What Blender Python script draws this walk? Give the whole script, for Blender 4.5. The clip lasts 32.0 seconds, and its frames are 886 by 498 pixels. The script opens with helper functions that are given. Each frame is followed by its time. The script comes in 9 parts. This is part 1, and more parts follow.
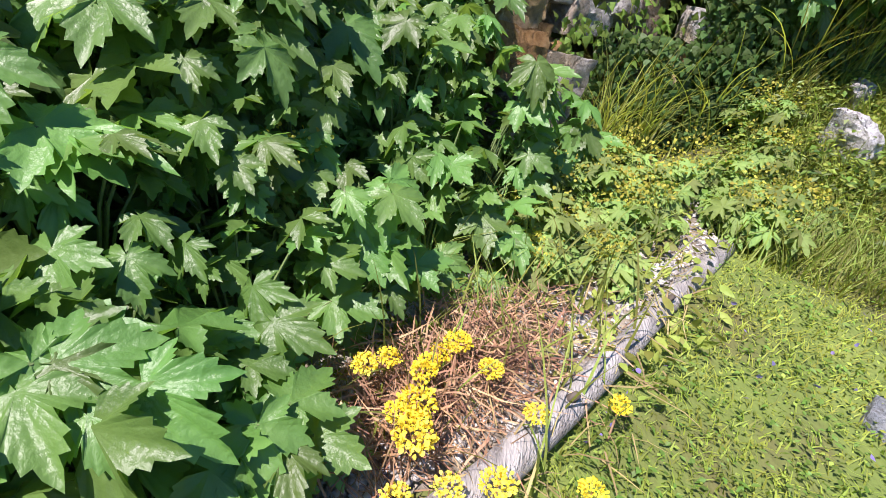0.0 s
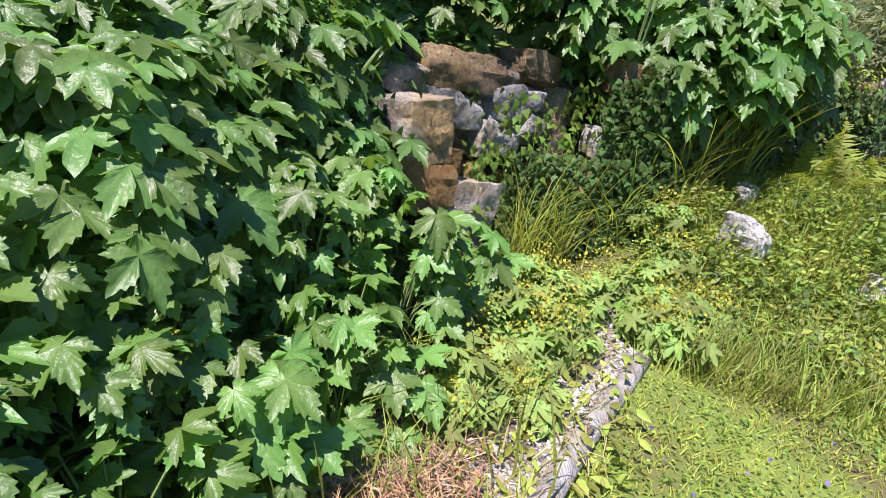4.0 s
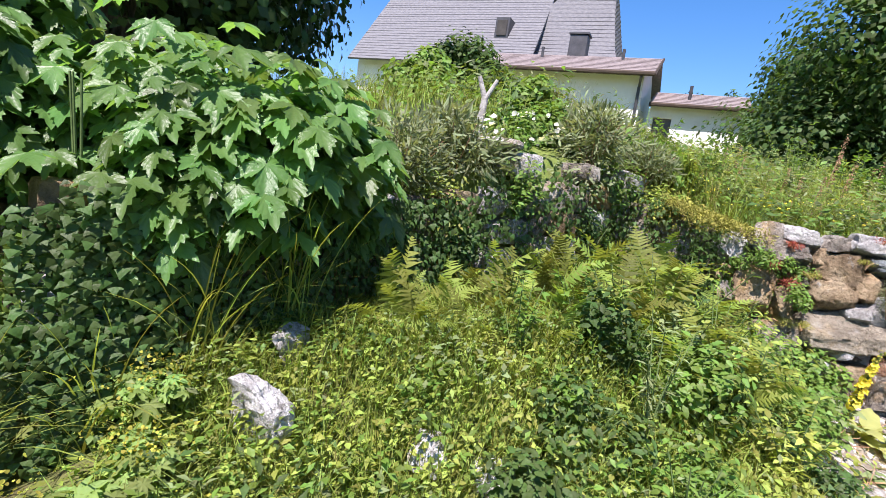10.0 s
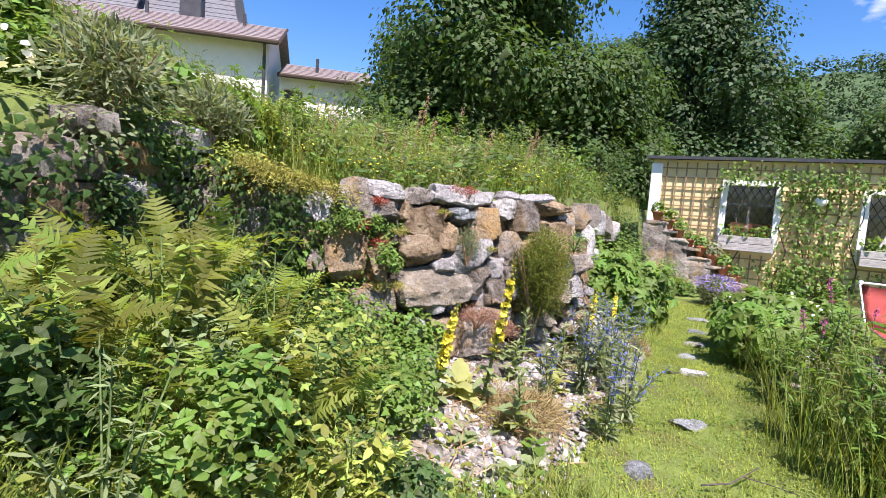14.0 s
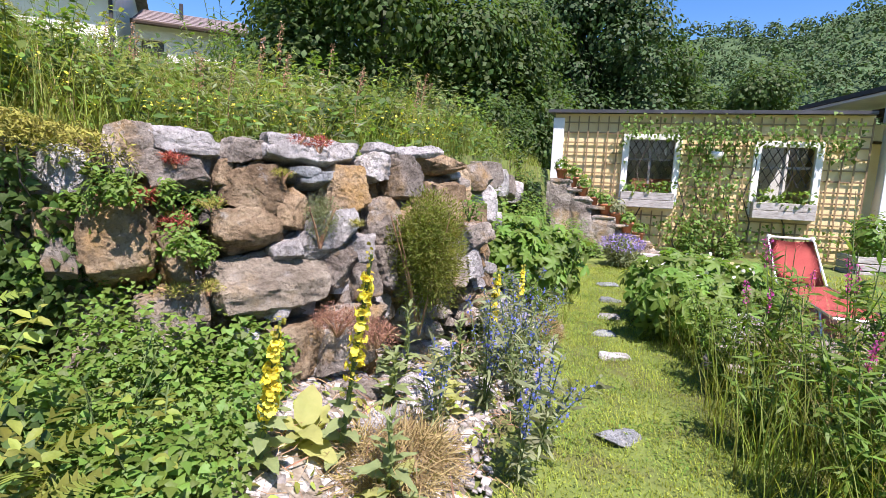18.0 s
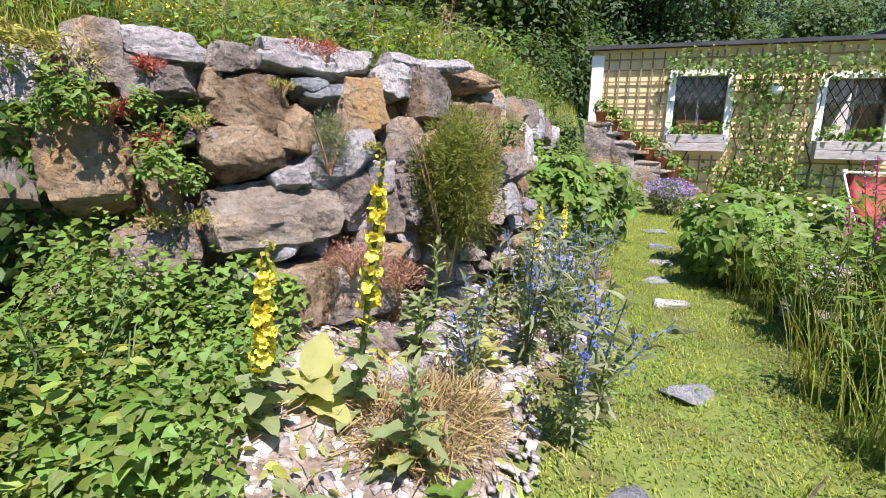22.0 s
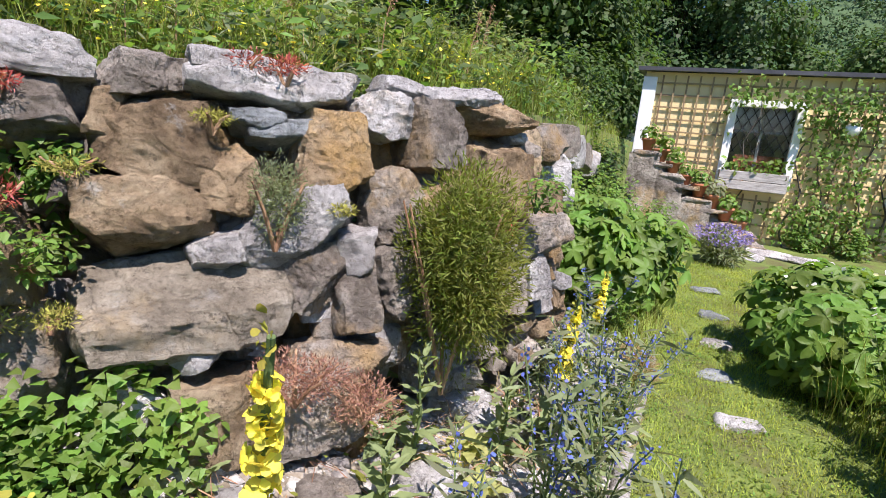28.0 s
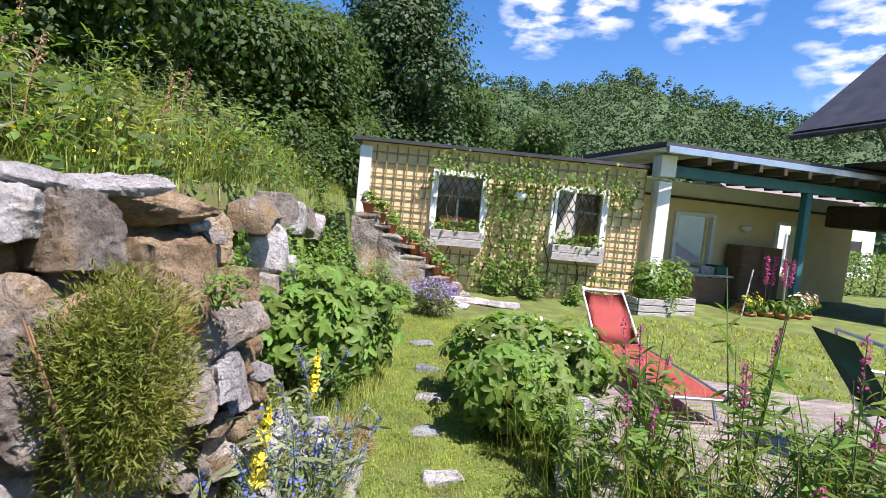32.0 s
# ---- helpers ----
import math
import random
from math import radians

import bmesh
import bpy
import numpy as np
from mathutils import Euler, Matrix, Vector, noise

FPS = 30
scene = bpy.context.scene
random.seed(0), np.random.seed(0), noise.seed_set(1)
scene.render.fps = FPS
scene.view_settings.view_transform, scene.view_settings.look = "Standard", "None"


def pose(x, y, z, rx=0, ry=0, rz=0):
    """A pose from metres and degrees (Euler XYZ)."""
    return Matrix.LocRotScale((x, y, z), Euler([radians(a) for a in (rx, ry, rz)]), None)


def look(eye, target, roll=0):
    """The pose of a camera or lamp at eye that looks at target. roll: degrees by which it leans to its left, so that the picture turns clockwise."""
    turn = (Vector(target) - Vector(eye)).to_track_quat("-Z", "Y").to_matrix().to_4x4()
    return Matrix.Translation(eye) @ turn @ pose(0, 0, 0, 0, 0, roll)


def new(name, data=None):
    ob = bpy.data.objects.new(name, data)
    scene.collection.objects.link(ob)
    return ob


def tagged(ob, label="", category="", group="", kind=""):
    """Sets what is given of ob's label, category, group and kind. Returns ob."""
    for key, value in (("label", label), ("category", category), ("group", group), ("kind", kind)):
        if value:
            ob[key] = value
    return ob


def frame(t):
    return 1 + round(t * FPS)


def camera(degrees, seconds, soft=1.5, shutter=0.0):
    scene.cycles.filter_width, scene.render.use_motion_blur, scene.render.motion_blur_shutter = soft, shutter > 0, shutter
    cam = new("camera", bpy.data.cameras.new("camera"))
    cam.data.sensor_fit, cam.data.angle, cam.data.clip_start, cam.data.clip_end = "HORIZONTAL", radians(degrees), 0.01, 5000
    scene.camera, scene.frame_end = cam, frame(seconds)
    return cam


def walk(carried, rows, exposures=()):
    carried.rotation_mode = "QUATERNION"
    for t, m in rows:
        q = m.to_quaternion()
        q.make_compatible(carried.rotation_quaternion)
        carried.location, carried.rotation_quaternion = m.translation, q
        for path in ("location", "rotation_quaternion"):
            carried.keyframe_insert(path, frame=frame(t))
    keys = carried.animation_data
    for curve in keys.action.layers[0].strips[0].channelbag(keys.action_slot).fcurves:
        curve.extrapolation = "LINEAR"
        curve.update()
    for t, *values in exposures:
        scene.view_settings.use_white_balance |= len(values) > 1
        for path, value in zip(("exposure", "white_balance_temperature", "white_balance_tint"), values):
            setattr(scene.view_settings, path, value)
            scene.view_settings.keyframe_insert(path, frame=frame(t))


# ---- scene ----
cam = camera(81.5, 32.0, soft=0.65, shutter=0.0)
PATH = [
    (0, (1.241, -6.620, 0.937), (-0.471, -6.544, -0.095), 12.0),
    (0.5, (1.241, -6.641, 0.959), (-0.469, -6.658, -0.079), 10.6),
    (1, (1.238, -6.648, 0.971), (-0.474, -6.708, -0.062), 10.6),
    (1.5, (1.235, -6.651, 0.976), (-0.486, -6.728, -0.041), 10.3),
    (2, (1.233, -6.654, 0.979), (-0.495, -6.736, -0.024), 10.0),
    (2.5, (1.229, -6.651, 0.983), (-0.502, -6.739, -0.016), 10.0),
    (3, (1.218, -6.629, 1.001), (-0.514, -6.716, 0.005), 9.9),
    (3.5, (1.187, -6.591, 1.049), (-0.588, -6.561, 0.127), 10.9),
    (4, (1.147, -6.555, 1.124), (-0.695, -6.323, 0.380), 10.4),
    (4.5, (1.140, -6.527, 1.216), (-0.738, -6.126, 0.658), 7.4),
    (6.5, (1.142, -5.891, 1.274), (-0.783, -5.368, 1.121), 10.9),
    (7, (1.012, -5.765, 1.252), (-0.916, -5.261, 1.077), 10.5),
    (7.5, (0.912, -5.658, 1.240), (-1.030, -5.219, 1.049), 9.5),
    (8, (0.803, -5.581, 1.255), (-1.151, -5.222, 1.025), 9.5),
    (8.5, (0.722, -5.479, 1.306), (-1.215, -5.018, 1.112), 11.9),
    (9, (0.716, -5.338, 1.349), (-1.166, -4.686, 1.165), 11.2),
    (9.5, (0.700, -5.223, 1.351), (-1.129, -4.442, 1.136), 10.1),
    (10, (0.681, -5.154, 1.342), (-1.089, -4.253, 1.100), 8.6),
    (10.5, (0.700, -5.092, 1.340), (-1.003, -4.072, 1.102), 8.6),
    (11, (0.719, -5.019, 1.342), (-0.899, -3.868, 1.102), 8.9),
    (11.5, (0.662, -4.933, 1.347), (-0.854, -3.650, 1.114), 8.2),
    (12, (0.533, -4.868, 1.371), (-0.836, -3.428, 1.139), 8.0),
    (12.5, (0.440, -4.760, 1.389), (-0.766, -3.178, 1.180), 8.7),
    (13, (0.420, -4.509, 1.370), (-0.633, -2.815, 1.215), 6.9),
    (13.5, (0.438, -4.238, 1.339), (-0.552, -2.506, 1.203), 4.8),
    (14, (0.429, -4.039, 1.311), (-0.480, -2.267, 1.134), 4.2),
    (14.5, (0.349, -3.837, 1.292), (-0.459, -2.018, 1.103), 4.1),
    (16.5, (0.421, -3.345, 1.264), (-0.354, -1.514, 1.052), 1.3),
    (17, (0.345, -3.215, 1.264), (-0.366, -1.363, 1.017), 1.1),
    (17.5, (0.276, -3.096, 1.271), (-0.349, -1.216, 0.998), 2.5),
    (18, (0.256, -2.993, 1.279), (-0.317, -1.099, 0.989), 2.5),
    (18.5, (0.288, -2.891, 1.283), (-0.263, -0.987, 1.010), 1.4),
    (19, (0.319, -2.795, 1.265), (-0.200, -0.893, 0.931), 0.3),
    (19.5, (0.306, -2.720, 1.218), (-0.177, -0.826, 0.796), -0.3),
    (20, (0.265, -2.674, 1.166), (-0.231, -0.788, 0.721), -0.9),
    (20.5, (0.239, -2.645, 1.135), (-0.309, -0.769, 0.709), -0.6),
    (21, (0.227, -2.620, 1.119), (-0.315, -0.739, 0.713), -0.7),
    (21.5, (0.197, -2.612, 1.097), (-0.379, -0.742, 0.684), -0.6),
    (22, (0.143, -2.628, 1.067), (-0.530, -0.798, 0.625), 0.9),
    (22.5, (0.091, -2.659, 1.045), (-0.664, -0.868, 0.573), 2.8),
    (23, (0.054, -2.688, 1.037), (-0.777, -0.939, 0.535), 4.5),
    (23.5, (0.048, -2.704, 1.054), (-0.828, -0.981, 0.541), 5.2),
    (24, (0.078, -2.691, 1.103), (-0.807, -0.968, 0.605), 4.6),
    (24.5, (0.105, -2.615, 1.171), (-0.732, -0.858, 0.709), 3.8),
    (25, (0.102, -2.471, 1.232), (-0.671, -0.670, 0.837), 2.8),
    (25.5, (0.087, -2.304, 1.259), (-0.620, -0.472, 0.881), 3.2),
    (27.5, (-0.013, -1.877, 1.194), (-0.748, -0.087, 0.690), 4.5),
    (28, (-0.054, -1.875, 1.264), (-0.819, -0.081, 0.824), 5.3),
    (28.5, (-0.085, -1.891, 1.327), (-0.924, -0.101, 1.019), 5.6),
    (29, (-0.067, -1.912, 1.377), (-0.952, -0.130, 1.176), 5.8),
    (29.5, (0.014, -1.929, 1.416), (-0.756, -0.090, 1.262), 7.8),
    (30, (0.110, -1.953, 1.440), (-0.489, -0.050, 1.295), 8.9),
    (30.5, (0.169, -1.958, 1.437), (-0.255, -0.009, 1.287), 8.2),
    (31, (0.181, -1.937, 1.422), (-0.085, 0.041, 1.286), 6.9),
    (31.5, (0.162, -1.896, 1.415), (0.085, 0.098, 1.281), 5.9),
    (32, (0.119, -1.796, 1.414), (0.278, 0.193, 1.270), 5.4),
]
walk(cam, [(t, look(eye, target, roll)) for t, eye, target, roll in PATH],
     [(t, stops, 6200, tint) for t, stops, tint in ((0, 1.12, 28), (4, 1.22, 27), (7, 1.24, 19), (10, 1.24, 25), (13, 1.2, 28), (20, 1.14, 30), (25, 1.14, 29),
                                                    (28, 1.0, 25), (29, 1.14, 24), (30, 1.08, 26), (32, 1.07, 27))])

# ---- light ----
SUN_AZ, SUN_EL = Vector((0.7, -0.714, 0)).normalized(), radians(61)
to_sun = (SUN_AZ * math.cos(SUN_EL) + Vector((0, 0, math.sin(SUN_EL)))).normalized()
world = bpy.data.worlds.new("sky")
scene.world = world
world.use_nodes = True
wn, wl = world.node_tree.nodes, world.node_tree.links
sky = wn.new("ShaderNodeTexSky")
sky.sky_type, sky.sun_disc = "NISHITA", False
sky.sun_elevation, sky.sun_rotation = SUN_EL, math.atan2(to_sun.x, to_sun.y)
sky.air_density, sky.dust_density, sky.ozone_density = 1.0, 0.25, 1.6
wc = wn.new("ShaderNodeTexCoord")
wmap = wn.new("ShaderNodeMapping")
wmap.inputs["Scale"].default_value = (1.0, 1.0, 2.6)
wmap.inputs["Location"].default_value = (0.32, 0.1, 0.25)
wnoise = wn.new("ShaderNodeTexNoise")
wnoise.inputs["Scale"].default_value, wnoise.inputs["Detail"].default_value = 20.0, 9.0
wramp = wn.new("ShaderNodeValToRGB")
wramp.color_ramp.elements[0].position, wramp.color_ramp.elements[1].position = 0.1, 0.95
wmix = wn.new("ShaderNodeMixRGB")
wmix.inputs[2].default_value = (7.4, 7.8, 8.4, 1)
wl.new(wc.outputs["Generated"], wmap.inputs["Vector"])
wl.new(wmap.outputs["Vector"], wnoise.inputs["Vector"])
# fair-weather clouds over the valley: direction, width in degrees; last two added out of view
shape = None
for way, wide in (((0.20, 0.912, 0.355), 3.4), ((0.30, 0.876, 0.376), 3.0), ((0.445, 0.812, 0.378), 4.2), ((0.65, 0.70, 0.293), 5.0),
                  ((0.8, 0.2, 0.6), 9.0), ((0.6, -0.7, 0.45), 9.0)):
    dot = wn.new("ShaderNodeVectorMath")
    dot.operation = "DOT_PRODUCT"
    dot.inputs[1].default_value = Vector(way).normalized()
    wl.new(wc.outputs["Generated"], dot.inputs[0])
    near = wn.new("ShaderNodeMapRange")
    near.inputs["From Min"].default_value, near.inputs["From Max"].default_value = math.cos(radians(wide * 1.35)), 1.0
    wl.new(dot.outputs["Value"], near.inputs["Value"])
    if shape is None:
        shape = near.outputs["Result"]
    else:
        both = wn.new("ShaderNodeMath")
        both.operation = "MAXIMUM"
        wl.new(shape, both.inputs[0])
        wl.new(near.outputs["Result"], both.inputs[1])
        shape = both.outputs["Value"]
ragged = wn.new("ShaderNodeMath")
ragged.operation = "MULTIPLY_ADD"
ragged.inputs[1].default_value, ragged.inputs[2].default_value = 4.2, -1.6
wl.new(wnoise.outputs["Fac"], ragged.inputs[0])
body = wn.new("ShaderNodeMath")
body.operation = "MULTIPLY"
wl.new(shape, body.inputs[0])
wl.new(ragged.outputs["Value"], body.inputs[1])
wl.new(body.outputs["Value"], wramp.inputs["Fac"])
wl.new(wramp.outputs["Color"], wmix.inputs[0])
wsat = wn.new("ShaderNodeHueSaturation")
wsat.inputs["Saturation"].default_value = 1.35
wl.new(sky.outputs["Color"], wsat.inputs["Color"])
wl.new(wsat.outputs["Color"], wmix.inputs[1])
wl.new(wmix.outputs["Color"], wn["Background"].inputs["Color"])
wn["Background"].inputs["Strength"].default_value = 0.088
lamp = bpy.data.lights.new("sun", "SUN")
lamp.energy, lamp.angle, lamp.color = 5.0, radians(0.55), (1.0, 0.945, 0.84)
sun = new("sun", lamp)
sun.matrix_world = look(to_sun * 60, (0, 0, 0))

# ---- materials ----
def mat(name, cols, scale=5.0, detail=6.0, rough=0.85, bump=0.3, bscale=45.0, isl=0.0, obr=0.0, metal=0.0,
        trans=0.0, fleck=None, fscale=9.0, fcut=0.62, squash=(1, 1, 1), spec=0.4, tcol=None):
    """Two scales of colour noise, fine relief, and an own shade for each island or object."""
    m = bpy.data.materials.new(name)
    m.use_nodes = True
    n, l = m.node_tree.nodes, m.node_tree.links
    p = n["Principled BSDF"]
    geo = n.new("ShaderNodeNewGeometry")
    mp = n.new("ShaderNodeMapping")
    mp.inputs["Scale"].default_value = squash
    l.new(geo.outputs["Position"], mp.inputs["Vector"])
    no = n.new("ShaderNodeTexNoise")
    no.inputs["Scale"].default_value, no.inputs["Detail"].default_value = scale, detail
    no.inputs["Roughness"].default_value = 0.65
    l.new(mp.outputs["Vector"], no.inputs["Vector"])
    ramp = n.new("ShaderNodeValToRGB")
    e = ramp.color_ramp.elements
    while len(e) < len(cols):
        e.new(0.5)
    for i, c in enumerate(cols):
        e[i].position = 0.3 + 0.42 * i / max(1, len(cols) - 1)
        e[i].color = (*c, 1)
    l.new(no.outputs["Fac"], ramp.inputs["Fac"])
    out = ramp.outputs["Color"]
    if fleck:
        fn = n.new("ShaderNodeTexNoise")
        fn.inputs["Scale"].default_value, fn.inputs["Detail"].default_value = fscale, 8.0
        fn.inputs["Roughness"].default_value = 0.7
        l.new(geo.outputs["Position"], fn.inputs["Vector"])
        fr = n.new("ShaderNodeValToRGB")
        fr.color_ramp.elements[0].position, fr.color_ramp.elements[1].position = fcut - 0.05, fcut + 0.05
        l.new(fn.outputs["Fac"], fr.inputs["Fac"])
        mx = n.new("ShaderNodeMixRGB")
        mx.inputs[2].default_value = (*fleck, 1)
        l.new(fr.outputs["Color"], mx.inputs[0])
        l.new(out, mx.inputs[1])
        out = mx.outputs["Color"]
    if isl or obr:
        src = geo.outputs["Random Per Island"] if isl else n.new("ShaderNodeObjectInfo").outputs["Random"]
        amt = isl or obr
        hsv = n.new("ShaderNodeHueSaturation")
        for key, low, high in (("Value", 1 - amt, 1 + amt), ("Hue", 0.5 - amt * 0.06, 0.5 + amt * 0.05)):
            mr = n.new("ShaderNodeMapRange")
            mr.inputs["To Min"].default_value, mr.inputs["To Max"].default_value = low, high
            l.new(src, mr.inputs["Value"])
            l.new(mr.outputs["Result"], hsv.inputs[key])
        l.new(out, hsv.inputs["Color"])
        out = hsv.outputs["Color"]
    l.new(out, p.inputs["Base Color"])
    p.inputs["Roughness"].default_value, p.inputs["Metallic"].default_value = rough, metal
    p.inputs["Specular IOR Level"].default_value = spec
    if bump:
        bn = n.new("ShaderNodeTexNoise")
        bn.inputs["Scale"].default_value, bn.inputs["Detail"].default_value = (bscale, 6.0) if bump < 0.75 else (bscale * 0.42, 11.0)
        bn.inputs["Roughness"].default_value = 0.5 if bump < 0.75 else 0.68
        l.new(mp.outputs["Vector"], bn.inputs["Vector"])
        if bump >= 0.75:
            bn.noise_type = "RIDGED_MULTIFRACTAL"
            bn.inputs["Detail"].default_value = 7.0
        bp = n.new("ShaderNodeBump")
        bp.inputs["Strength"].default_value, bp.inputs["Distance"].default_value = min(1.0, bump), 0.02 if bump < 0.75 else 0.03
        l.new(bn.outputs["Fac"], bp.inputs["Height"])
        l.new(bp.outputs["Normal"], p.inputs["Normal"])
    if trans:
        tr = n.new("ShaderNodeBsdfTranslucent")
        if tcol:
            tr.inputs["Color"].default_value = (*tcol, 1)
        else:
            br = n.new("ShaderNodeMixRGB")
            br.blend_type, br.inputs[0].default_value = "MULTIPLY", 1.0
            br.inputs[2].default_value = (1.5, 1.45, 0.7, 1)
            l.new(out, br.inputs[1])
            l.new(br.outputs["Color"], tr.inputs["Color"])
        ms = n.new("ShaderNodeMixShader")
        ms.inputs[0].default_value = trans
        l.new(p.outputs["BSDF"], ms.inputs[1])
        l.new(tr.outputs["BSDF"], ms.inputs[2])
        l.new(ms.outputs["Shader"], n["Material Output"].inputs["Surface"])
    return m


def leafmat(name, dark, light, isl=0.35, rough=0.5, trans=0.42, spec=0.35, obr=0.0):
    return mat(name, [dark, light], scale=3.2, detail=6, rough=rough, bump=0.25, bscale=60, isl=isl, obr=obr, trans=trans, spec=spec)


def stonemat(name, tones, stain, amount=0.5, scale=3.2, obr=0.24, crack=3.4):
    """Weathered rock: cloudy tones, rusty stains, dark pits, pale lichen, cracks and rough relief."""
    m = bpy.data.materials.new(name)
    m.use_nodes = True
    n, l = m.node_tree.nodes, m.node_tree.links
    p = n["Principled BSDF"]
    p.inputs["Roughness"].default_value, p.inputs["Specular IOR Level"].default_value = 0.93, 0.25
    pos = n.new("ShaderNodeNewGeometry").outputs["Position"]

    def noisy(sc, detail, rough):
        t = n.new("ShaderNodeTexNoise")
        t.inputs["Scale"].default_value, t.inputs["Detail"].default_value, t.inputs["Roughness"].default_value = sc, detail, rough
        l.new(pos, t.inputs["Vector"])
        return t.outputs["Fac"]

    def ramped(src, stops):
        r = n.new("ShaderNodeValToRGB")
        e = r.color_ramp.elements
        while len(e) < len(stops):
            e.new(0.5)
        for i, (q, c) in enumerate(stops):
            e[i].position, e[i].color = q, (*c, 1)
        l.new(src, r.inputs["Fac"])
        return r.outputs["Color"]

    def mixed(fac, a, c, mode="MIX"):
        x = n.new("ShaderNodeMixRGB")
        x.blend_type = mode
        for sock, v in ((0, fac), (1, a), (2, c)):
            if isinstance(v, (int, float)):
                x.inputs[sock].default_value = v
            elif isinstance(v, tuple):
                x.inputs[sock].default_value = (*v, 1)
            else:
                l.new(v, x.inputs[sock])
        return x.outputs["Color"]

    big = noisy(scale, 10, 0.7)
    col = ramped(big, [(0.39 + 0.22 * i / (len(tones) - 1), c) for i, c in enumerate(tones)])
    col = mixed(ramped(noisy(1.9, 8, 0.68), [(0.62 - 0.2 * amount, (0, 0, 0)), (0.75 - 0.2 * amount, (1, 1, 1))]), col, stain)
    col = mixed(1.0, col, ramped(noisy(46, 7, 0.78), [(0.33, (0.5, 0.47, 0.43)), (0.46, (1, 1, 1)), (0.68, (1.22, 1.22, 1.22))]), "MULTIPLY")
    col = mixed(ramped(noisy(13, 9, 0.75), [(0.6, (0, 0, 0)), (0.66, (0.7, 0.7, 0.7))]), col, (0.1, 0.085, 0.065))
    col = mixed(ramped(noisy(8.3, 9, 0.7), [(0.61, (0, 0, 0)), (0.68, (0.6, 0.6, 0.6))]), col, (0.5, 0.48, 0.43))
    warp = n.new("ShaderNodeTexNoise")
    warp.inputs["Scale"].default_value, warp.inputs["Detail"].default_value = 4.0, 5.0
    l.new(pos, warp.inputs["Vector"])
    v = n.new("ShaderNodeTexVoronoi")
    v.feature = "DISTANCE_TO_EDGE"
    v.inputs["Scale"].default_value = crack
    l.new(mixed(0.25, pos, warp.outputs["Color"], "ADD"), v.inputs["Vector"])
    line = ramped(v.outputs["Distance"], [(0.0, (0.35, 0.33, 0.31)), (0.035, (1, 1, 1))])
    col = mixed(0.3, col, line, "MULTIPLY")
    hsv = n.new("ShaderNodeHueSaturation")
    mr = n.new("ShaderNodeMapRange")
    mr.inputs["To Min"].default_value, mr.inputs["To Max"].default_value = 1 - obr, 1 + obr
    l.new(n.new("ShaderNodeObjectInfo").outputs["Random"], mr.inputs["Value"])
    l.new(mr.outputs["Result"], hsv.inputs["Value"])
    l.new(col, hsv.inputs["Color"])
    l.new(hsv.outputs["Color"], p.inputs["Base Color"])
    normal = None
    for src, dist, strength in ((noisy(8, 12, 0.72), 0.11, 1.0), (line, 0.02, 0.6), (noisy(42, 8, 0.72), 0.02, 0.7)):
        bp = n.new("ShaderNodeBump")
        bp.inputs["Distance"].default_value, bp.inputs["Strength"].default_value = dist, strength
        l.new(src, bp.inputs["Height"])
        if normal:
            l.new(normal, bp.inputs["Normal"])
        normal = bp.outputs["Normal"]
    l.new(normal, p.inputs["Normal"])
    return m


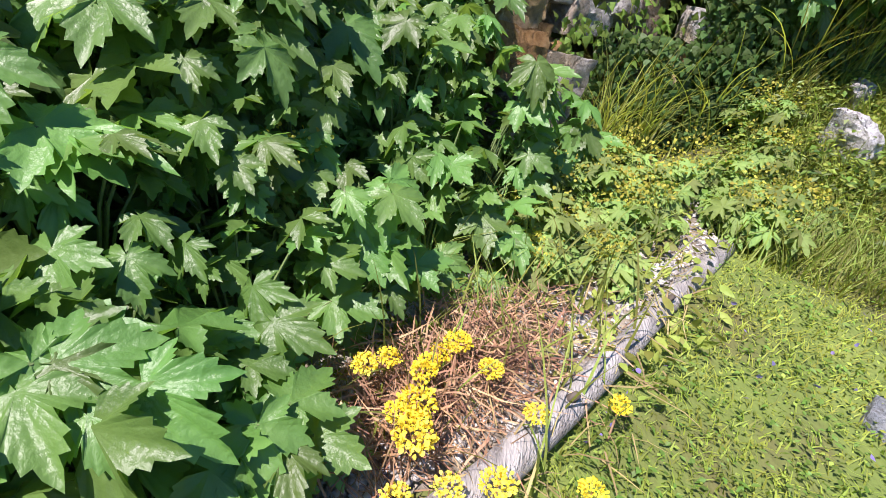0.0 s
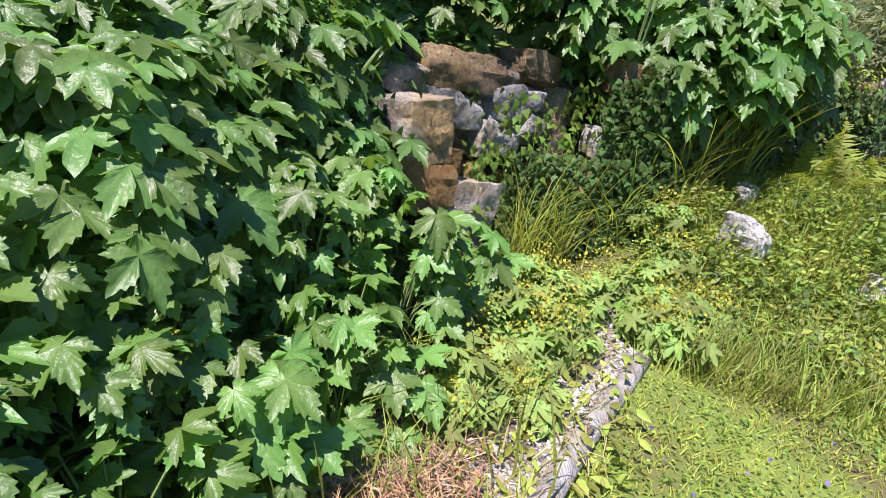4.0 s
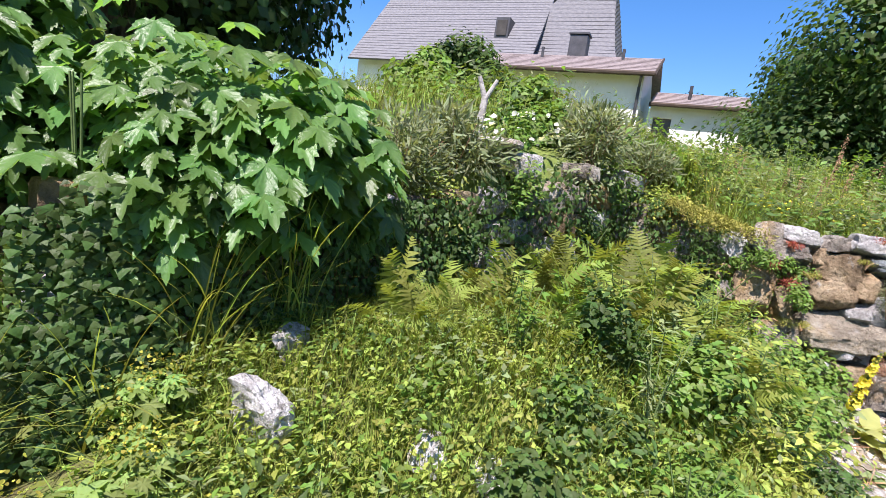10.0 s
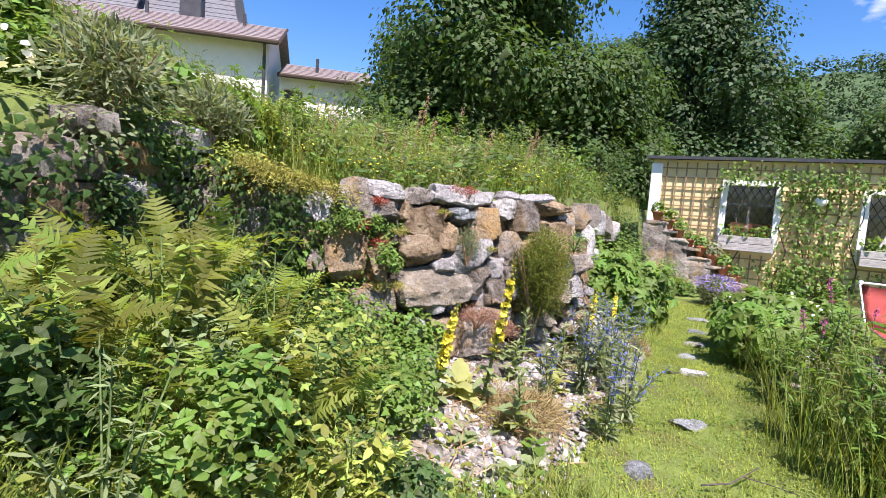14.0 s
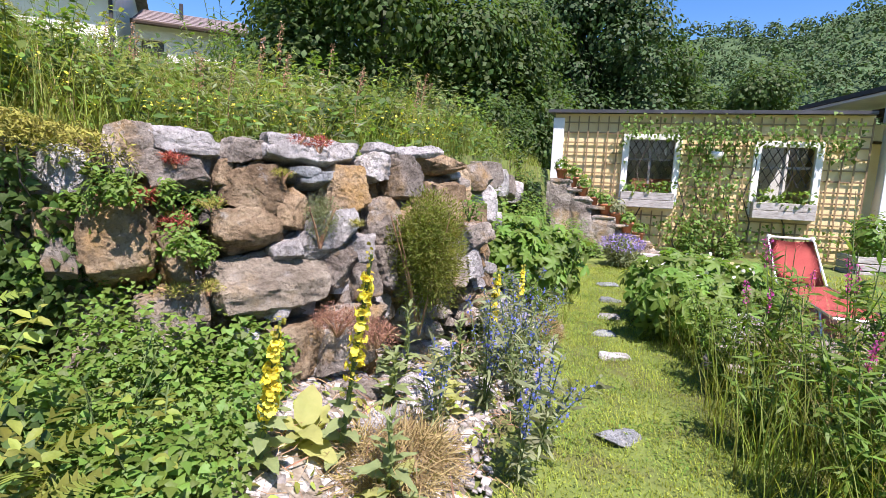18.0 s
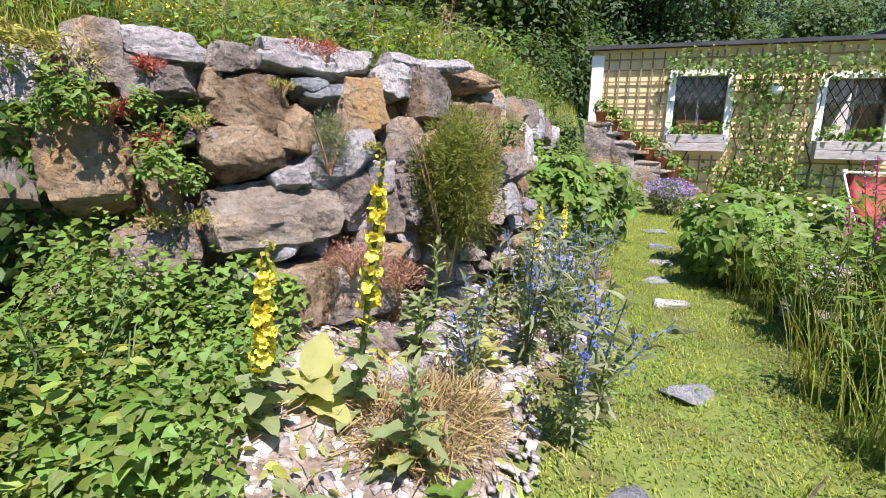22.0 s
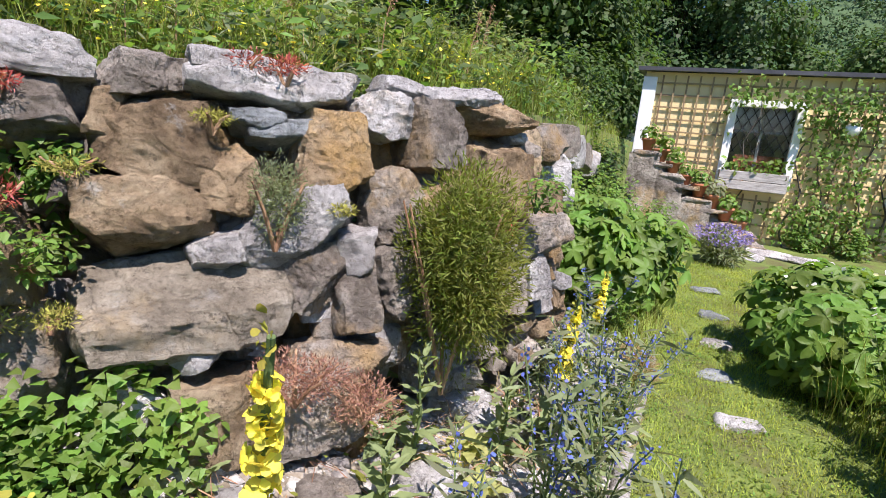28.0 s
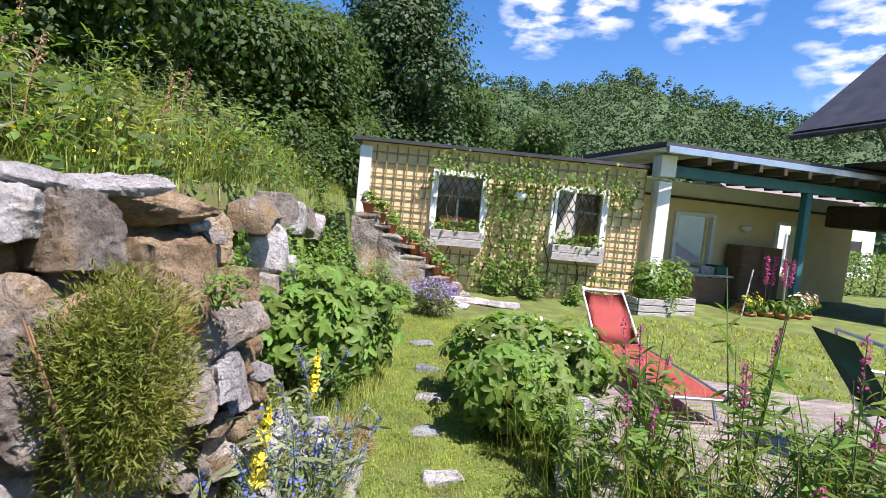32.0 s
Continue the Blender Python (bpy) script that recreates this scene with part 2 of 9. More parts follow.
M = dict(
    soil=mat("soil and turf", [(0.09, 0.07, 0.03), (0.10, 0.14, 0.025), (0.18, 0.22, 0.045)], scale=2.5, bump=0.6, bscale=30),
    stone_grey=stonemat("grey limestone", [(0.17, 0.145, 0.118), (0.33, 0.292, 0.245), (0.5, 0.455, 0.39)], (0.42, 0.29, 0.14), 0.5),
    stone_brown=stonemat("brown limestone", [(0.17, 0.118, 0.068), (0.33, 0.242, 0.146), (0.46, 0.366, 0.24)], (0.46, 0.29, 0.11), 0.6),
    stone_white=stonemat("pale limestone", [(0.306, 0.290, 0.275), (0.504, 0.488, 0.465), (0.666, 0.653, 0.636)], (0.52, 0.42, 0.29), 0.15, obr=0.12),
    slate=stonemat("blue slate", [(0.13, 0.145, 0.15), (0.26, 0.285, 0.29), (0.42, 0.44, 0.44)], (0.2, 0.18, 0.15), 0.1),
    ochre=stonemat("ochre stone", [(0.2, 0.12, 0.05), (0.36, 0.23, 0.1), (0.45, 0.33, 0.19)], (0.3, 0.16, 0.06), 0.5),
    gravel=mat("pale gravel", [(0.22, 0.205, 0.18), (0.52, 0.5, 0.46)], scale=20, bump=0.5, bscale=80, isl=0.45, rough=0.9),
    bed=mat("dry gravelly earth", [(0.07, 0.055, 0.035), (0.2, 0.17, 0.125), (0.36, 0.33, 0.28)], scale=14, bump=0.9, bscale=60),
    log=mat("weathered grey log", [(0.13, 0.12, 0.11), (0.3, 0.285, 0.265), (0.46, 0.44, 0.41)], scale=6, bump=0.7, bscale=40, squash=(0.6, 5, 5),
            fleck=(0.06, 0.055, 0.05), fscale=9, fcut=0.66),
    plank=mat("weathered deck wood", [(0.15, 0.125, 0.1), (0.28, 0.25, 0.21), (0.4, 0.365, 0.32)], scale=5, bump=0.6, bscale=50, squash=(1, 6, 6), obr=0.15),
    bark=mat("dark bark", [(0.03, 0.025, 0.02), (0.08, 0.065, 0.05), (0.13, 0.11, 0.09)], scale=5, bump=1.0, bscale=18, squash=(3, 3, 0.6)),
    twig=mat("dry stalks", [(0.16, 0.08, 0.045), (0.34, 0.2, 0.11), (0.45, 0.33, 0.2)], scale=12, bump=0.2, isl=0.3),
    stem=mat("green stems", [(0.06, 0.1, 0.03), (0.14, 0.2, 0.06)], scale=12, bump=0.15, isl=0.2),
    bigleaf=leafmat("large palmate leaf", (0.085, 0.185, 0.04), (0.17, 0.30, 0.075), obr=0.35, isl=0.0, rough=0.4, trans=0.45, spec=0.5),
    bigleaf_mass=leafmat("large palmate leaves", (0.075, 0.165, 0.042), (0.16, 0.275, 0.075), rough=0.38, trans=0.5, spec=0.5),
    bush=leafmat("bush leaves", (0.085, 0.165, 0.025), (0.18, 0.28, 0.05), rough=0.5),
    ivy=leafmat("ivy leaves", (0.04, 0.085, 0.02), (0.095, 0.16, 0.04), rough=0.5, spec=0.3),
    cover=leafmat("ground cover leaves", (0.16, 0.225, 0.035), (0.36, 0.39, 0.085), isl=0.5, rough=0.55),
    fern=leafmat("fern fronds", (0.13, 0.195, 0.03), (0.3, 0.335, 0.07), obr=0.45, isl=0.0, rough=0.6, trans=0.5),
    grass=leafmat("grass blades", (0.13, 0.19, 0.03), (0.31, 0.35, 0.08), isl=0.55, rough=0.6),
    lawn=leafmat("lawn blades", (0.17, 0.24, 0.03), (0.38, 0.42, 0.075), isl=0.35, rough=0.6),
    hay=leafmat("dry grass", (0.25, 0.19, 0.08), (0.42, 0.34, 0.17), isl=0.3, rough=0.8, trans=0.25),
    dull=leafmat("grey green needles", (0.14, 0.18, 0.08), (0.28, 0.31, 0.18), rough=0.7),
    euph=leafmat("fine green needles", (0.09, 0.15, 0.015), (0.22, 0.26, 0.04), rough=0.6),
    olive=leafmat("olive needles", (0.085, 0.115, 0.018), (0.24, 0.25, 0.045), rough=0.65),
    mullein=leafmat("felted leaves", (0.16, 0.22, 0.09), (0.28, 0.33, 0.15), rough=0.85),
    yleaf=leafmat("yellowing leaves", (0.26, 0.3, 0.09), (0.42, 0.42, 0.16), rough=0.8),
    yellow=leafmat("yellow petals", (0.8, 0.66, 0.02), (0.9, 0.82, 0.12), isl=0.25, rough=0.7, trans=0.3),
    mantle=leafmat("soft lobed leaves", (0.13, 0.22, 0.05), (0.27, 0.36, 0.1), isl=0.4, rough=0.65),
    lime=leafmat("yellow green florets", (0.33, 0.34, 0.05), (0.5, 0.46, 0.08), isl=0.3, rough=0.8),
    blue=leafmat("blue petals", (0.1, 0.14, 0.55), (0.22, 0.27, 0.72), isl=0.3, rough=0.7),
    violet=leafmat("violet petals", (0.22, 0.18, 0.5), (0.35, 0.28, 0.6), isl=0.3, rough=0.7),
    pink=leafmat("magenta petals", (0.45, 0.06, 0.3), (0.6, 0.14, 0.42), isl=0.3, rough=0.7),
    redsed=leafmat("reddish succulent leaves", (0.2, 0.09, 0.06), (0.34, 0.19, 0.12), isl=0.35, rough=0.5, trans=0.15),
    rosette=leafmat("dark red rosettes", (0.28, 0.05, 0.035), (0.42, 0.13, 0.07), isl=0.3, rough=0.5, trans=0.15),
    moss=leafmat("yellow moss", (0.2, 0.2, 0.03), (0.34, 0.32, 0.07), isl=0.3, rough=0.9, trans=0.1),
    white=leafmat("white petals", (0.75, 0.74, 0.7), (0.82, 0.81, 0.78), isl=0.1, rough=0.7),
    tree=leafmat("tree leaves", (0.037, 0.082, 0.016), (0.088, 0.145, 0.034), rough=0.6),
    tree_dark=leafmat("dark tree leaves", (0.022, 0.055, 0.014), (0.052, 0.1, 0.023), rough=0.6, trans=0.25),
    # slightly bluer than the near trees: distance haze put into the leaf colour
    woods=leafmat("distant woods", (0.035, 0.075, 0.028), (0.085, 0.135, 0.05), isl=0.45, rough=0.9, trans=0.15),
    plaster=mat("white lime plaster", [(0.72, 0.71, 0.68), (0.82, 0.81, 0.79)], scale=2, bump=0.25, bscale=60, rough=0.92),
    yellowwall=mat("pale yellow plaster", [(0.72, 0.56, 0.28), (0.8, 0.66, 0.36)], scale=2.2, bump=0.25, bscale=70, rough=0.92),
    lath=mat("brown trellis lath", [(0.2, 0.14, 0.07), (0.33, 0.24, 0.13)], scale=8, bump=0.3, bscale=60, obr=0.2),
    whitewood=mat("white painted wood", [(0.7, 0.7, 0.68), (0.82, 0.82, 0.8)], scale=4, bump=0.1, rough=0.55),
    greywood=mat("weathered grey wood", [(0.22, 0.2, 0.18), (0.4, 0.38, 0.35), (0.52, 0.5, 0.47)], scale=5, bump=0.4, bscale=50, squash=(1.5, 1.5, 8), obr=0.12),
    teal=mat("teal painted timber", [(0.02, 0.1, 0.11), (0.035, 0.15, 0.16)], scale=4, bump=0.15, rough=0.5),
    darkwood=mat("dark brown timber", [(0.035, 0.025, 0.02), (0.09, 0.065, 0.045)], scale=5, bump=0.3, squash=(1, 1, 5)),
    brownwood=mat("brown board", [(0.16, 0.09, 0.05), (0.26, 0.16, 0.09)], scale=5, bump=0.25, squash=(1, 1, 5)),
    lead=mat("dark sheet metal", [(0.05, 0.05, 0.055), (0.1, 0.1, 0.105)], scale=3, bump=0.1, rough=0.5, metal=0.4),
    shingle=mat("grey shingles", [(0.1, 0.102, 0.112), (0.15, 0.15, 0.16), (0.2, 0.198, 0.206)], scale=6, bump=0.4, bscale=25, isl=0.15, squash=(1, 1, 3)),
    tileroof=mat("brownish clay shingles", [(0.15, 0.125, 0.12), (0.22, 0.185, 0.175), (0.29, 0.255, 0.245)], scale=6, bump=0.4, bscale=25, isl=0.18),
    terracotta=mat("terracotta", [(0.36, 0.13, 0.06), (0.48, 0.2, 0.1)], scale=9, bump=0.2, rough=0.9, obr=0.12),
    concrete=mat("pale concrete", [(0.42, 0.4, 0.37), (0.55, 0.53, 0.5)], scale=4, bump=0.3, bscale=60),
    red=mat("faded red fabric", [(0.5, 0.1, 0.085), (0.6, 0.15, 0.12)], scale=3, bump=0.25, bscale=400, rough=0.9),
    chrome=mat("brushed aluminium tube", [(0.55, 0.56, 0.57), (0.7, 0.7, 0.71)], scale=5, bump=0.0, rough=0.28, metal=1.0),
    green_fabric=mat("dark green webbing", [(0.01, 0.06, 0.05), (0.02, 0.1, 0.085)], scale=5, bump=0.25, bscale=300, rough=0.85),
    plastic_red=mat("orange red plastic", [(0.6, 0.07, 0.02), (0.7, 0.1, 0.03)], scale=3, bump=0.0, rough=0.4),
    iron=mat("dark wrought iron", [(0.02, 0.02, 0.02), (0.05, 0.05, 0.05)], scale=8, bump=0.2, rough=0.6, metal=0.5),
    curtain=mat("brick red cloth", [(0.3, 0.1, 0.06), (0.4, 0.16, 0.1)], scale=5, bump=0.2),
    opal=mat("opal lamp glass", [(0.8, 0.8, 0.78), (0.85, 0.85, 0.83)], scale=2, bump=0.0, rough=0.2),
    dark=mat("dark interior", [(0.03, 0.028, 0.025), (0.06, 0.055, 0.05)], scale=3, bump=0.1),
    carblue=mat("dark car paint", [(0.02, 0.025, 0.03), (0.03, 0.035, 0.045)], scale=3, bump=0.0, rough=0.25),
    plasticgreen=mat("dark green plastic", [(0.01, 0.08, 0.06), (0.015, 0.1, 0.08)], scale=3, bump=0.0, rough=0.4),
)
glass = bpy.data.materials.new("window glass")
glass.use_nodes = True
gp = glass.node_tree.nodes["Principled BSDF"]
gp.inputs["Base Color"].default_value = (0.9, 0.95, 0.94, 1)
gp.inputs["Roughness"].default_value, gp.inputs["Transmission Weight"].default_value, gp.inputs["IOR"].default_value = 0.02, 1.0, 1.45
M["glass"] = glass

# ---- mesh helpers ----
rng = np.random.default_rng(7)


def npmesh(name, V, F, material, smooth=False):
    """A mesh from arrays: V (n, 3) and F (m, k) with equal-sided faces."""
    V, F = np.asarray(V, np.float32), np.asarray(F, np.int32)
    me = bpy.data.meshes.new(name)
    me.vertices.add(len(V))
    me.vertices.foreach_set("co", V.ravel())
    me.loops.add(F.size)
    me.loops.foreach_set("vertex_index", F.ravel())
    me.polygons.add(len(F))
    me.polygons.foreach_set("loop_start", np.arange(0, F.size, F.shape[1], dtype=np.int32))
    me.polygons.foreach_set("loop_total", np.full(len(F), F.shape[1], np.int32))
    me.update(calc_edges=True)
    if smooth:
        me.polygons.foreach_set("use_smooth", np.ones(len(F), bool))
    me.materials.append(material)
    return me


def hang(ob, parent):
    ob.parent = parent
    return ob


def thing(name, label, category, at=(0, 0, 0), rz=0.0, group="", kind="", m=None):
    ob = new(name)
    ob.empty_display_size = 0.05
    ob.matrix_basis = m if m is not None else pose(*at, 0, 0, rz)
    return tagged(ob, label, category, group, kind)


def part(name, bm, material, parent, label="", smooth=False):
    me = bpy.data.meshes.new(name)
    bmesh.ops.recalc_face_normals(bm, faces=bm.faces)
    bm.to_mesh(me)
    bm.free()
    if smooth:
        me.polygons.foreach_set("use_smooth", np.ones(len(me.polygons), bool))
    me.materials.append(material)
    ob = hang(new(name, me), parent)
    return tagged(ob, label) if label else ob


def share(name, me, parent, m=None, label=""):
    ob = hang(new(name, me), parent)
    if m is not None:
        ob.matrix_basis = m
    if name in ("foliage", "blossom", "crown", "straw"):
        tagged(ob, "", "", "", "stuff")
    return tagged(ob, label) if label else ob


def box(cx, cy, cz, sx, sy, sz, bevel=0.0, bm=None, m=None):
    own = bm is None
    bm = bm or bmesh.new()
    mt = Matrix.Translation((cx, cy, cz)) @ Matrix.Diagonal((sx, sy, sz, 1))
    r = bmesh.ops.create_cube(bm, size=1.0, matrix=(m @ mt) if m is not None else mt)
    if bevel:
        es = list({e for v in r["verts"] for e in v.link_edges})
        bmesh.ops.bevel(bm, geom=es, offset=bevel, segments=1, affect="EDGES")
    return bm


def tube(pts, r0, r1=None, sides=7, bm=None):
    """A round bar along points, tapering from r0 to r1."""
    bm = bm or bmesh.new()
    r1 = r0 if r1 is None else r1
    pts = [Vector(p) for p in pts]
    rings = []
    for i, p in enumerate(pts):
        d = (pts[min(i + 1, len(pts) - 1)] - pts[max(i - 1, 0)]).normalized()
        s = d.cross(Vector((0.31, 0.2, 0.93)) if abs(d.z) < 0.9 else Vector((1, 0.1, 0))).normalized()
        u = d.cross(s)
        r = r0 + (r1 - r0) * i / max(1, len(pts) - 1)
        rings.append([bm.verts.new(p + r * (math.cos(a) * s + math.sin(a) * u)) for a in [2 * math.pi * k / sides for k in range(sides)]])
    for a, b in zip(rings, rings[1:]):
        for k in range(sides):
            bm.faces.new((a[k], a[(k + 1) % sides], b[(k + 1) % sides], b[k]))
    bm.faces.new(rings[0][::-1]), bm.faces.new(rings[-1])
    return bm


def lathe(profile, sides=18, bm=None):
    """A turned body from (radius, height) pairs."""
    bm = bm or bmesh.new()
    rings = [[bm.verts.new((r * math.cos(2 * math.pi * k / sides), r * math.sin(2 * math.pi * k / sides), z)) for k in range(sides)] for r, z in profile]
    for a, b in zip(rings, rings[1:]):
        for k in range(sides):
            bm.faces.new((a[k], a[(k + 1) % sides], b[(k + 1) % sides], b[k]))
    bm.faces.new(rings[0][::-1]), bm.faces.new(rings[-1])
    return bm


# ---- foliage helpers ----
def frames_of(nrm, tip):
    """Turns whose z is nrm and whose y is near tip, for arrays of directions."""
    z = nrm / np.linalg.norm(nrm, axis=1, keepdims=True)
    y = tip - (tip * z).sum(1, keepdims=True) * z
    y /= np.linalg.norm(y, axis=1, keepdims=True) + 1e-9
    return np.stack([np.cross(y, z), y, z], 2)


def spread(template, places, turns, sizes):
    """One array mesh of a template set at many places."""
    TV, TF = template
    V = np.einsum("nij,mj->nmi", turns, TV) * np.asarray(sizes).reshape(-1, 1, 1) + places[:, None]
    F = TF[None] + (np.arange(len(places)) * len(TV))[:, None, None]
    return V.reshape(-1, 3), F.reshape(-1, TF.shape[1])


def unit(n):
    v = rng.normal(size=(n, 3))
    return v / np.linalg.norm(v, axis=1, keepdims=True)


def palmate(lobes=5, teeth=2, droop=0.25, fold=0.1, plain=False):
    """A lobed leaf of size 1 from its stalk, tip towards +y; triangles."""
    pts, L = [], {5: ((-128, 0.55), (-62, 0.8), (0, 1.0), (62, 0.8), (128, 0.55)), 7: ((-140, 0.5), (-92, 0.72), (-45, 0.9), (0, 1.0), (45, 0.9), (92, 0.72), (140, 0.5))}[lobes]
    step = L[1][0] - L[0][0]
    for i, (a, r) in enumerate(L):
        w = step * 0.5
        for da, f in ((-w, 0.52), (-w * 0.62, 0.76), (-w * 0.45, 0.92), (0, 1.14), (w * 0.45, 0.92), (w * 0.62, 0.76)) if plain else ((-w, 0.54), (-w * 0.84, 0.66), (-w * 0.8, 0.79), (-w * 0.58, 0.77), (-w * 0.5, 0.9), (-w * 0.27, 0.85), (-w * 0.2, 0.97), (0, 1.12), (w * 0.2, 0.97), (w * 0.27, 0.85), (w * 0.5, 0.9), (w * 0.58, 0.77), (w * 0.8, 0.79), (w * 0.84, 0.66)):
            pts.append((a + da, r * f))
    pts.append((L[-1][0] + step * 0.5, L[-1][1] * 0.5))
    V = [(0, 0, 0)]
    for a, r in pts:
        x, y = r * math.sin(radians(a)), r * math.cos(radians(a))
        near = min(abs(a - b) for b, _ in L) / (step * 0.5)
        V.append((x, y, -droop * r * r + fold * (near - 0.5)))
    F = [(0, i + 1, i) for i in range(1, len(pts))]
    return np.array(V), np.array(F)


OVATE = (np.array([(0, 0, 0), (-0.24, 0.3, 0.06), (0, 0.36, -0.01), (0.24, 0.3, 0.06), (-0.2, 0.66, 0.02), (0, 0.7, -0.06), (0.2, 0.66, 0.02), (0, 1, -0.16)]),
         np.array([(0, 2, 1), (0, 3, 2), (1, 2, 4), (2, 5, 4), (2, 3, 5), (3, 6, 5), (4, 5, 7), (5, 6, 7)]))
LEAF4 = (np.array([(0, 0, 0), (-0.25, 0.42, 0.06), (0, 0.46, -0.02), (0.25, 0.42, 0.06), (0, 1, -0.14)]), np.array([(0, 2, 1), (0, 3, 2), (1, 2, 4), (2, 3, 4)]))
IVY = (np.array([(0, 0, 0), (-0.45, 0.1, -0.03), (-0.28, 0.42, 0.02), (0, 1, -0.08), (0.28, 0.42, 0.02), (0.45, 0.1, -0.03), (0, 0.4, 0.06)]),
       np.array([(0, 6, 1), (1, 6, 2), (2, 6, 3), (3, 6, 4), (4, 6, 5), (5, 6, 0)]))
LANCE = (np.array([(0, 0, 0), (-0.09, 0.35, 0.03), (0.09, 0.35, 0.03), (-0.07, 0.7, 0), (0.07, 0.7, 0), (0, 1, -0.1)]),
         np.array([(0, 2, 1), (1, 2, 3), (2, 4, 3), (3, 4, 5)]))
STRAW = (np.array([(-0.018, 0, 0), (0.018, 0, 0), (-0.016, 0.55, 0.1), (0.016, 0.55, 0.1), (0, 1, -0.03)]), np.array([(0, 1, 2), (1, 3, 2), (2, 3, 4)]))
SCRAP = (np.array([(0, 0, 0), (-0.34, 0.45, 0.05), (0.34, 0.5, 0.05), (0, 1, -0.1)]), np.array([(0, 2, 1), (1, 2, 3)]))
PETAL = (np.array([(0, 0, 0), (-0.34, 0.35, 0.06), (0.34, 0.35, 0.06), (-0.42, 0.7, 0.2), (0.42, 0.7, 0.2), (-0.18, 0.98, 0.1), (0.18, 0.98, 0.1)]), np.array([(0, 2, 1), (1, 2, 3), (2, 4, 3), (3, 4, 5), (4, 6, 5)]))
FLOWER = (np.concatenate([np.column_stack([PETAL[0][:, 0] * math.cos(a) - PETAL[0][:, 1] * math.sin(a), PETAL[0][:, 0] * math.sin(a) + PETAL[0][:, 1] * math.cos(a), PETAL[0][:, 2]]) for a in np.arange(5) * 1.2566]),
          np.concatenate([PETAL[1] + 7 * k for k in range(5)]))


def broad_leaf(w=0.3, fold=0.14, droop=0.3, wave=0.03):
    """A thick undivided leaf of length 1 with a grooved midrib and a wavy edge."""
    V, F, nu, nv = [], [], 6, 9
    for j in range(nv + 1):
        s = j / nv
        half = w * math.sin(math.pi * min(1, s * 0.94 + 0.06) ** 0.85) ** 0.8 if 0 < j < nv else 0.012
        for i in range(nu + 1):
            q = i / nu * 2 - 1
            V.append((q * half, s - 0.08 * q * q * half, fold * abs(q) * half * 2 - droop * s * s + wave * math.sin(s * 17 + q * 2) * abs(q)))
    for j in range(nv):
        for i in range(nu):
            a = j * (nu + 1) + i
            F += [(a, a + 1, a + nu + 2), (a, a + nu + 2, a + nu + 1)]
    return np.array(V), np.array(F)


def blades(places, lengths, width, lean, curl=0.6, segs=3, up=(0, 0, 1)):
    """Bent, tapering blades; triangles."""
    n = len(places)
    a = rng.uniform(0, 2 * math.pi, n)
    out = np.stack([np.cos(a), np.sin(a), 0 * a], 1)
    side = np.stack([-np.sin(a), np.cos(a), 0 * a], 1)
    ln = np.asarray(lengths)[:, None]
    lean = np.asarray(lean) * rng.uniform(0.3, 1.2, n)
    cols = []
    for k in range(segs + 1):
        s = k / segs
        c = places + ln * (np.array(up) * (s - curl * 0.5 * lean[:, None] * s**2.2) + out * (lean[:, None] * (0.35 * s + 0.65 * s * s)))
        if k == segs:
            cols.append(c[:, None])
        else:
            w = width * (1 - 0.75 * s) * (0.6 + 0.8 * rng.random((n, 1)))
            cols.append(np.stack([c - side * w, c + side * w], 1))
    V = np.concatenate(cols, 1)
    f = []
    for k in range(segs - 1):
        f += [(2 * k, 2 * k + 1, 2 * k + 2), (2 * k + 1, 2 * k + 3, 2 * k + 2)]
    f.append((2 * segs - 2, 2 * segs - 1, 2 * segs))
    f = np.array(f)
    F = f[None] + (np.arange(n) * V.shape[1])[:, None, None]
    return V.reshape(-1, 3), F.reshape(-1, 3)


def merge(*some):
    V, F, o = [], [], 0
    for v, f in some:
        V.append(v), F.append(f + o)
        o += len(v)
    return np.concatenate(V), np.concatenate(F)


def stuff(name, VF, material, label, category, kind="stuff", smooth=False):
    return tagged(new(name, npmesh(name, *VF, material, smooth)), label, category, "", kind)


def blob_points(n, centre, radii, hollow=0.55):
    d = unit(n)
    r = (hollow**3 + (1 - hollow**3) * rng.random((n, 1))) ** (1 / 3)
    return np.array(centre) + d * r * np.array(radii), d


def clump_points(n, centre, radii, k=9, hollow=0.3, lump=(0.34, 0.6)):
    """Points in k uneven clumps that together fill an ellipsoid, with their outward ways."""
    c, _ = blob_points(k, (0, 0, 0), (0.62, 0.62, 0.62), 0.4)
    i = rng.integers(0, k, n)
    d = unit(n)
    r = (hollow**3 + (1 - hollow**3) * rng.random((n, 1))) ** (1 / 3)
    p = c[i] + d * r * rng.uniform(*lump, k)[i][:, None]
    return np.array(centre) + p * np.array(radii), d * 0.6 + p * 0.6


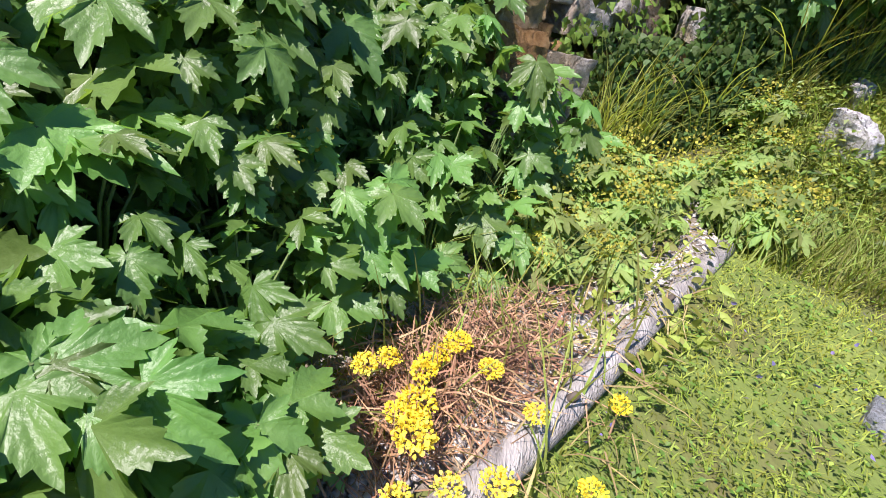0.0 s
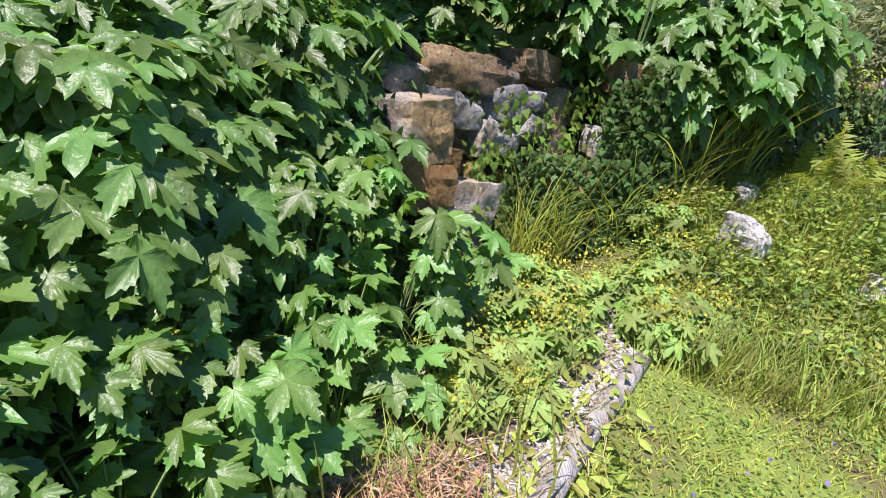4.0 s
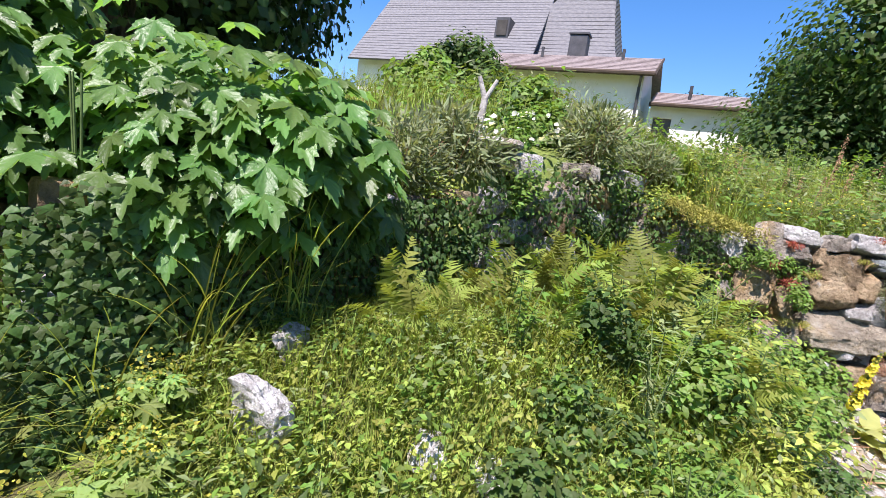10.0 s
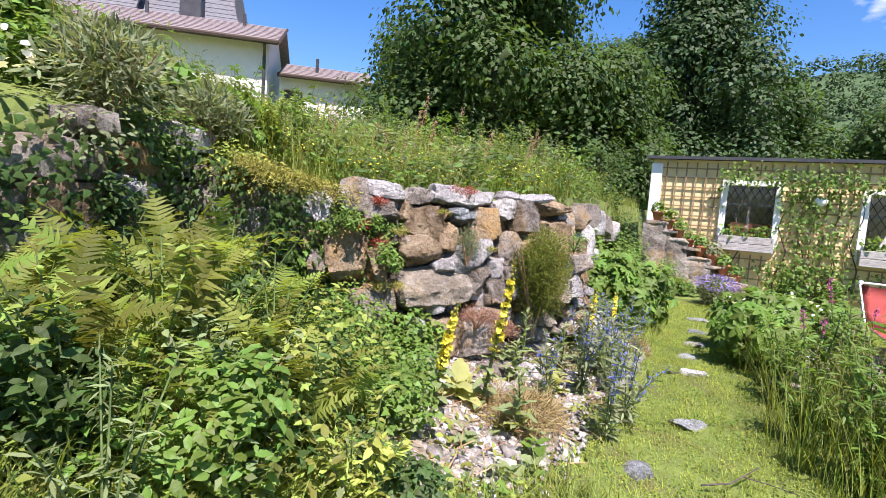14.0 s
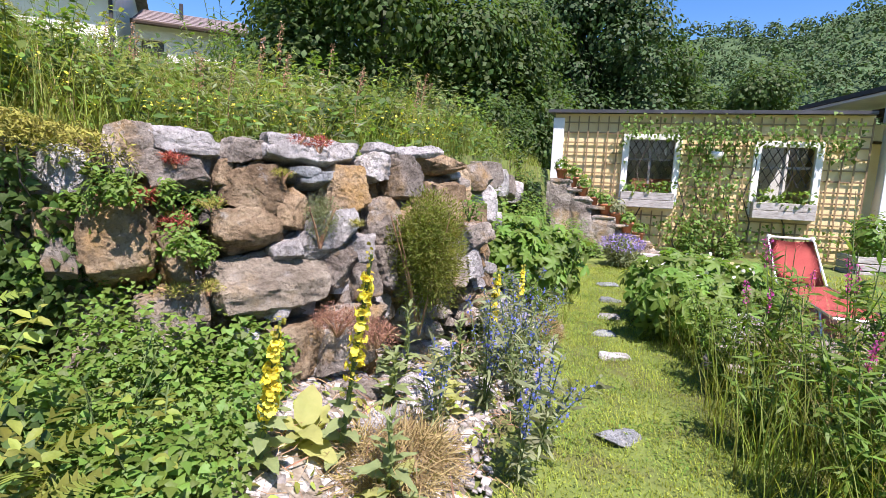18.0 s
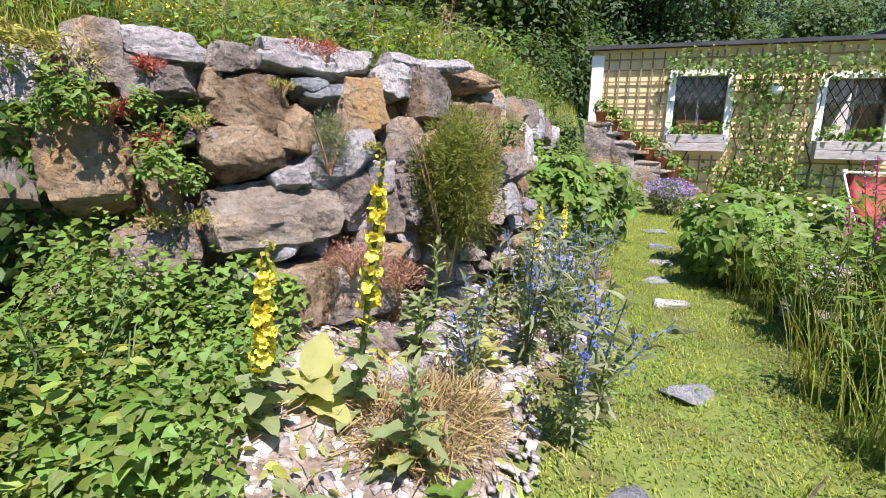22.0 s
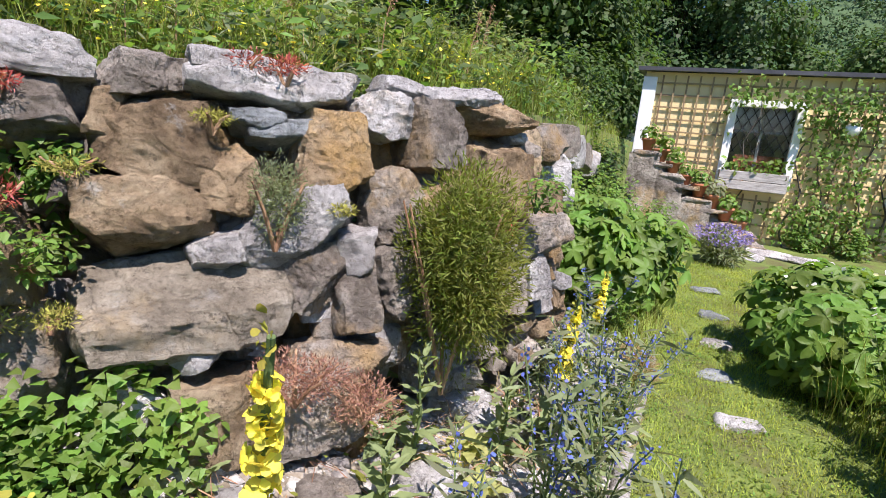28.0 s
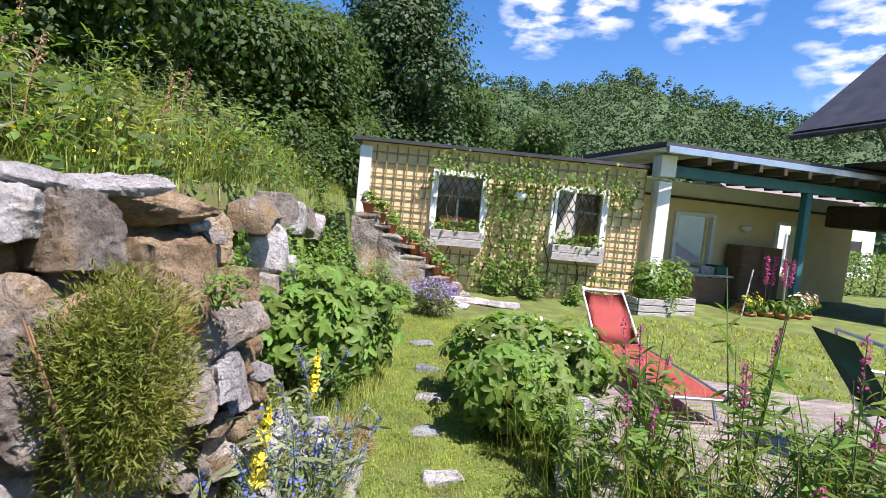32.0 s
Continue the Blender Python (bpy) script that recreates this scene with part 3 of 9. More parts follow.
# ---- stones ----
def stone_mesh(seed, w, d, h, material, n=7, rough=0.09, square=0.7, cuts=9):
    """A weathered block w x d x h: a box split along random planes, then roughened."""
    g = np.linspace(-1, 1, n + 1)
    V, F = [], []
    for ax in range(3):
        for s in (-1, 1):
            o = len(V)
            for i in g:
                for j in g:
                    v = [0, 0, 0]
                    v[ax], v[(ax + 1) % 3], v[(ax + 2) % 3] = s, i, j
                    V.append(v)
            for i in range(n):
                for j in range(n):
                    q = (o + i * (n + 1) + j, o + (i + 1) * (n + 1) + j, o + (i + 1) * (n + 1) + j + 1, o + i * (n + 1) + j + 1)
                    F.append(q if s > 0 else q[::-1])
    V = np.array(V, float)
    sph = V / np.linalg.norm(V, axis=1, keepdims=True)
    V = V * square + sph * (1 - square) * 1.15
    r = np.random.default_rng(seed)
    for k in range(cuts):
        nrm = r.normal(size=3)
        nrm /= np.linalg.norm(nrm)
        far = (V @ nrm).max()
        lim = far * r.uniform(0.56, 0.9)
        over = np.maximum(V @ nrm - lim, 0)
        V -= over[:, None] * nrm * 0.97
    V *= np.array([w, d, h]) / 2
    size = (w * d * h) ** (1 / 3)
    off = seed * 3.7
    for i, v in enumerate(V):
        p = Vector((v[0] / size * 1.5 + off, v[1] / size * 1.5, v[2] / size * 1.5))
        k = noise.noise(p) * rough + noise.noise(p * 2.3) * rough * 0.6 + (0.3 - abs(noise.noise(p * 4.1))) * rough * 0.9 + (0.3 - abs(noise.noise(p * 9))) * rough * 0.5
        V[i] += sph[i] * k * size
    me = npmesh("stone", V, F, material)
    bm = bmesh.new()
    bm.from_mesh(me)
    bmesh.ops.remove_doubles(bm, verts=bm.verts, dist=1e-5)
    bm.to_mesh(me)
    bm.free()
    me.polygons.foreach_set("use_smooth", np.ones(len(me.polygons), bool))
    me.set_sharp_from_angle(angle=radians(26))
    return me


# ---- the lie of the land ----
WALL = [(60, -18), (9, -9.4), (3.6, -7.7), (1.5, -7.15), (0.2, -6.85), (-0.75, -6.9), (-0.95, -5.9), (-1.6, -5.0), (-2.35, -4.3), (-2.8, -3.0), (-2.95, -2.1), (-2.15, -1.75),
        (-1.85, -1.4), (-1.74, 0.0), (-1.64, 1.2), (-1.5, 2.2), (-1.3, 3.4), (-1.25, 5.0), (-1.2, 6.6), (-1.3, 8.4), (-1.3, 13), (-3, 60)]


def behind(x, y):
    """Metres behind the line of the garden walls; negative in front of them."""
    x, y = np.asarray(x, float), np.asarray(y, float)
    best, sign = np.full(x.shape, 1e9), np.ones(x.shape)
    for (ax, ay), (bx, by) in zip(WALL, WALL[1:]):
        ex, ey = bx - ax, by - ay
        k = np.clip(((x - ax) * ex + (y - ay) * ey) / (ex * ex + ey * ey), 0, 1)
        d = np.hypot(x - ax - k * ex, y - ay - k * ey)
        s = np.where(ex * (y - ay) - ey * (x - ax) > 0, 1.0, -1.0)
        near = d < best - 1e-9
        best, sign = np.where(near, d, best), np.where(near, s, sign)
    return best * sign


def step01(v):
    v = np.clip(v, 0, 1)
    return v * v * (3 - 2 * v)


def ground_z(x, y):
    x, y = np.asarray(x, float), np.asarray(y, float)
    d = behind(x, y)
    low = 0.58 * step01((-0.35 - x) / 1.1) * step01((y + 5.7) / 0.6) * step01((-1.6 - y) / 0.8)
    low = low + 0.12 * step01((-6.0 - y) / 0.7) * step01((x + 0.8) / 0.3) * step01((4 - x) / 2)
    low = low + 0.02 * np.sin(x * 1.7 + 0.4) * np.sin(y * 1.3) * (np.hypot(x, y) < 9)
    top = 1.2 + 0.38 * step01((y + 5.6) / 2.0)
    up = top + np.clip(d - 0.2, 0, 4) * 0.13 + np.clip(d - 4, 0, 12) * 0.14 + np.clip(d - 16, 0, 200) * 0.02
    wide = step01((x - 0.35) / 0.5) * step01((-5.5 - y) / 0.4) * (d > -1.6)
    k = step01((d - 0.02) / 0.16) * (1 - wide) + step01((d + 0.85) / 2.6) * wide
    return low * (1 - k) + up * k


def gz(x, y):
    return float(ground_z(np.array([x]), np.array([y]))[0])

# ---- ground ----
def axis_steps(lo, hi, step, far):
    mid = np.arange(lo, hi + 1e-6, step)
    out = np.geomspace(step, far, 34).cumsum()
    out = out * far / out[-1]
    return np.concatenate([lo - out[::-1], mid, hi + out])


gx, gy = axis_steps(-6.0, 6.5, 0.11, 900.0), axis_steps(-9.0, 10.0, 0.11, 900.0)
GX, GY = np.meshgrid(gx, gy, indexing="ij")
GZ = ground_z(GX, GY)
GZ = GZ + np.where(np.hypot(GX, GY) < 14, 0.012 * np.sin(GX * 9.1) * np.cos(GY * 7.7), 0)
gi = np.arange(len(gx) * len(gy)).reshape(len(gx), len(gy))
quads = np.stack([gi[:-1, :-1], gi[1:, :-1], gi[1:, 1:], gi[:-1, 1:]], -1).reshape(-1, 4)
tagged(new("ground", npmesh("ground", np.stack([GX, GY, GZ], -1).reshape(-1, 3), quads, M["soil"], True)),
       "green turf and earth of a terraced garden slope", "ground", "", "structure")


def patch(name, cx, cy, rx, ry, lift, material, label, rz=0.0, n=26):
    """A low, uneven island of earth or gravel on the ground."""
    V, F = [(0, 0, lift)], []
    ca, sa = math.cos(radians(rz)), math.sin(radians(rz))
    for ring, f in ((1, 0.35), (2, 0.7), (3, 0.92), (4, 1.0)):
        for k in range(n):
            a = 2 * math.pi * k / n
            w = 1 + 0.16 * noise.noise(Vector((math.cos(a) * 1.7 + cx, math.sin(a) * 1.7 + cy, ring * 0.1)))
            px, py = rx * f * w * math.cos(a), ry * f * w * math.sin(a)
            V.append((px * ca - py * sa, px * sa + py * ca, lift if ring < 4 else -0.03))
    for k in range(n):
        F.append((0, 1 + k, 1 + (k + 1) % n, 1 + (k + 1) % n))
    for r in range(3):
        for k in range(n):
            a, b = 1 + r * n + k, 1 + r * n + (k + 1) % n
            F.append((a, a + n, b + n, b))
    V = np.array(V) + (cx, cy, 0)
    V[:, 2] += ground_z(V[:, 0], V[:, 1])
    bm = bmesh.new()
    vs = [bm.verts.new(v) for v in V]
    for f in F:
        bm.faces.new([vs[i] for i in dict.fromkeys(f)])
    me = bpy.data.meshes.new(name)
    bm.to_mesh(me)
    bm.free()
    me.polygons.foreach_set("use_smooth", np.ones(len(me.polygons), bool))
    me.materials.append(material)
    return tagged(new(name, me), label, "ground", "", "structure")


patch("gravel_bed", -0.95, -0.55, 0.72, 1.35, 0.022, M["bed"], "pale gravel and dry earth below the boulder wall")
patch("gravel_bed", -0.55, 0.75, 0.5, 0.75, 0.018, M["bed"], "pale stony bed beside the mown path")
patch("gravel_bed", 0.85, -5.62, 1.25, 0.36, 0.018, M["bed"], "dry gravel bed behind the log edging", rz=-16)

PEB = stone_mesh(91, 1, 0.8, 0.6, M["gravel"], n=1, rough=0.25, square=0.55, cuts=3)
pv = np.array([v.co[:] for v in PEB.vertices])
pf = np.array([p.vertices[:] for p in PEB.polygons])


def pebbles(n, cx, cy, rx, ry, rz, s0, s1):
    a, r = rng.uniform(0, 2 * math.pi, n), np.sqrt(rng.random(n))
    x, y = rx * r * np.cos(a), ry * r * np.sin(a)
    c, s = math.cos(radians(rz)), math.sin(radians(rz))
    P = np.stack([cx + x * c - y * s, cy + x * s + y * c, 0 * x], 1)
    P[:, 2] = ground_z(P[:, 0], P[:, 1]) + 0.022
    return spread((pv, pf), P, frames_of(np.array([0, 0, 1.0]) + 0.4 * unit(n), unit(n)), s0 + (s1 - s0) * rng.random(n) ** 3)


stuff("gravel", merge(pebbles(4200, -0.95, -0.9, 0.72, 1.1, 0, 0.008, 0.05), pebbles(260, -0.95, -0.8, 0.7, 1.1, 0, 0.05, 0.1), pebbles(2600, -0.6, 0.4, 0.5, 1.0, 0, 0.008, 0.055), pebbles(150, -0.6, 0.4, 0.5, 1.0, 0, 0.05, 0.1)),
      M["gravel"], "pale angular gravel below the boulder wall", "gravel")
stuff("gravel", pebbles(3600, 0.85, -5.6, 1.25, 0.3, -16, 0.008, 0.028), M["gravel"], "pale grey chippings behind the log edging", "gravel")

# ---- boulder wall ----
boulder_wall = thing("boulder_wall", "dry garden wall of grey and brown limestone boulders", "wall", kind="structure")


def face_x(y):
    return -1.5 + 0.09 * y if y > -1.2 else -1.608 + (y + 1.2) * 0.55


G, B, Wh, S, O = "stone_grey", "stone_brown", "stone_white", "slate", "ochre"
M["boulder"] = stonemat("grey and tan boulder", [(0.3, 0.255, 0.19), (0.47, 0.41, 0.315), (0.58, 0.52, 0.42)], (0.48, 0.35, 0.18), 0.35)

# ---- shaded terrace walls ----
terrace_wall = thing("terrace_wall", "old coursed limestone terrace wall grown over with ivy", "wall", kind="structure")


def set_stone(x, y, z, w, d, h, kind, rz, seed, tilt=0.0, square=0.75, parent=None, cuts=3):
    me = stone_mesh(seed, w, d, h, M[kind], n=6, rough=0.06, square=square, cuts=cuts)
    return share("stone", me, parent or terrace_wall, pose(x, y, z, 0, tilt, rz))


for i, (x, y, z, w, h, kind, rz) in enumerate([
        (-2.36, -4.36, 1.31, 0.4, 0.27, Wh, 130), (-2.84, -3.21, 1.58, 0.26, 0.18, Wh, 100), (-2.95, -2.67, 1.5, 0.24, 0.16, G, 95), (-3.0, -2.1, 1.52, 0.42, 0.2, Wh, 95)]):
    set_stone(x, y, z, w, 0.3, h, kind, rz, 400 + i)
for i, (x, y, z, w, h, kind, rz, tilt) in enumerate([
        (-2.82, -3.35, 1.74, 0.3, 0.07, Wh, 100, 0)]):
    set_stone(x, y, z, w, 0.34, h, kind, rz, 430 + i, tilt, 0.6, cuts=6)
line = [(-0.95, -5.75), (-1.6, -4.95), (-2.38, -4.2), (-2.85, -3.0), (-2.98, -2.15), (-2.2, -1.8), (-1.9, -1.5)]
seed = 460
for (ax, ay), (bx, by) in zip(line, line[1:]):
    ln = math.hypot(bx - ax, by - ay)
    for row in range(5):
        s = rng.uniform(0, 0.15)
        while s < ln:
            w = rng.uniform(0.22, 0.42)
            k = min(1, (s + w / 2) / ln)
            x, y = ax + (bx - ax) * k, ay + (by - ay) * k
            set_stone(x - 0.07 * (by - ay) / ln, y + 0.07 * (bx - ax) / ln, 0.42 + row * 0.22 + rng.uniform(-0.02, 0.02), w, 0.26, 0.2, (G, G, B, Wh)[seed % 4],
                      math.degrees(math.atan2(by - ay, bx - ax)) + rng.uniform(-6, 6), seed)
            s, seed = s + w + 0.02, seed + 1

# ---- loose rocks, stepping stones, log edging ----
def rock(x, y, w, d, h, kind, rz, seed, name, label, sink=0.35, category="rock", group=""):
    me = stone_mesh(seed, w, d, h, M[kind], n=10, rough=0.12, square=0.65, cuts=12)
    ob = new(name, me)
    ob.matrix_basis = pose(x, y, gz(x, y) + h * (0.5 - sink), 0, 0, rz)
    return tagged(ob, label, category, group)


for i, (x, y, w, d, h, rz) in enumerate([(-1.28, -4.78, 0.22, 0.16, 0.2, 10), (-0.93, -4.76, 0.24, 0.2, 0.26, 60), (-0.42, -4.02, 0.26, 0.2, 0.14, 20), (-0.72, -3.72, 0.28, 0.22, 0.16, 75),
                                         (-0.85, -4.05, 0.16, 0.14, 0.12, 0), (-0.5, -3.6, 0.2, 0.15, 0.12, 30), (-0.38, 1.02, 0.2, 0.26, 0.24, 40), (1.45, 1.2, 0.4, 0.3, 0.34, 20)]):
    rock(x, y, w, d, h, Wh, rz, 700 + i, "limestone_rock", "rough white limestone rock among the plants", 0.12, "rock", "white rocks")
for i, (x, y, w, d, kind, rz) in enumerate([(-0.48, -0.2, 0.3, 0.2, Wh, 20), (-0.75, -0.35, 0.26, 0.22, Wh, 50), (-1.2, -0.55, 0.36, 0.24, Wh, 10), (-0.45, 0.25, 0.3, 0.2, Wh, 70),
                                            (-0.95, 0.3, 0.34, 0.24, Wh, 15), (-0.65, 0.65, 0.3, 0.22, Wh, 40), (-1.2, -0.85, 0.26, 0.2, Wh, 80), (-0.7, -0.8, 0.24, 0.18, Wh, 30)]):
    rock(x, y, w, d, 0.16, kind, rz, 720 + i, "bed_stone", "pale angular stone lying in the gravel bed", 0.25, "stone", "bed stones")
for i, (x, y, w, d, rz) in enumerate([(0.4, -0.3, 0.34, 0.26, 30), (0.5, 0.72, 0.36, 0.24, 10), (0.36, 1.35, 0.36, 0.26, -8), (0.36, 2.0, 0.34, 0.26, 5), (0.35, 2.75, 0.36, 0.28, 0), (-0.33, -1.68, 0.3, 0.22, 20),
                                      (0.05, -0.92, 0.26, 0.2, 50), (0.0, -4.08, 0.32, 0.24, 15), (0.72, -4.7, 0.3, 0.24, 60), (1.31, -4.88, 0.34, 0.26, 20), (0.35, 3.6, 0.4, 0.3, 10)]):
    me = stone_mesh(740 + i, w * 0.66, d * 0.66, 0.06, M["stone_white" if i % 2 else "slate"], n=8, rough=0.07, square=0.5, cuts=8)
    ob = new("stepping_stone", me)
    ob.matrix_basis = pose(x, y, gz(x, y) + 0.004, 0, 0, rz)
    tagged(ob, "flat grey stepping stone sunk in the mown path", "stepping stone", "stepping stones")


def log(name, a, b, r, label):
    ob = thing(name, label, "log", (0, 0, 0))
    pts = []
    for k in range(15):
        s = k / 14
        x, y = a[0] + (b[0] - a[0]) * s, a[1] + (b[1] - a[1]) * s
        pts.append((x, y + 0.03 * math.sin(s * 5), gz(x, y) + r * 0.62 + 0.006 * math.sin(s * 17)))
    bm = tube(pts, r, r * 0.86, 16)
    for v in bm.verts:
        v.co += Vector((0, 0, 0.006)) * noise.noise(v.co * 9)
    part("trunk", bm, M["log"], ob, "", True)
    for k in (0.3, 0.62):
        x, y = a[0] + (b[0] - a[0]) * k, a[1] + (b[1] - a[1]) * k
        part("knot", tube([(x, y, gz(x, y) + r * 1.2), (x, y + 0.02, gz(x, y) + r * 1.72)], 0.016, 0.01, 8), M["bark"], ob, "", True)
    return ob


log("edging_log", (-0.13, -0.05), (-0.12, 1.5), 0.045, "pale weathered log edging along the mown path")

# ---- yellow outbuilding ----
U, N = Vector((1.0, -0.012, 0)), Vector((0.012, 1.0, 0))
barn = thing("outbuilding", "low pale yellow outbuilding with trellis and climbing vine", "building",
             m=Matrix(((U.x * 0.81, N.x * 0.81, 0, -0.74), (U.y * 0.81, N.y * 0.81, 0, 7.53), (0, 0, 0.84, -0.05), (0, 0, 0, 1))), kind="structure")


def top_z(u):
    return 3.08 + 0.0 * u


def wall_with_holes(u0, u1, holes, thick, zt, y0=0.0):
    """Wall pieces around rectangular holes (u0, u1, z0, z1)."""
    bm = bmesh.new()
    cuts = sorted({u0, u1, *[h[0] for h in holes], *[h[1] for h in holes]})
    for a, b in zip(cuts, cuts[1:]):
        spans, z = [], 0.0
        for h in sorted(holes, key=lambda q: q[2]):
            if h[0] <= a + 1e-6 and h[1] >= b - 1e-6:
                spans.append((z, h[2]))
                z = h[3]
        spans.append((z, None))
        for za, zb in spans:
            vs = []
            for yy in (y0, y0 + thick):
                for uu, zz in ((a, za), (b, za), (b, zb if zb is not None else zt(b)), (a, zb if zb is not None else zt(a))):
                    vs.append(bm.verts.new((uu, yy, zz)))
            for f in ((0, 1, 2, 3), (7, 6, 5, 4), (0, 4, 5, 1), (1, 5, 6, 2), (2, 6, 7, 3), (3, 7, 4, 0)):
                bm.faces.new([vs[k] for k in f])
    bmesh.ops.remove_doubles(bm, verts=bm.verts, dist=1e-4)
    return bm


WIN = [(1.6, 2.86, 1.08, 2.64), (4.32, 5.62, 0.99, 2.54)]
part("wall", wall_with_holes(0.0, 6.45, [(a + 0.1, b - 0.1, c, d - 0.1) for a, b, c, d in WIN], 0.3, top_z), M["yellowwall"], barn)
part("wall", box(0.1, 2.3, 1.5, 0.3, 4.0, 3.0), M["yellowwall"], barn)
part("wall", box(3.2, 4.2, 1.5, 6.5, 0.3, 3.0), M["plaster"], barn)
part("floor", box(3.2, 2.2, 0.02, 6.4, 4, 0.05), M["concrete"], barn)
part("corner_pillar", box(0.1, -0.03, 1.5, 0.26, 0.1, 2.96, 0.01), M["whitewood"], barn, "white corner pillar")
bm = bmesh.new()
for a, b in ((-0.15, 6.4),):
    v = [bm.verts.new((u, y, z)) for u, y, z in ((a, -0.22, top_z(a)), (b, -0.22, top_z(b)), (b, 4.6, top_z(b) + 0.25), (a, 4.6, top_z(a) + 0.25),
                                                (a, -0.22, top_z(a) + 0.07), (b, -0.22, top_z(b) + 0.07), (b, 4.6, top_z(b) + 0.33), (a, 4.6, top_z(a) + 0.33))]
    for f in ((3, 2, 1, 0), (4, 5, 6, 7), (0, 1, 5, 4), (1, 2, 6, 5), (2, 3, 7, 6), (3, 0, 4, 7)):
        bm.faces.new([v[k] for k in f])
part("roof", bm, M["lead"], barn, "dark sheet metal roof edge")
part("pillar", box(6.84, 0.02, 1.35, 0.3, 0.36, 3.0, 0.01), M["whitewood"], barn, "white plastered pillar")
part("pillar_head", box(6.84, 0.0, 3.18, 0.36, 0.44, 0.46, 0.012), M["whitewood"], barn, "white block on the pillar")
for a, b, c, d in WIN:
    w = part("window", box((a + b) / 2, 0.2, (c + d) / 2, b - a - 0.24, 0.015, d - c - 0.2), M["glass"], barn, "window glass behind an iron grille")
    w.visible_shadow = False
    for x, z, sx, sz in ((a + 0.07, (c + d) / 2, 0.14, d - c), (b - 0.07, (c + d) / 2, 0.14, d - c), ((a + b) / 2, d - 0.06, b - a - 0.28, 0.12)):
        part("frame", box(x, -0.02, z, sx, 0.12, sz, 0.008), M["whitewood"], w, "white window frame")
    part("mullion", box((a + b) / 2, 0.17, (c + d) / 2, 0.05, 0.04, d - c - 0.2), M["greywood"], w)
    part("rail", box((a + b) / 2, 0.17, c + 1.02, b - a - 0.26, 0.04, 0.05), M["greywood"], w)
    k = 7
    for i in range(-k, k + 1):
        for sgn in (1, -1):
            u0 = (a + b) / 2 + i * 0.17
            lo, hi = a + 0.15, b - 0.15
            zb, zt = c + 0.62, d - 0.14
            p = []
            for z in (zb, zt):
                p.append([u0 + sgn * (z - zb) * 0.62 - sgn * 0.28, z])
            (xa, za), (xb, zb2) = p
            ta, tb = 0.0, 1.0
            dx = xb - xa
            for lim, s2 in ((lo, 1), (hi, -1)):
                da, db = s2 * (xa - lim), s2 * (xb - lim)
                if da < 0 and db < 0:
                    ta, tb = 1, 0
                elif da < 0:
                    ta = max(ta, da / (da - db))
                elif db < 0:
                    tb = min(tb, da / (da - db))
            if tb - ta > 0.08:
                q = [(xa + dx * s, 0.05 + 0.008 * sgn, za + (zb2 - za) * s) for s in (ta, tb)]
                part("grille_bar", tube(q, 0.009, sides=5), M["iron"], w)
    box_w = thing("window_box", "weathered grey wooden window box with green plants", "planter", m=barn.matrix_basis @ Matrix.Translation(((a + b) / 2 - 0.02, -0.2, c - 0.06)), group="window boxes")
    for j in range(2):
        part("board", box(0, -0.13, 0.1 + j * 0.17, b - a - 0.12, 0.025, 0.16, 0.005), M["greywood"], box_w)
        part("board", box(0, 0.13, 0.1 + j * 0.17, b - a - 0.12, 0.025, 0.16, 0.005), M["greywood"], box_w)
    for s in (-1, 1):
        part("end_board", box(s * ((b - a) / 2 - 0.07), 0, 0.18, 0.025, 0.235, 0.33, 0.004), M["greywood"], box_w)
    part("base_board", box(0, 0, 0.02, b - a - 0.18, 0.23, 0.02), M["greywood"], box_w)
    part("earth", box(0, 0, 0.26, b - a - 0.2, 0.22, 0.04), M["soil"], box_w)
    n = 170
    P = np.stack([rng.uniform(-(b - a) / 2 + 0.12, (b - a) / 2 - 0.1, n), rng.uniform(-0.14, 0.1, n), 0.3 + 0.3 * rng.random(n)**1.5], 1)
    share("foliage", npmesh("foliage", *spread(OVATE, P, frames_of(unit(n) + (0, -0.4, 0.7), unit(n)), rng.uniform(0.07, 0.15, n)), M["bush"]), box_w, None, "green window box plants")
part("curtain", box(2.3, 0.3, 1.35, 0.85, 0.03, 0.65), M["curtain"], barn, "brick red curtain behind the window")
lath_v, lath_h = [], []
for i in range(28):
    u = 0.34 + i * 0.225
    spans = [(0.12, top_z(u) - 0.06)]
    for a, b, c, d in WIN:
        if a - 0.02 < u < b + 0.02:
            spans = [(0.12, c - 0.12), (d + 0.05, top_z(u) - 0.06)]
    for z0, z1 in spans:
        if z1 - z0 > 0.1:
            part("lath", box(u, -0.055, (z0 + z1) / 2, 0.032, 0.014, z1 - z0), M["lath"], barn)
for j in range(13):
    z = 0.18 + j * 0.225
    cuts = [0.24, 6.44]
    for a, b, c, d in WIN:
        if c - 0.1 < z < d + 0.03:
            cuts += [a - 0.03, b + 0.03]
    cuts = sorted(cuts)
    for a, b in zip(cuts[::2], cuts[1::2]):
        part("lath", box((a + b) / 2, -0.037, z, b - a, 0.014, 0.032), M["lath"], barn)
wl_ = thing("wall_lamp", "white oval opal glass wall lamp", "lamp", m=barn.matrix_basis @ Matrix.Translation((3.57, -0.1, 2.22)))
part("shade", lathe([(0.03, -0.1), (0.11, -0.07), (0.145, 0.0), (0.15, 0.06), (0.12, 0.08)]), M["opal"], wl_, "white opal glass shade", True)
part("bracket", box(0, 0.07, 0.02, 0.1, 0.06, 0.1, 0.01), M["whitewood"], wl_)
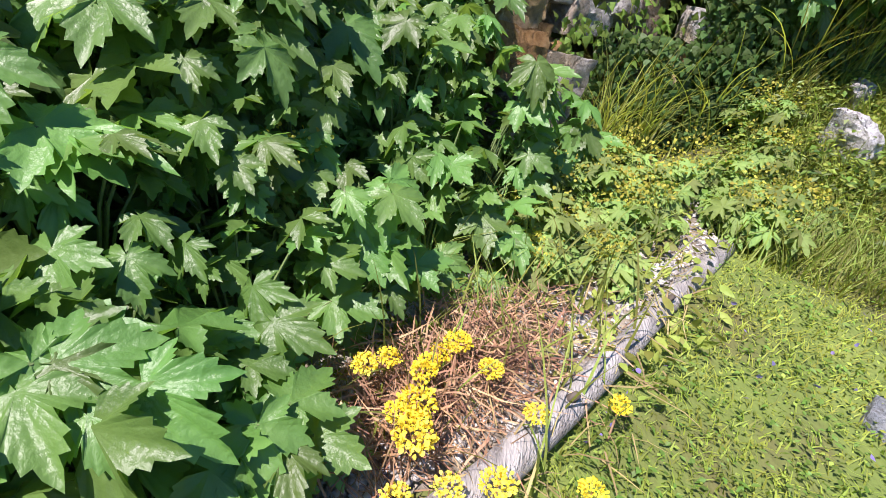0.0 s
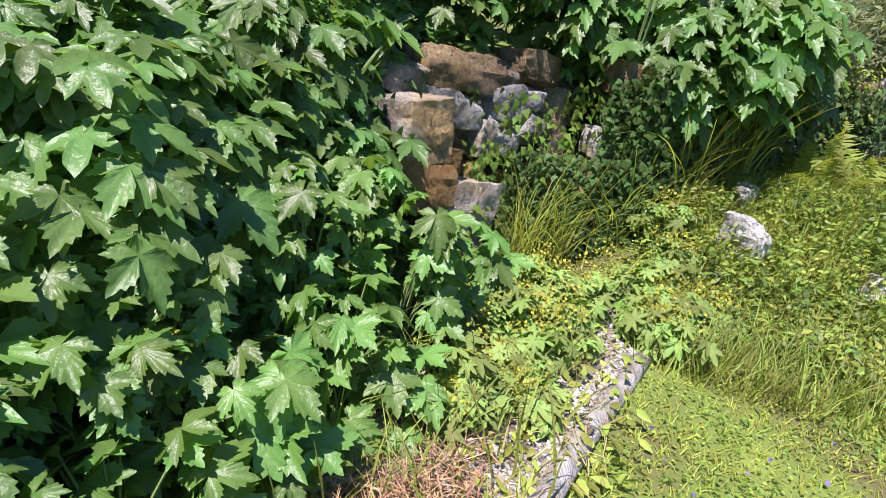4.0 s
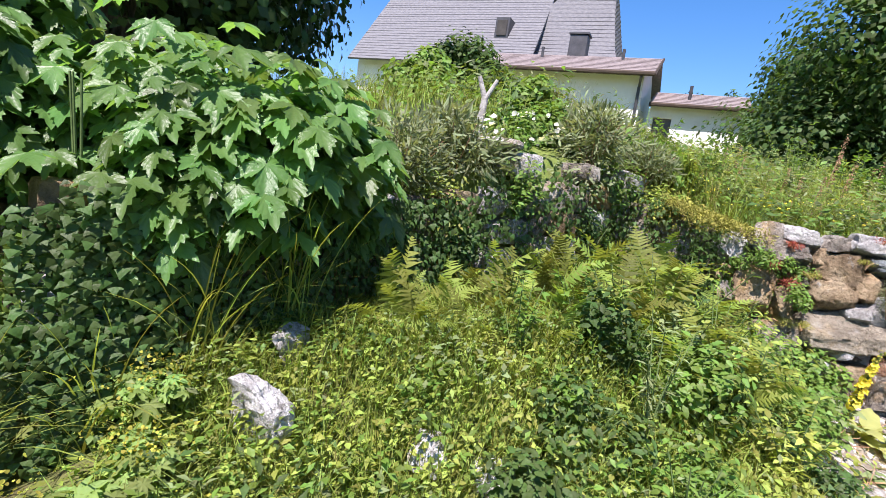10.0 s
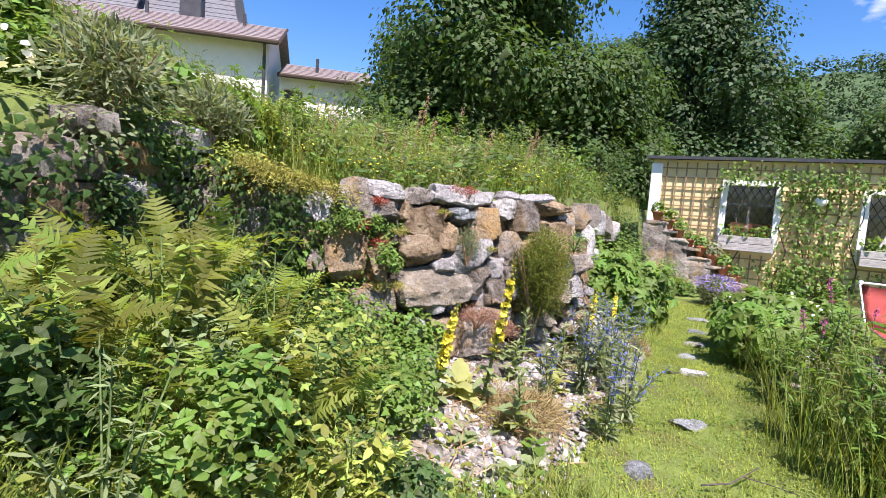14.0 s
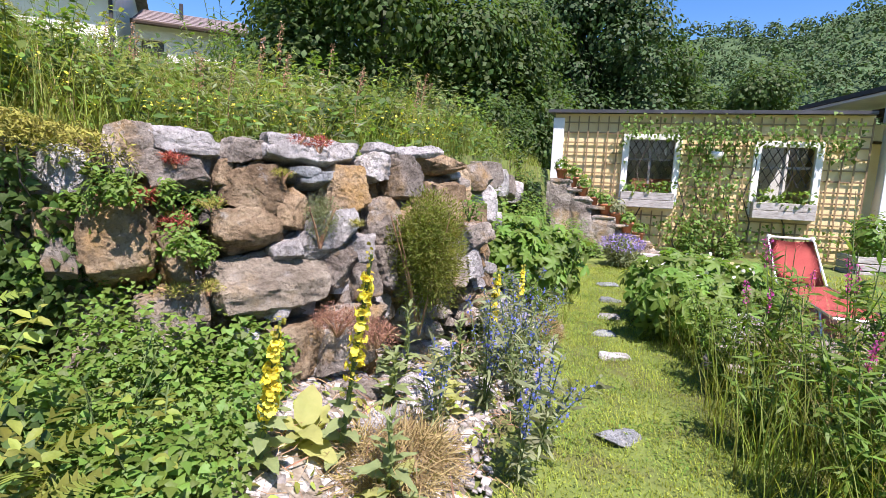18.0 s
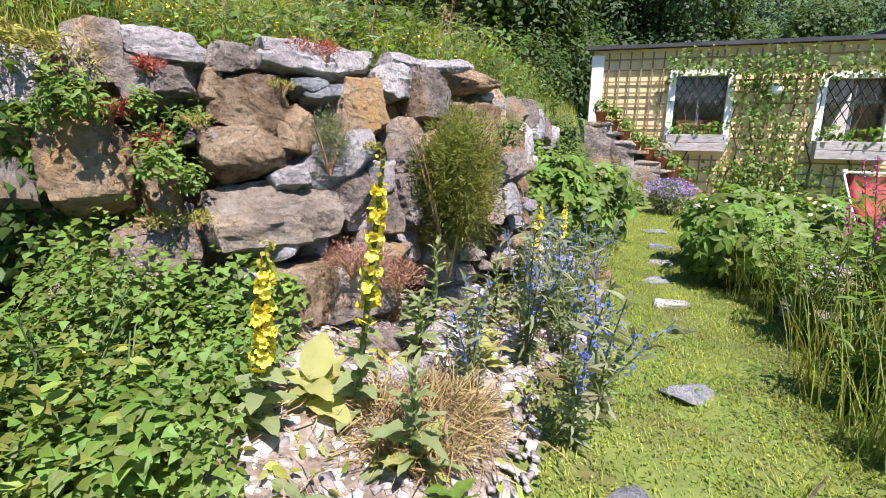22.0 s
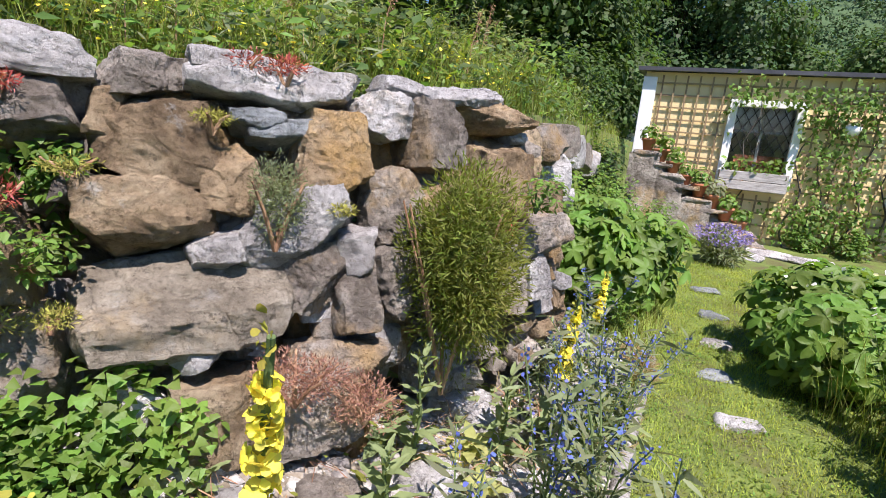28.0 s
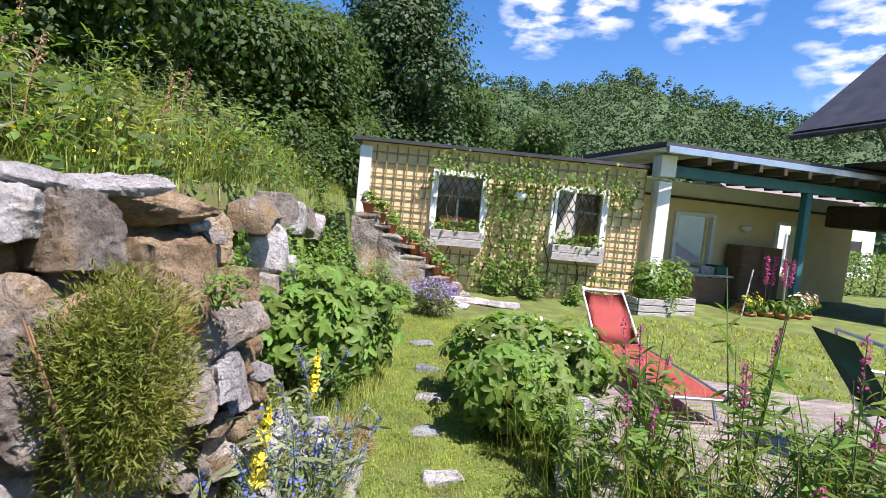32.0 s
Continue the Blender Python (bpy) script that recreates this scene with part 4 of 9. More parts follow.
part("cap", lathe([(0.12, 0.075), (0.06, 0.1), (0.01, 0.105)]), M["whitewood"], wl_)
# the vine on the trellis
vine = thing("climbing_vine", "climbing vine with green leaves covering the middle of the trellis", "vine", m=barn.matrix_basis)
for u in (2.05, 2.95, 3.3, 3.9, 4.3, 5.0):
    pts = [(u + 0.1 * math.sin(k * 1.3 + u), -0.08, 0.05 + k * 0.26) for k in range(11)]
    part("stem", tube(pts, 0.018, 0.007, 6), M["bark"], vine)
n = 2100
u = np.concatenate([rng.normal(3.5, 0.45, n // 2), rng.uniform(1.5, 6.2, n - n // 2)])
z = np.concatenate([rng.uniform(0.15, 2.9, n // 2), 2.62 + rng.normal(0, 0.2, n - n // 2) - 0.03 * (u[n // 2:] - 3.5)])
low = rng.random(n) < 0.22
z[low] = rng.uniform(0.15, 0.85, low.sum())
inwin = np.zeros(n, bool)
for a, b, c, d in WIN:
    inwin |= (u > a + 0.08) & (u < b - 0.08) & (z > c - 0.15) & (z < d - 0.12)
keep = ~inwin & (u > 0.9) & (u < 6.35)
P = np.stack([u, -0.09 - 0.16 * rng.random(n) - 0.1 * (z > 2.5), z], 1)[keep]
share("foliage", npmesh("foliage", *spread(IVY, P, frames_of(unit(len(P)) * 0.8 + (0, -1, 0.5), unit(len(P)) * 0.7 + (0, 0, -1)), rng.uniform(0.05, 0.11, len(P))), M["bush"]), vine, None, "green vine leaves")

# ---- covered terrace with pergola ----
D2, N2 = Vector((0.985, 0.17, 0)), Vector((-0.17, 0.985, 0))
perg = thing("covered_terrace", "covered terrace with teal timber beam and yellow back wall", "terrace",
             m=Matrix(((D2.x, N2.x, 0, 5.0), (D2.y, N2.y, 0, 7.5), (0, 0, 1, -0.2), (0, 0, 0, 1))), kind="structure")
part("floor", box(3.6, 0.6, 0.0, 9.2, 3.6, 0.12, 0.01), M["concrete"], perg, "pale concrete terrace slab")
part("back_wall", wall_with_holes(-0.6, 7.35, [(1.9, 2.95, 0.75, 2.1), (4.85, 5.6, 0.75, 2.1)], 0.25, lambda q: 2.5, 2.2), M["yellowwall"], perg)
part("fascia", box(3.4, 2.14, 2.66, 7.8, 0.1, 0.34), M["plaster"], perg, "white band above the back wall")
# dark strip: the shadow line under the roof, put into colour
part("moulding", box(3.4, 2.07, 2.47, 7.8, 0.06, 0.05), M["darkwood"], perg)
part("side_wall", box(-0.5, 1.35, 1.3, 0.2, 1.5, 2.6), M["yellowwall"], perg)
# roof runs on unseen past the wall end, added to keep that end shaded
part("roof", box(4.0, 1.0, 3.16, 9.1, 2.9, 0.07), M["lead"], perg, "dark flat roof with a thin edge")
part("ceiling", box(4.0, 1.0, 3.09, 9.0, 2.8, 0.05), M["whitewood"], perg, "white boarded ceiling")
part("gutter", box(4.0, -0.5, 3.06, 9.1, 0.08, 0.12, 0.01), M["chrome"], perg, "pale metal gutter")
part("beam", box(3.4, -0.1, 2.75, 7.3, 0.14, 0.2, 0.012), M["teal"], perg, "teal painted beam")
post = part("post", box(3.05, -0.1, 1.33, 0.15, 0.15, 2.64, 0.012), M["teal"], perg, "teal painted post")
for i in range(13):
    part("rafter", box(0.25 + i * 0.56, 0.7, 2.93, 0.09, 2.6, 0.15, 0.008), M["darkwood"], perg, "dark timber rafter")
for u0, u1 in ((1.9, 2.95), (4.85, 5.6)):
    w = part("window", box((u0 + u1) / 2, 2.3, 1.43, u1 - u0 - 0.1, 0.012, 1.25), M["glass"], perg, "window glass")
    w.visible_shadow = False
    for x, z, sx, sz in ((u0, 1.43, 0.1, 1.43), (u1, 1.43, 0.1, 1.43), ((u0 + u1) / 2, 2.12, u1 - u0 - 0.1, 0.09), ((u0 + u1) / 2, 0.75, u1 - u0 - 0.1, 0.07)):
        part("frame", box(x, 2.17, z, sx, 0.1, sz, 0.006), M["whitewood"], w)
lm = thing("wall_lamp", "white half-round wall lamp under the terrace roof", "lamp", m=perg.matrix_basis @ Matrix.Translation((3.86, 2.1, 1.9)))
part("shade", lathe([(0.02, -0.09), (0.09, -0.06), (0.13, 0.0), (0.14, 0.05), (0.1, 0.06)]), M["opal"], lm, "", True)
part("bracket", box(0, 0.05, 0, 0.08, 0.09, 0.08), M["whitewood"], lm)
cab = thing("cabinet", "tall brown wooden cabinet against the yellow wall", "cabinet", m=perg.matrix_basis @ Matrix.Translation((3.95, 1.85, 0.06)))
part("body", box(0, 0, 0.72, 1.2, 0.45, 1.42, 0.01), M["brownwood"], cab)
for s in (-1, 1):
    dr = part("door", box(s * 0.29, -0.235, 0.73, 0.56, 0.02, 1.32, 0.005), M["brownwood"], cab)
    part("knob", lathe([(0.012, 0), (0.018, 0.01), (0.012, 0.025)]), M["iron"], dr).matrix_basis = pose(s * 0.05, -0.25, 0.7, 90, 0, 0)
tab = thing("work_table", "rough wooden table on the terrace loaded with boxes", "table", m=perg.matrix_basis @ Matrix.Translation((1.75, 1.1, 0.06)))
part("tabletop", box(0, 0, 0.74, 1.35, 0.65, 0.045, 0.006), M["greywood"], tab)
for sx in (-1, 1):
    for sy in (-1, 1):
        part("leg", box(sx * 0.6, sy * 0.27, 0.36, 0.06, 0.06, 0.72), M["darkwood"], tab)
part("side_panel", box(0.1, -0.24, 0.36, 1.1, 0.03, 0.66), M["brownwood"], tab)
for k, (x, w, h, mt, lab) in enumerate([(-0.35, 0.42, 0.1, "greywood", "stack of grey papers and boards on the table"), (0.08, 0.36, 0.14, "stone_white", "pale cardboard tray on the table"), (0.45, 0.32, 0.18, "plasticgreen", "dark green plastic tub on the table")]):
    bt = thing("storage_box", lab, "box", m=tab.matrix_basis @ Matrix.Translation((x, -0.05, 0.763)))
    part("body", box(0, 0, h / 2, w, 0.34, h, 0.012), M[mt], bt)
    part("rim", box(0, 0, h + 0.008, w + 0.02, 0.36, 0.016, 0.004), M[mt], bt)
can = thing("fuel_can", "orange red plastic can on the terrace slab", "can", m=perg.matrix_basis @ Matrix.Translation((1.85, 0.0, 0.06)))
part("body", box(0, 0, 0.12, 0.24, 0.13, 0.24, 0.03), M["plastic_red"], can)
part("handle", tube([(-0.07, 0, 0.23), (-0.05, 0, 0.29), (0.05, 0, 0.29), (0.07, 0, 0.23)], 0.014, sides=8), M["plastic_red"], can)
part("cap", lathe([(0.03, 0.235), (0.03, 0.27), (0.02, 0.28)]), M["lead"], can).location = (0.08, 0, 0)
brick = thing("hollow_brick", "terracotta hollow brick lying on the terrace", "brick", m=perg.matrix_basis @ Matrix.Translation((0.66, 0.0, 0.06)))
bm = bmesh.new()
for i in range(4):
    box(-0.12 + i * 0.08, 0, 0.09, 0.016, 0.16, 0.18, 0, bm)
for j in range(3):
    box(0, 0, 0.008 + j * 0.082, 0.256, 0.158, 0.016, 0, bm)
part("body", bm, M["terracotta"], brick)
for i, (u, y) in enumerate([(0.0, -0.15), (-0.35, -0.1)]):
    pl = thing("timber_planter", "weathered grey slatted timber planter with green shrub", "planter", m=perg.matrix_basis @ Matrix.Translation((u - 0.1 - i * 0.35, y - 0.35 - i * 0.3, 0.0)))
    for j in range(4):
        part("slat", box(0, -0.24, 0.1 + j * 0.115, 0.62, 0.03, 0.1, 0.006), M["greywood"], pl)
        part("slat", box(0.32, 0, 0.1 + j * 0.115, 0.03, 0.44, 0.1, 0.006), M["greywood"], pl)
        part("slat", box(-0.32, 0, 0.1 + j * 0.115, 0.03, 0.44, 0.1, 0.006), M["greywood"], pl)
    part("earth", box(0, 0, 0.43, 0.6, 0.44, 0.04), M["soil"], pl)
    P, d = blob_points(420, (0, 0, 0.8), (0.36, 0.3, 0.42), 0.2)
    share("foliage", npmesh("foliage", *spread(OVATE, P, frames_of(d + (0, 0, 0.5), unit(len(P))), rng.uniform(0.06, 0.13, len(P))), M["bush"]), pl, None, "green shrubby plants")
# roof corner and wall of the dwelling beside the terrace
dw = thing("dwelling", "corner of a dwelling with yellow wall and steep dark roof", "house", m=perg.matrix_basis, kind="structure")
part("wall", box(7.4, -0.85, 1.6, 5.1, 0.5, 3.2), M["yellowwall"], dw)
part("corner_post", box(4.74, -1.0, 1.6, 0.22, 0.3, 3.2, 0.015), M["whitewood"], dw, "white corner post")
part("soffit", box(6.6, -0.8, 3.28, 5.6, 1.3, 0.08), M["darkwood"], dw, "dark boarded soffit")


def tilted(u, v, z, lu, lv, lz, up, bevel=0.0):
    bm = box(0, 0, 0, lu, lv, lz, bevel)
    bmesh.ops.transform(bm, matrix=pose(u, v, z, 0, -up, 0), verts=bm.verts[:])
    return bm


part("roof", tilted(4.75, -0.7, 5.5, 5.0, 1.9, 0.14, 42), M["lead"], dw, "steep dark roof plane")
part("verge_board", tilted(4.82, -1.68, 5.4, 4.9, 0.06, 0.24, 42), M["darkwood"], dw)
part("gutter", tube([(2.86, -1.66, 3.78), (2.86, 0.26, 3.78)], 0.06, sides=8), M["lead"], dw)
for i in range(3):
    part("rafter", tilted(4.85, -1.45 + i * 0.62, 5.32, 4.6, 0.1, 0.14, 42), M["greywood"], dw, "pale rafter under the roof")
part("purlin", box(3.8, -0.7, 4.28, 0.14, 1.7, 0.18), M["darkwood"], dw)
part("brace", tube([(4.66, -1.1, 2.75), (4.2, -1.1, 3.3), (3.8, -1.1, 4.2)], 0.06, sides=6), M["darkwood"], dw)
part("gable", box(7.4, -0.85, 4.3, 4.4, 0.4, 2.0), M["darkwood"], dw, "dark boarded gable")
part("downpipe", tube([(2.9, -1.4, 3.74), (3.7, -1.2, 3.15), (4.55, -1.1, 2.7), (4.55, -1.1, 0.1)], 0.04, sides=8), M["lead"], dw)
part("awning", box(6.35, 0.7, 2.35, 2.2, 1.2, 0.5, 0.04), M["darkwood"], dw, "dark folded awning")

# ---- steps with pots ----
stair = thing("garden_steps", "short flight of rough stone garden steps beside the outbuilding", "steps", kind="structure")


def pot(x, y, z, r, seed, plant="bush", label="terracotta flower pot with green plant on the steps"):
    ob = thing("flower_pot", label, "flower pot", (x, y, z), 0, "pots on the steps")
    part("pot", lathe([(r * 0.62, 0), (r * 0.92, r * 1.35), (r * 1.06, r * 1.36), (r * 1.08, r * 1.7), (r * 0.96, r * 1.7), (r * 0.9, r * 1.4)]), M["terracotta"], ob, "terracotta pot", True)
    part("earth", lathe([(r * 0.88, r * 1.35), (r * 0.86, r * 1.5)]), M["soil"], ob)
    n = 80
    P, d = blob_points(n, (0, 0, r * 2.5), (r * 1.5, r * 1.5, r * 1.4), 0.15)
    share("foliage", npmesh("foliage", *spread(OVATE, P, frames_of(d + (0, 0, 0.6), unit(n)), rng.uniform(0.5, 1.1, n) * r), M[plant]), ob, None, "leafy plant")
    return ob


for i in range(9):
    x, y, z = 1.15 - i * 0.2, 6.8 + i * 0.01, 0.04 + i * 0.15
    me = stone_mesh(800 + i, 0.42, 0.75, 0.09, M["stone_grey"], n=6, rough=0.03, square=0.85, cuts=5)
    share("step", me, stair, pose(x, y, z, 0, 0, -4 + rng.uniform(-5, 5)))
    me = stone_mesh(840 + i, 0.42, 0.78, 0.15 * i + 0.12, M["stone_grey"], n=8, rough=0.05, square=0.9, cuts=3)
    share("riser", me, stair, pose(x - 0.02, y + 0.03, z - 0.075 * i - 0.06, 0, 0, -4))
for i, (x, y, z, r) in enumerate([(-0.8, 8.2, 1.3, 0.12), (-0.55, 8.12, 1.1, 0.13), (-0.22, 8.02, 0.9, 0.12), (0.1, 7.92, 0.7, 0.1), (0.34, 7.86, 0.55, 0.13), (0.66, 7.75, 0.36, 0.14), (0.95, 7.66, 0.2, 0.13), (1.28, 7.55, 0.03, 0.12)]):
    k = 8 - i
    pot(1.12 - 0.2 * k, 6.62, 0.085 + 0.15 * k, r * 0.85, i, "bush" if i != 5 else "dull")
for i, (x, y, w) in enumerate([(1.25, 6.4, 0.7), (1.8, 6.3, 0.55), (0.9, 5.9, 0.6)]):
    me = stone_mesh(820 + i, w, 0.5, 0.08, M["stone_white"], n=6, rough=0.03, square=0.6, cuts=5)
    ob = new("paving_slab", me)
    ob.matrix_basis = pose(x, y, gz(x, y) + 0.02, 0, 0, -12)
    tagged(ob, "pale flat paving slab below the steps", "paving slab", "paving slabs")

# ---- white house on the slope ----
HU, HN = Vector((0.773, 0.634, 0)) * 1.02, Vector((-0.634, 0.773, 0)) * 1.02
house = thing("white_house", "white plastered house with steep grey shingle roofs", "house",
              m=Matrix(((HU.x, HN.x, 0, -14.0), (HU.y, HN.y, 0, 9.5), (0, 0, 1.02, -0.46), (0, 0, 0, 1))))


def slope_roof(quad, rows, material, parent, label, thick=0.018, name="roof"):
    """A roof face between an eave line and a ridge line, laid in overlapping courses."""
    (a, b, c, d) = [Vector(v) for v in quad]
    nrm = (b - a).cross(d - a).normalized()
    if nrm.z < 0:
        nrm = -nrm
    under = bmesh.new()
    vs = [under.verts.new(v) for v in (*[q - nrm * 0.02 for q in (a, b, c, d)], *[q - nrm * 0.08 for q in (a, b, c, d)])]
    for f in ((0, 1, 2, 3), (7, 6, 5, 4), (0, 4, 5, 1), (1, 5, 6, 2), (2, 6, 7, 3), (3, 7, 4, 0)):
        under.faces.new([vs[k] for k in f])
    base = part(name, under, material, parent, label)
    for i in range(rows):
        bm = bmesh.new()
        s0, s1 = i / rows, (i + 1.12) / rows
        p = [a.lerp(d, s0), b.lerp(c, s0), b.lerp(c, min(1, s1)), a.lerp(d, min(1, s1))]
        lo, hi = nrm * (thick * 1.3), nrm * (thick * 0.25)
        vs = [bm.verts.new(v) for v in (p[0] + lo, p[1] + lo, p[2] + hi, p[3] + hi, p[0] - hi * 0.5, p[1] - hi * 0.5, p[2] - hi * 0.5, p[3] - hi * 0.5)]
        for f in ((0, 1, 2, 3), (7, 6, 5, 4), (0, 4, 5, 1), (1, 5, 6, 2), (2, 6, 7, 3), (3, 7, 4, 0)):
            bm.faces.new([vs[k] for k in f])
        part("shingle_course", bm, material, base)
    return base


# low wing: front wall along local x from -6.6 to 0
part("wall", wall_with_holes(-6.6, 0.0, [(-3.9, -3.0, 5.0, 6.0), (-6.3, -5.7, 5.0, 6.1)], 0.4, lambda q: 6.85), M["plaster"], house)
part("side_wall", box(-0.2, 2.4, 5.0, 0.4, 4.0, 3.7), M["plaster"], house)
gab = bmesh.new()
vs = [gab.verts.new(v) for v in ((0, 0.0, 6.8), (0, 4.6, 6.8), (0, 2.3, 7.9), (-0.3, 0.0, 6.8), (-0.3, 4.6, 6.8), (-0.3, 2.3, 7.9))]
for f in ((0, 1, 2), (5, 4, 3), (0, 3, 4, 1), (1, 4, 5, 2), (2, 5, 3, 0)):
    gab.faces.new([vs[k] for k in f])
part("gable", gab, M["plaster"], house)
slope_roof([(-6.9, -0.55, 6.72), (0.35, -0.55, 6.72), (0.35, 2.3, 8.0), (-6.9, 2.3, 8.0)], 11, M["tileroof"], house, "brownish shingle roof")
slope_roof([(-6.9, 5.1, 6.72), (0.35, 5.1, 6.72), (0.35, 2.3, 8.0), (-6.9, 2.3, 8.0)], 11, M["tileroof"], house, "brownish shingle roof")
part("gutter", tube([(-6.9, -0.55, 6.7), (0.38, -0.55, 6.7)], 0.09, sides=8), M["darkwood"], house, "dark gutter")
part("downpipe", tube([(-0.05, -0.55, 6.6), (-0.1, -0.15, 6.3), (-0.1, -0.12, 3.6)], 0.055, sides=8), M["lead"], house)
part("bargeboard", tube([(0.37, -0.55, 6.68), (0.37, 2.3, 7.98)], 0.06, sides=4), M["darkwood"], house)
for u0, u1, z0, z1 in ((-3.9, -3.0, 5.0, 6.0), (-6.3, -5.7, 5.0, 6.1)):
    w = part("window", box((u0 + u1) / 2, 0.2, (z0 + z1) / 2, u1 - u0, 0.02, z1 - z0), M["glass"], house, "window glass")
    part("frame", box((u0 + u1) / 2, 0.16, (z0 + z1) / 2, 0.06, 0.05, z1 - z0), M["brownwood"], w)
    part("backing", box((u0 + u1) / 2, 0.45, (z0 + z1) / 2, u1 - u0, 0.03, z1 - z0), M["dark"], w)
    for x in (u0 + 0.04, u1 - 0.04):
        part("frame", box(x, 0.13, (z0 + z1) / 2, 0.08, 0.08, z1 - z0), M["brownwood"], w)
    sh = part("shutter", box(u0 - 0.28, -0.05, (z0 + z1) / 2, 0.5, 0.05, z1 - z0), M["brownwood"], house, "brown slatted shutter")
    for k in range(7):
        part("slat", box(u0 - 0.28, -0.085, z0 + 0.1 + k * 0.135, 0.42, 0.03, 0.07), M["darkwood"], sh)
for x in (-1.1, -4.4):
    part("vent_pipe", tube([(x, 1.7, 7.6), (x, 1.7, 8.15)], 0.06, sides=8), M["lead"], house)
# annex to the right
part("wall", wall_with_holes(0.35, 3.4, [(0.5, 1.15, 4.5, 5.45)], 0.4, lambda q: 5.95, 0.7), M["plaster"], house)
part("side_wall", box(3.2, 2.3, 4.5, 0.4, 2.9, 2.9), M["plaster"], house)
part("door", box(0.825, 0.95, 4.98, 0.63, 0.05, 0.93), M["lead"], house, "dark grey hatch")
slope_roof([(0.3, 0.35, 5.86), (3.65, 0.35, 5.86), (3.65, 3.0, 6.85), (0.3, 3.0, 6.85)], 9, M["tileroof"], house, "brownish shingle roof of the annex")
part("gutter", tube([(0.3, 0.35, 5.85), (3.7, 0.35, 5.85)], 0.08, sides=8), M["darkwood"], house)
part("vent_pipe", tube([(1.6, 1.6, 6.3), (1.6, 1.6, 6.85)], 0.06, sides=8), M["lead"], house)
# tall hipped roof behind, with flared eaves
def steep(cx, cy, hx, hy, z0, z1, top, label, parent, skew=0.0):
    lv = [(1.0, 0.0), (0.72, 0.22), (0.5, 0.48), (0.3, 0.75), (top, 1.0)]
    body = None
    for (f0, k0), (f1, k1) in zip(lv, lv[1:]):
        za, zb = z0 + (z1 - z0) * k0, z0 + (z1 - z0) * k1
        def ring(f, z):
            cs = cx + skew * ((z - z0) / (z1 - z0)) ** 0.8
            return [(cs - hx * f, cy - hy * f, z), (cs + hx * f, cy - hy * f, z), (cs + hx * f, cy + hy * f, z), (cs - hx * f, cy + hy * f, z)]
        lo, hi = ring(f0, za), ring(f1, zb)
        for i in range(4):
            j = (i + 1) % 4
            slope_roof([lo[i], lo[j], hi[j], hi[i]], 7, M["shingle"], parent, label)


steep(-5.3, 6.6, 3.9, 3.1, 7.6, 13.3, 0.1, "steep grey shingle roof with flared eaves", house, 2.0)
part("tower_wall", box(-3.5, 6.6, 5.8, 4.6, 4.6, 4.0), M["plaster"], house)
slope_roof([(-15.0, 2.6, 7.6), (-5.2, 2.6, 7.6), (-5.6, 7.2, 13.3), (-15.0, 7.2, 13.3)], 34, M["shingle"], house, "large steep grey shingle roof")
slope_roof([(-15.0, 11.8, 7.6), (-5.2, 11.8, 7.6), (-5.6, 7.2, 13.3), (-15.0, 7.2, 13.3)], 20, M["shingle"], house, "large steep grey shingle roof")
part("main_wall", box(-10.2, 7.2, 5.8, 9.2, 7.8, 4.0), M["plaster"], house)
dm = part("dormer", box(-7.2, 4.6, 9.6, 0.7, 1.6, 1.0, 0.02), M["lead"], house, "small dark dormer window")
part("pane", box(-7.2, 3.77, 9.6, 0.5, 0.03, 0.7), M["dark"], dm)
ch = part("chimney", box(-3.1, 2.5, 8.3, 0.75, 0.6, 1.1, 0.02), M["lead"], house, "dark sheet metal chimney")
part("chimney_cap", box(-3.1, 2.5, 8.9, 0.85, 0.7, 0.07), M["lead"], ch)
flag = thing("banner", "white banner with a red edge on a pole", "flag", (-28.3, -6.3, 4.5))
part("pole", tube([(0, 0, 0), (0, 0, 6.2)], 0.05, 0.03, 8), M["whitewood"], flag)
bm = bmesh.new()
for i in range(7):
    for z in (3.4, 5.9):
        bm.verts.new((0.06 + 0.13 * i, 0.12 * math.sin(i * 1.1), z - 0.05 * i))
bm.verts.ensure_lookup_table()
for i in range(6):
    bm.faces.new([bm.verts[k] for k in (2 * i, 2 * i + 2, 2 * i + 3, 2 * i + 1)])
bmesh.ops.solidify(bm, geom=bm.faces[:], thickness=0.02)
part("cloth", bm, M["white"], flag)

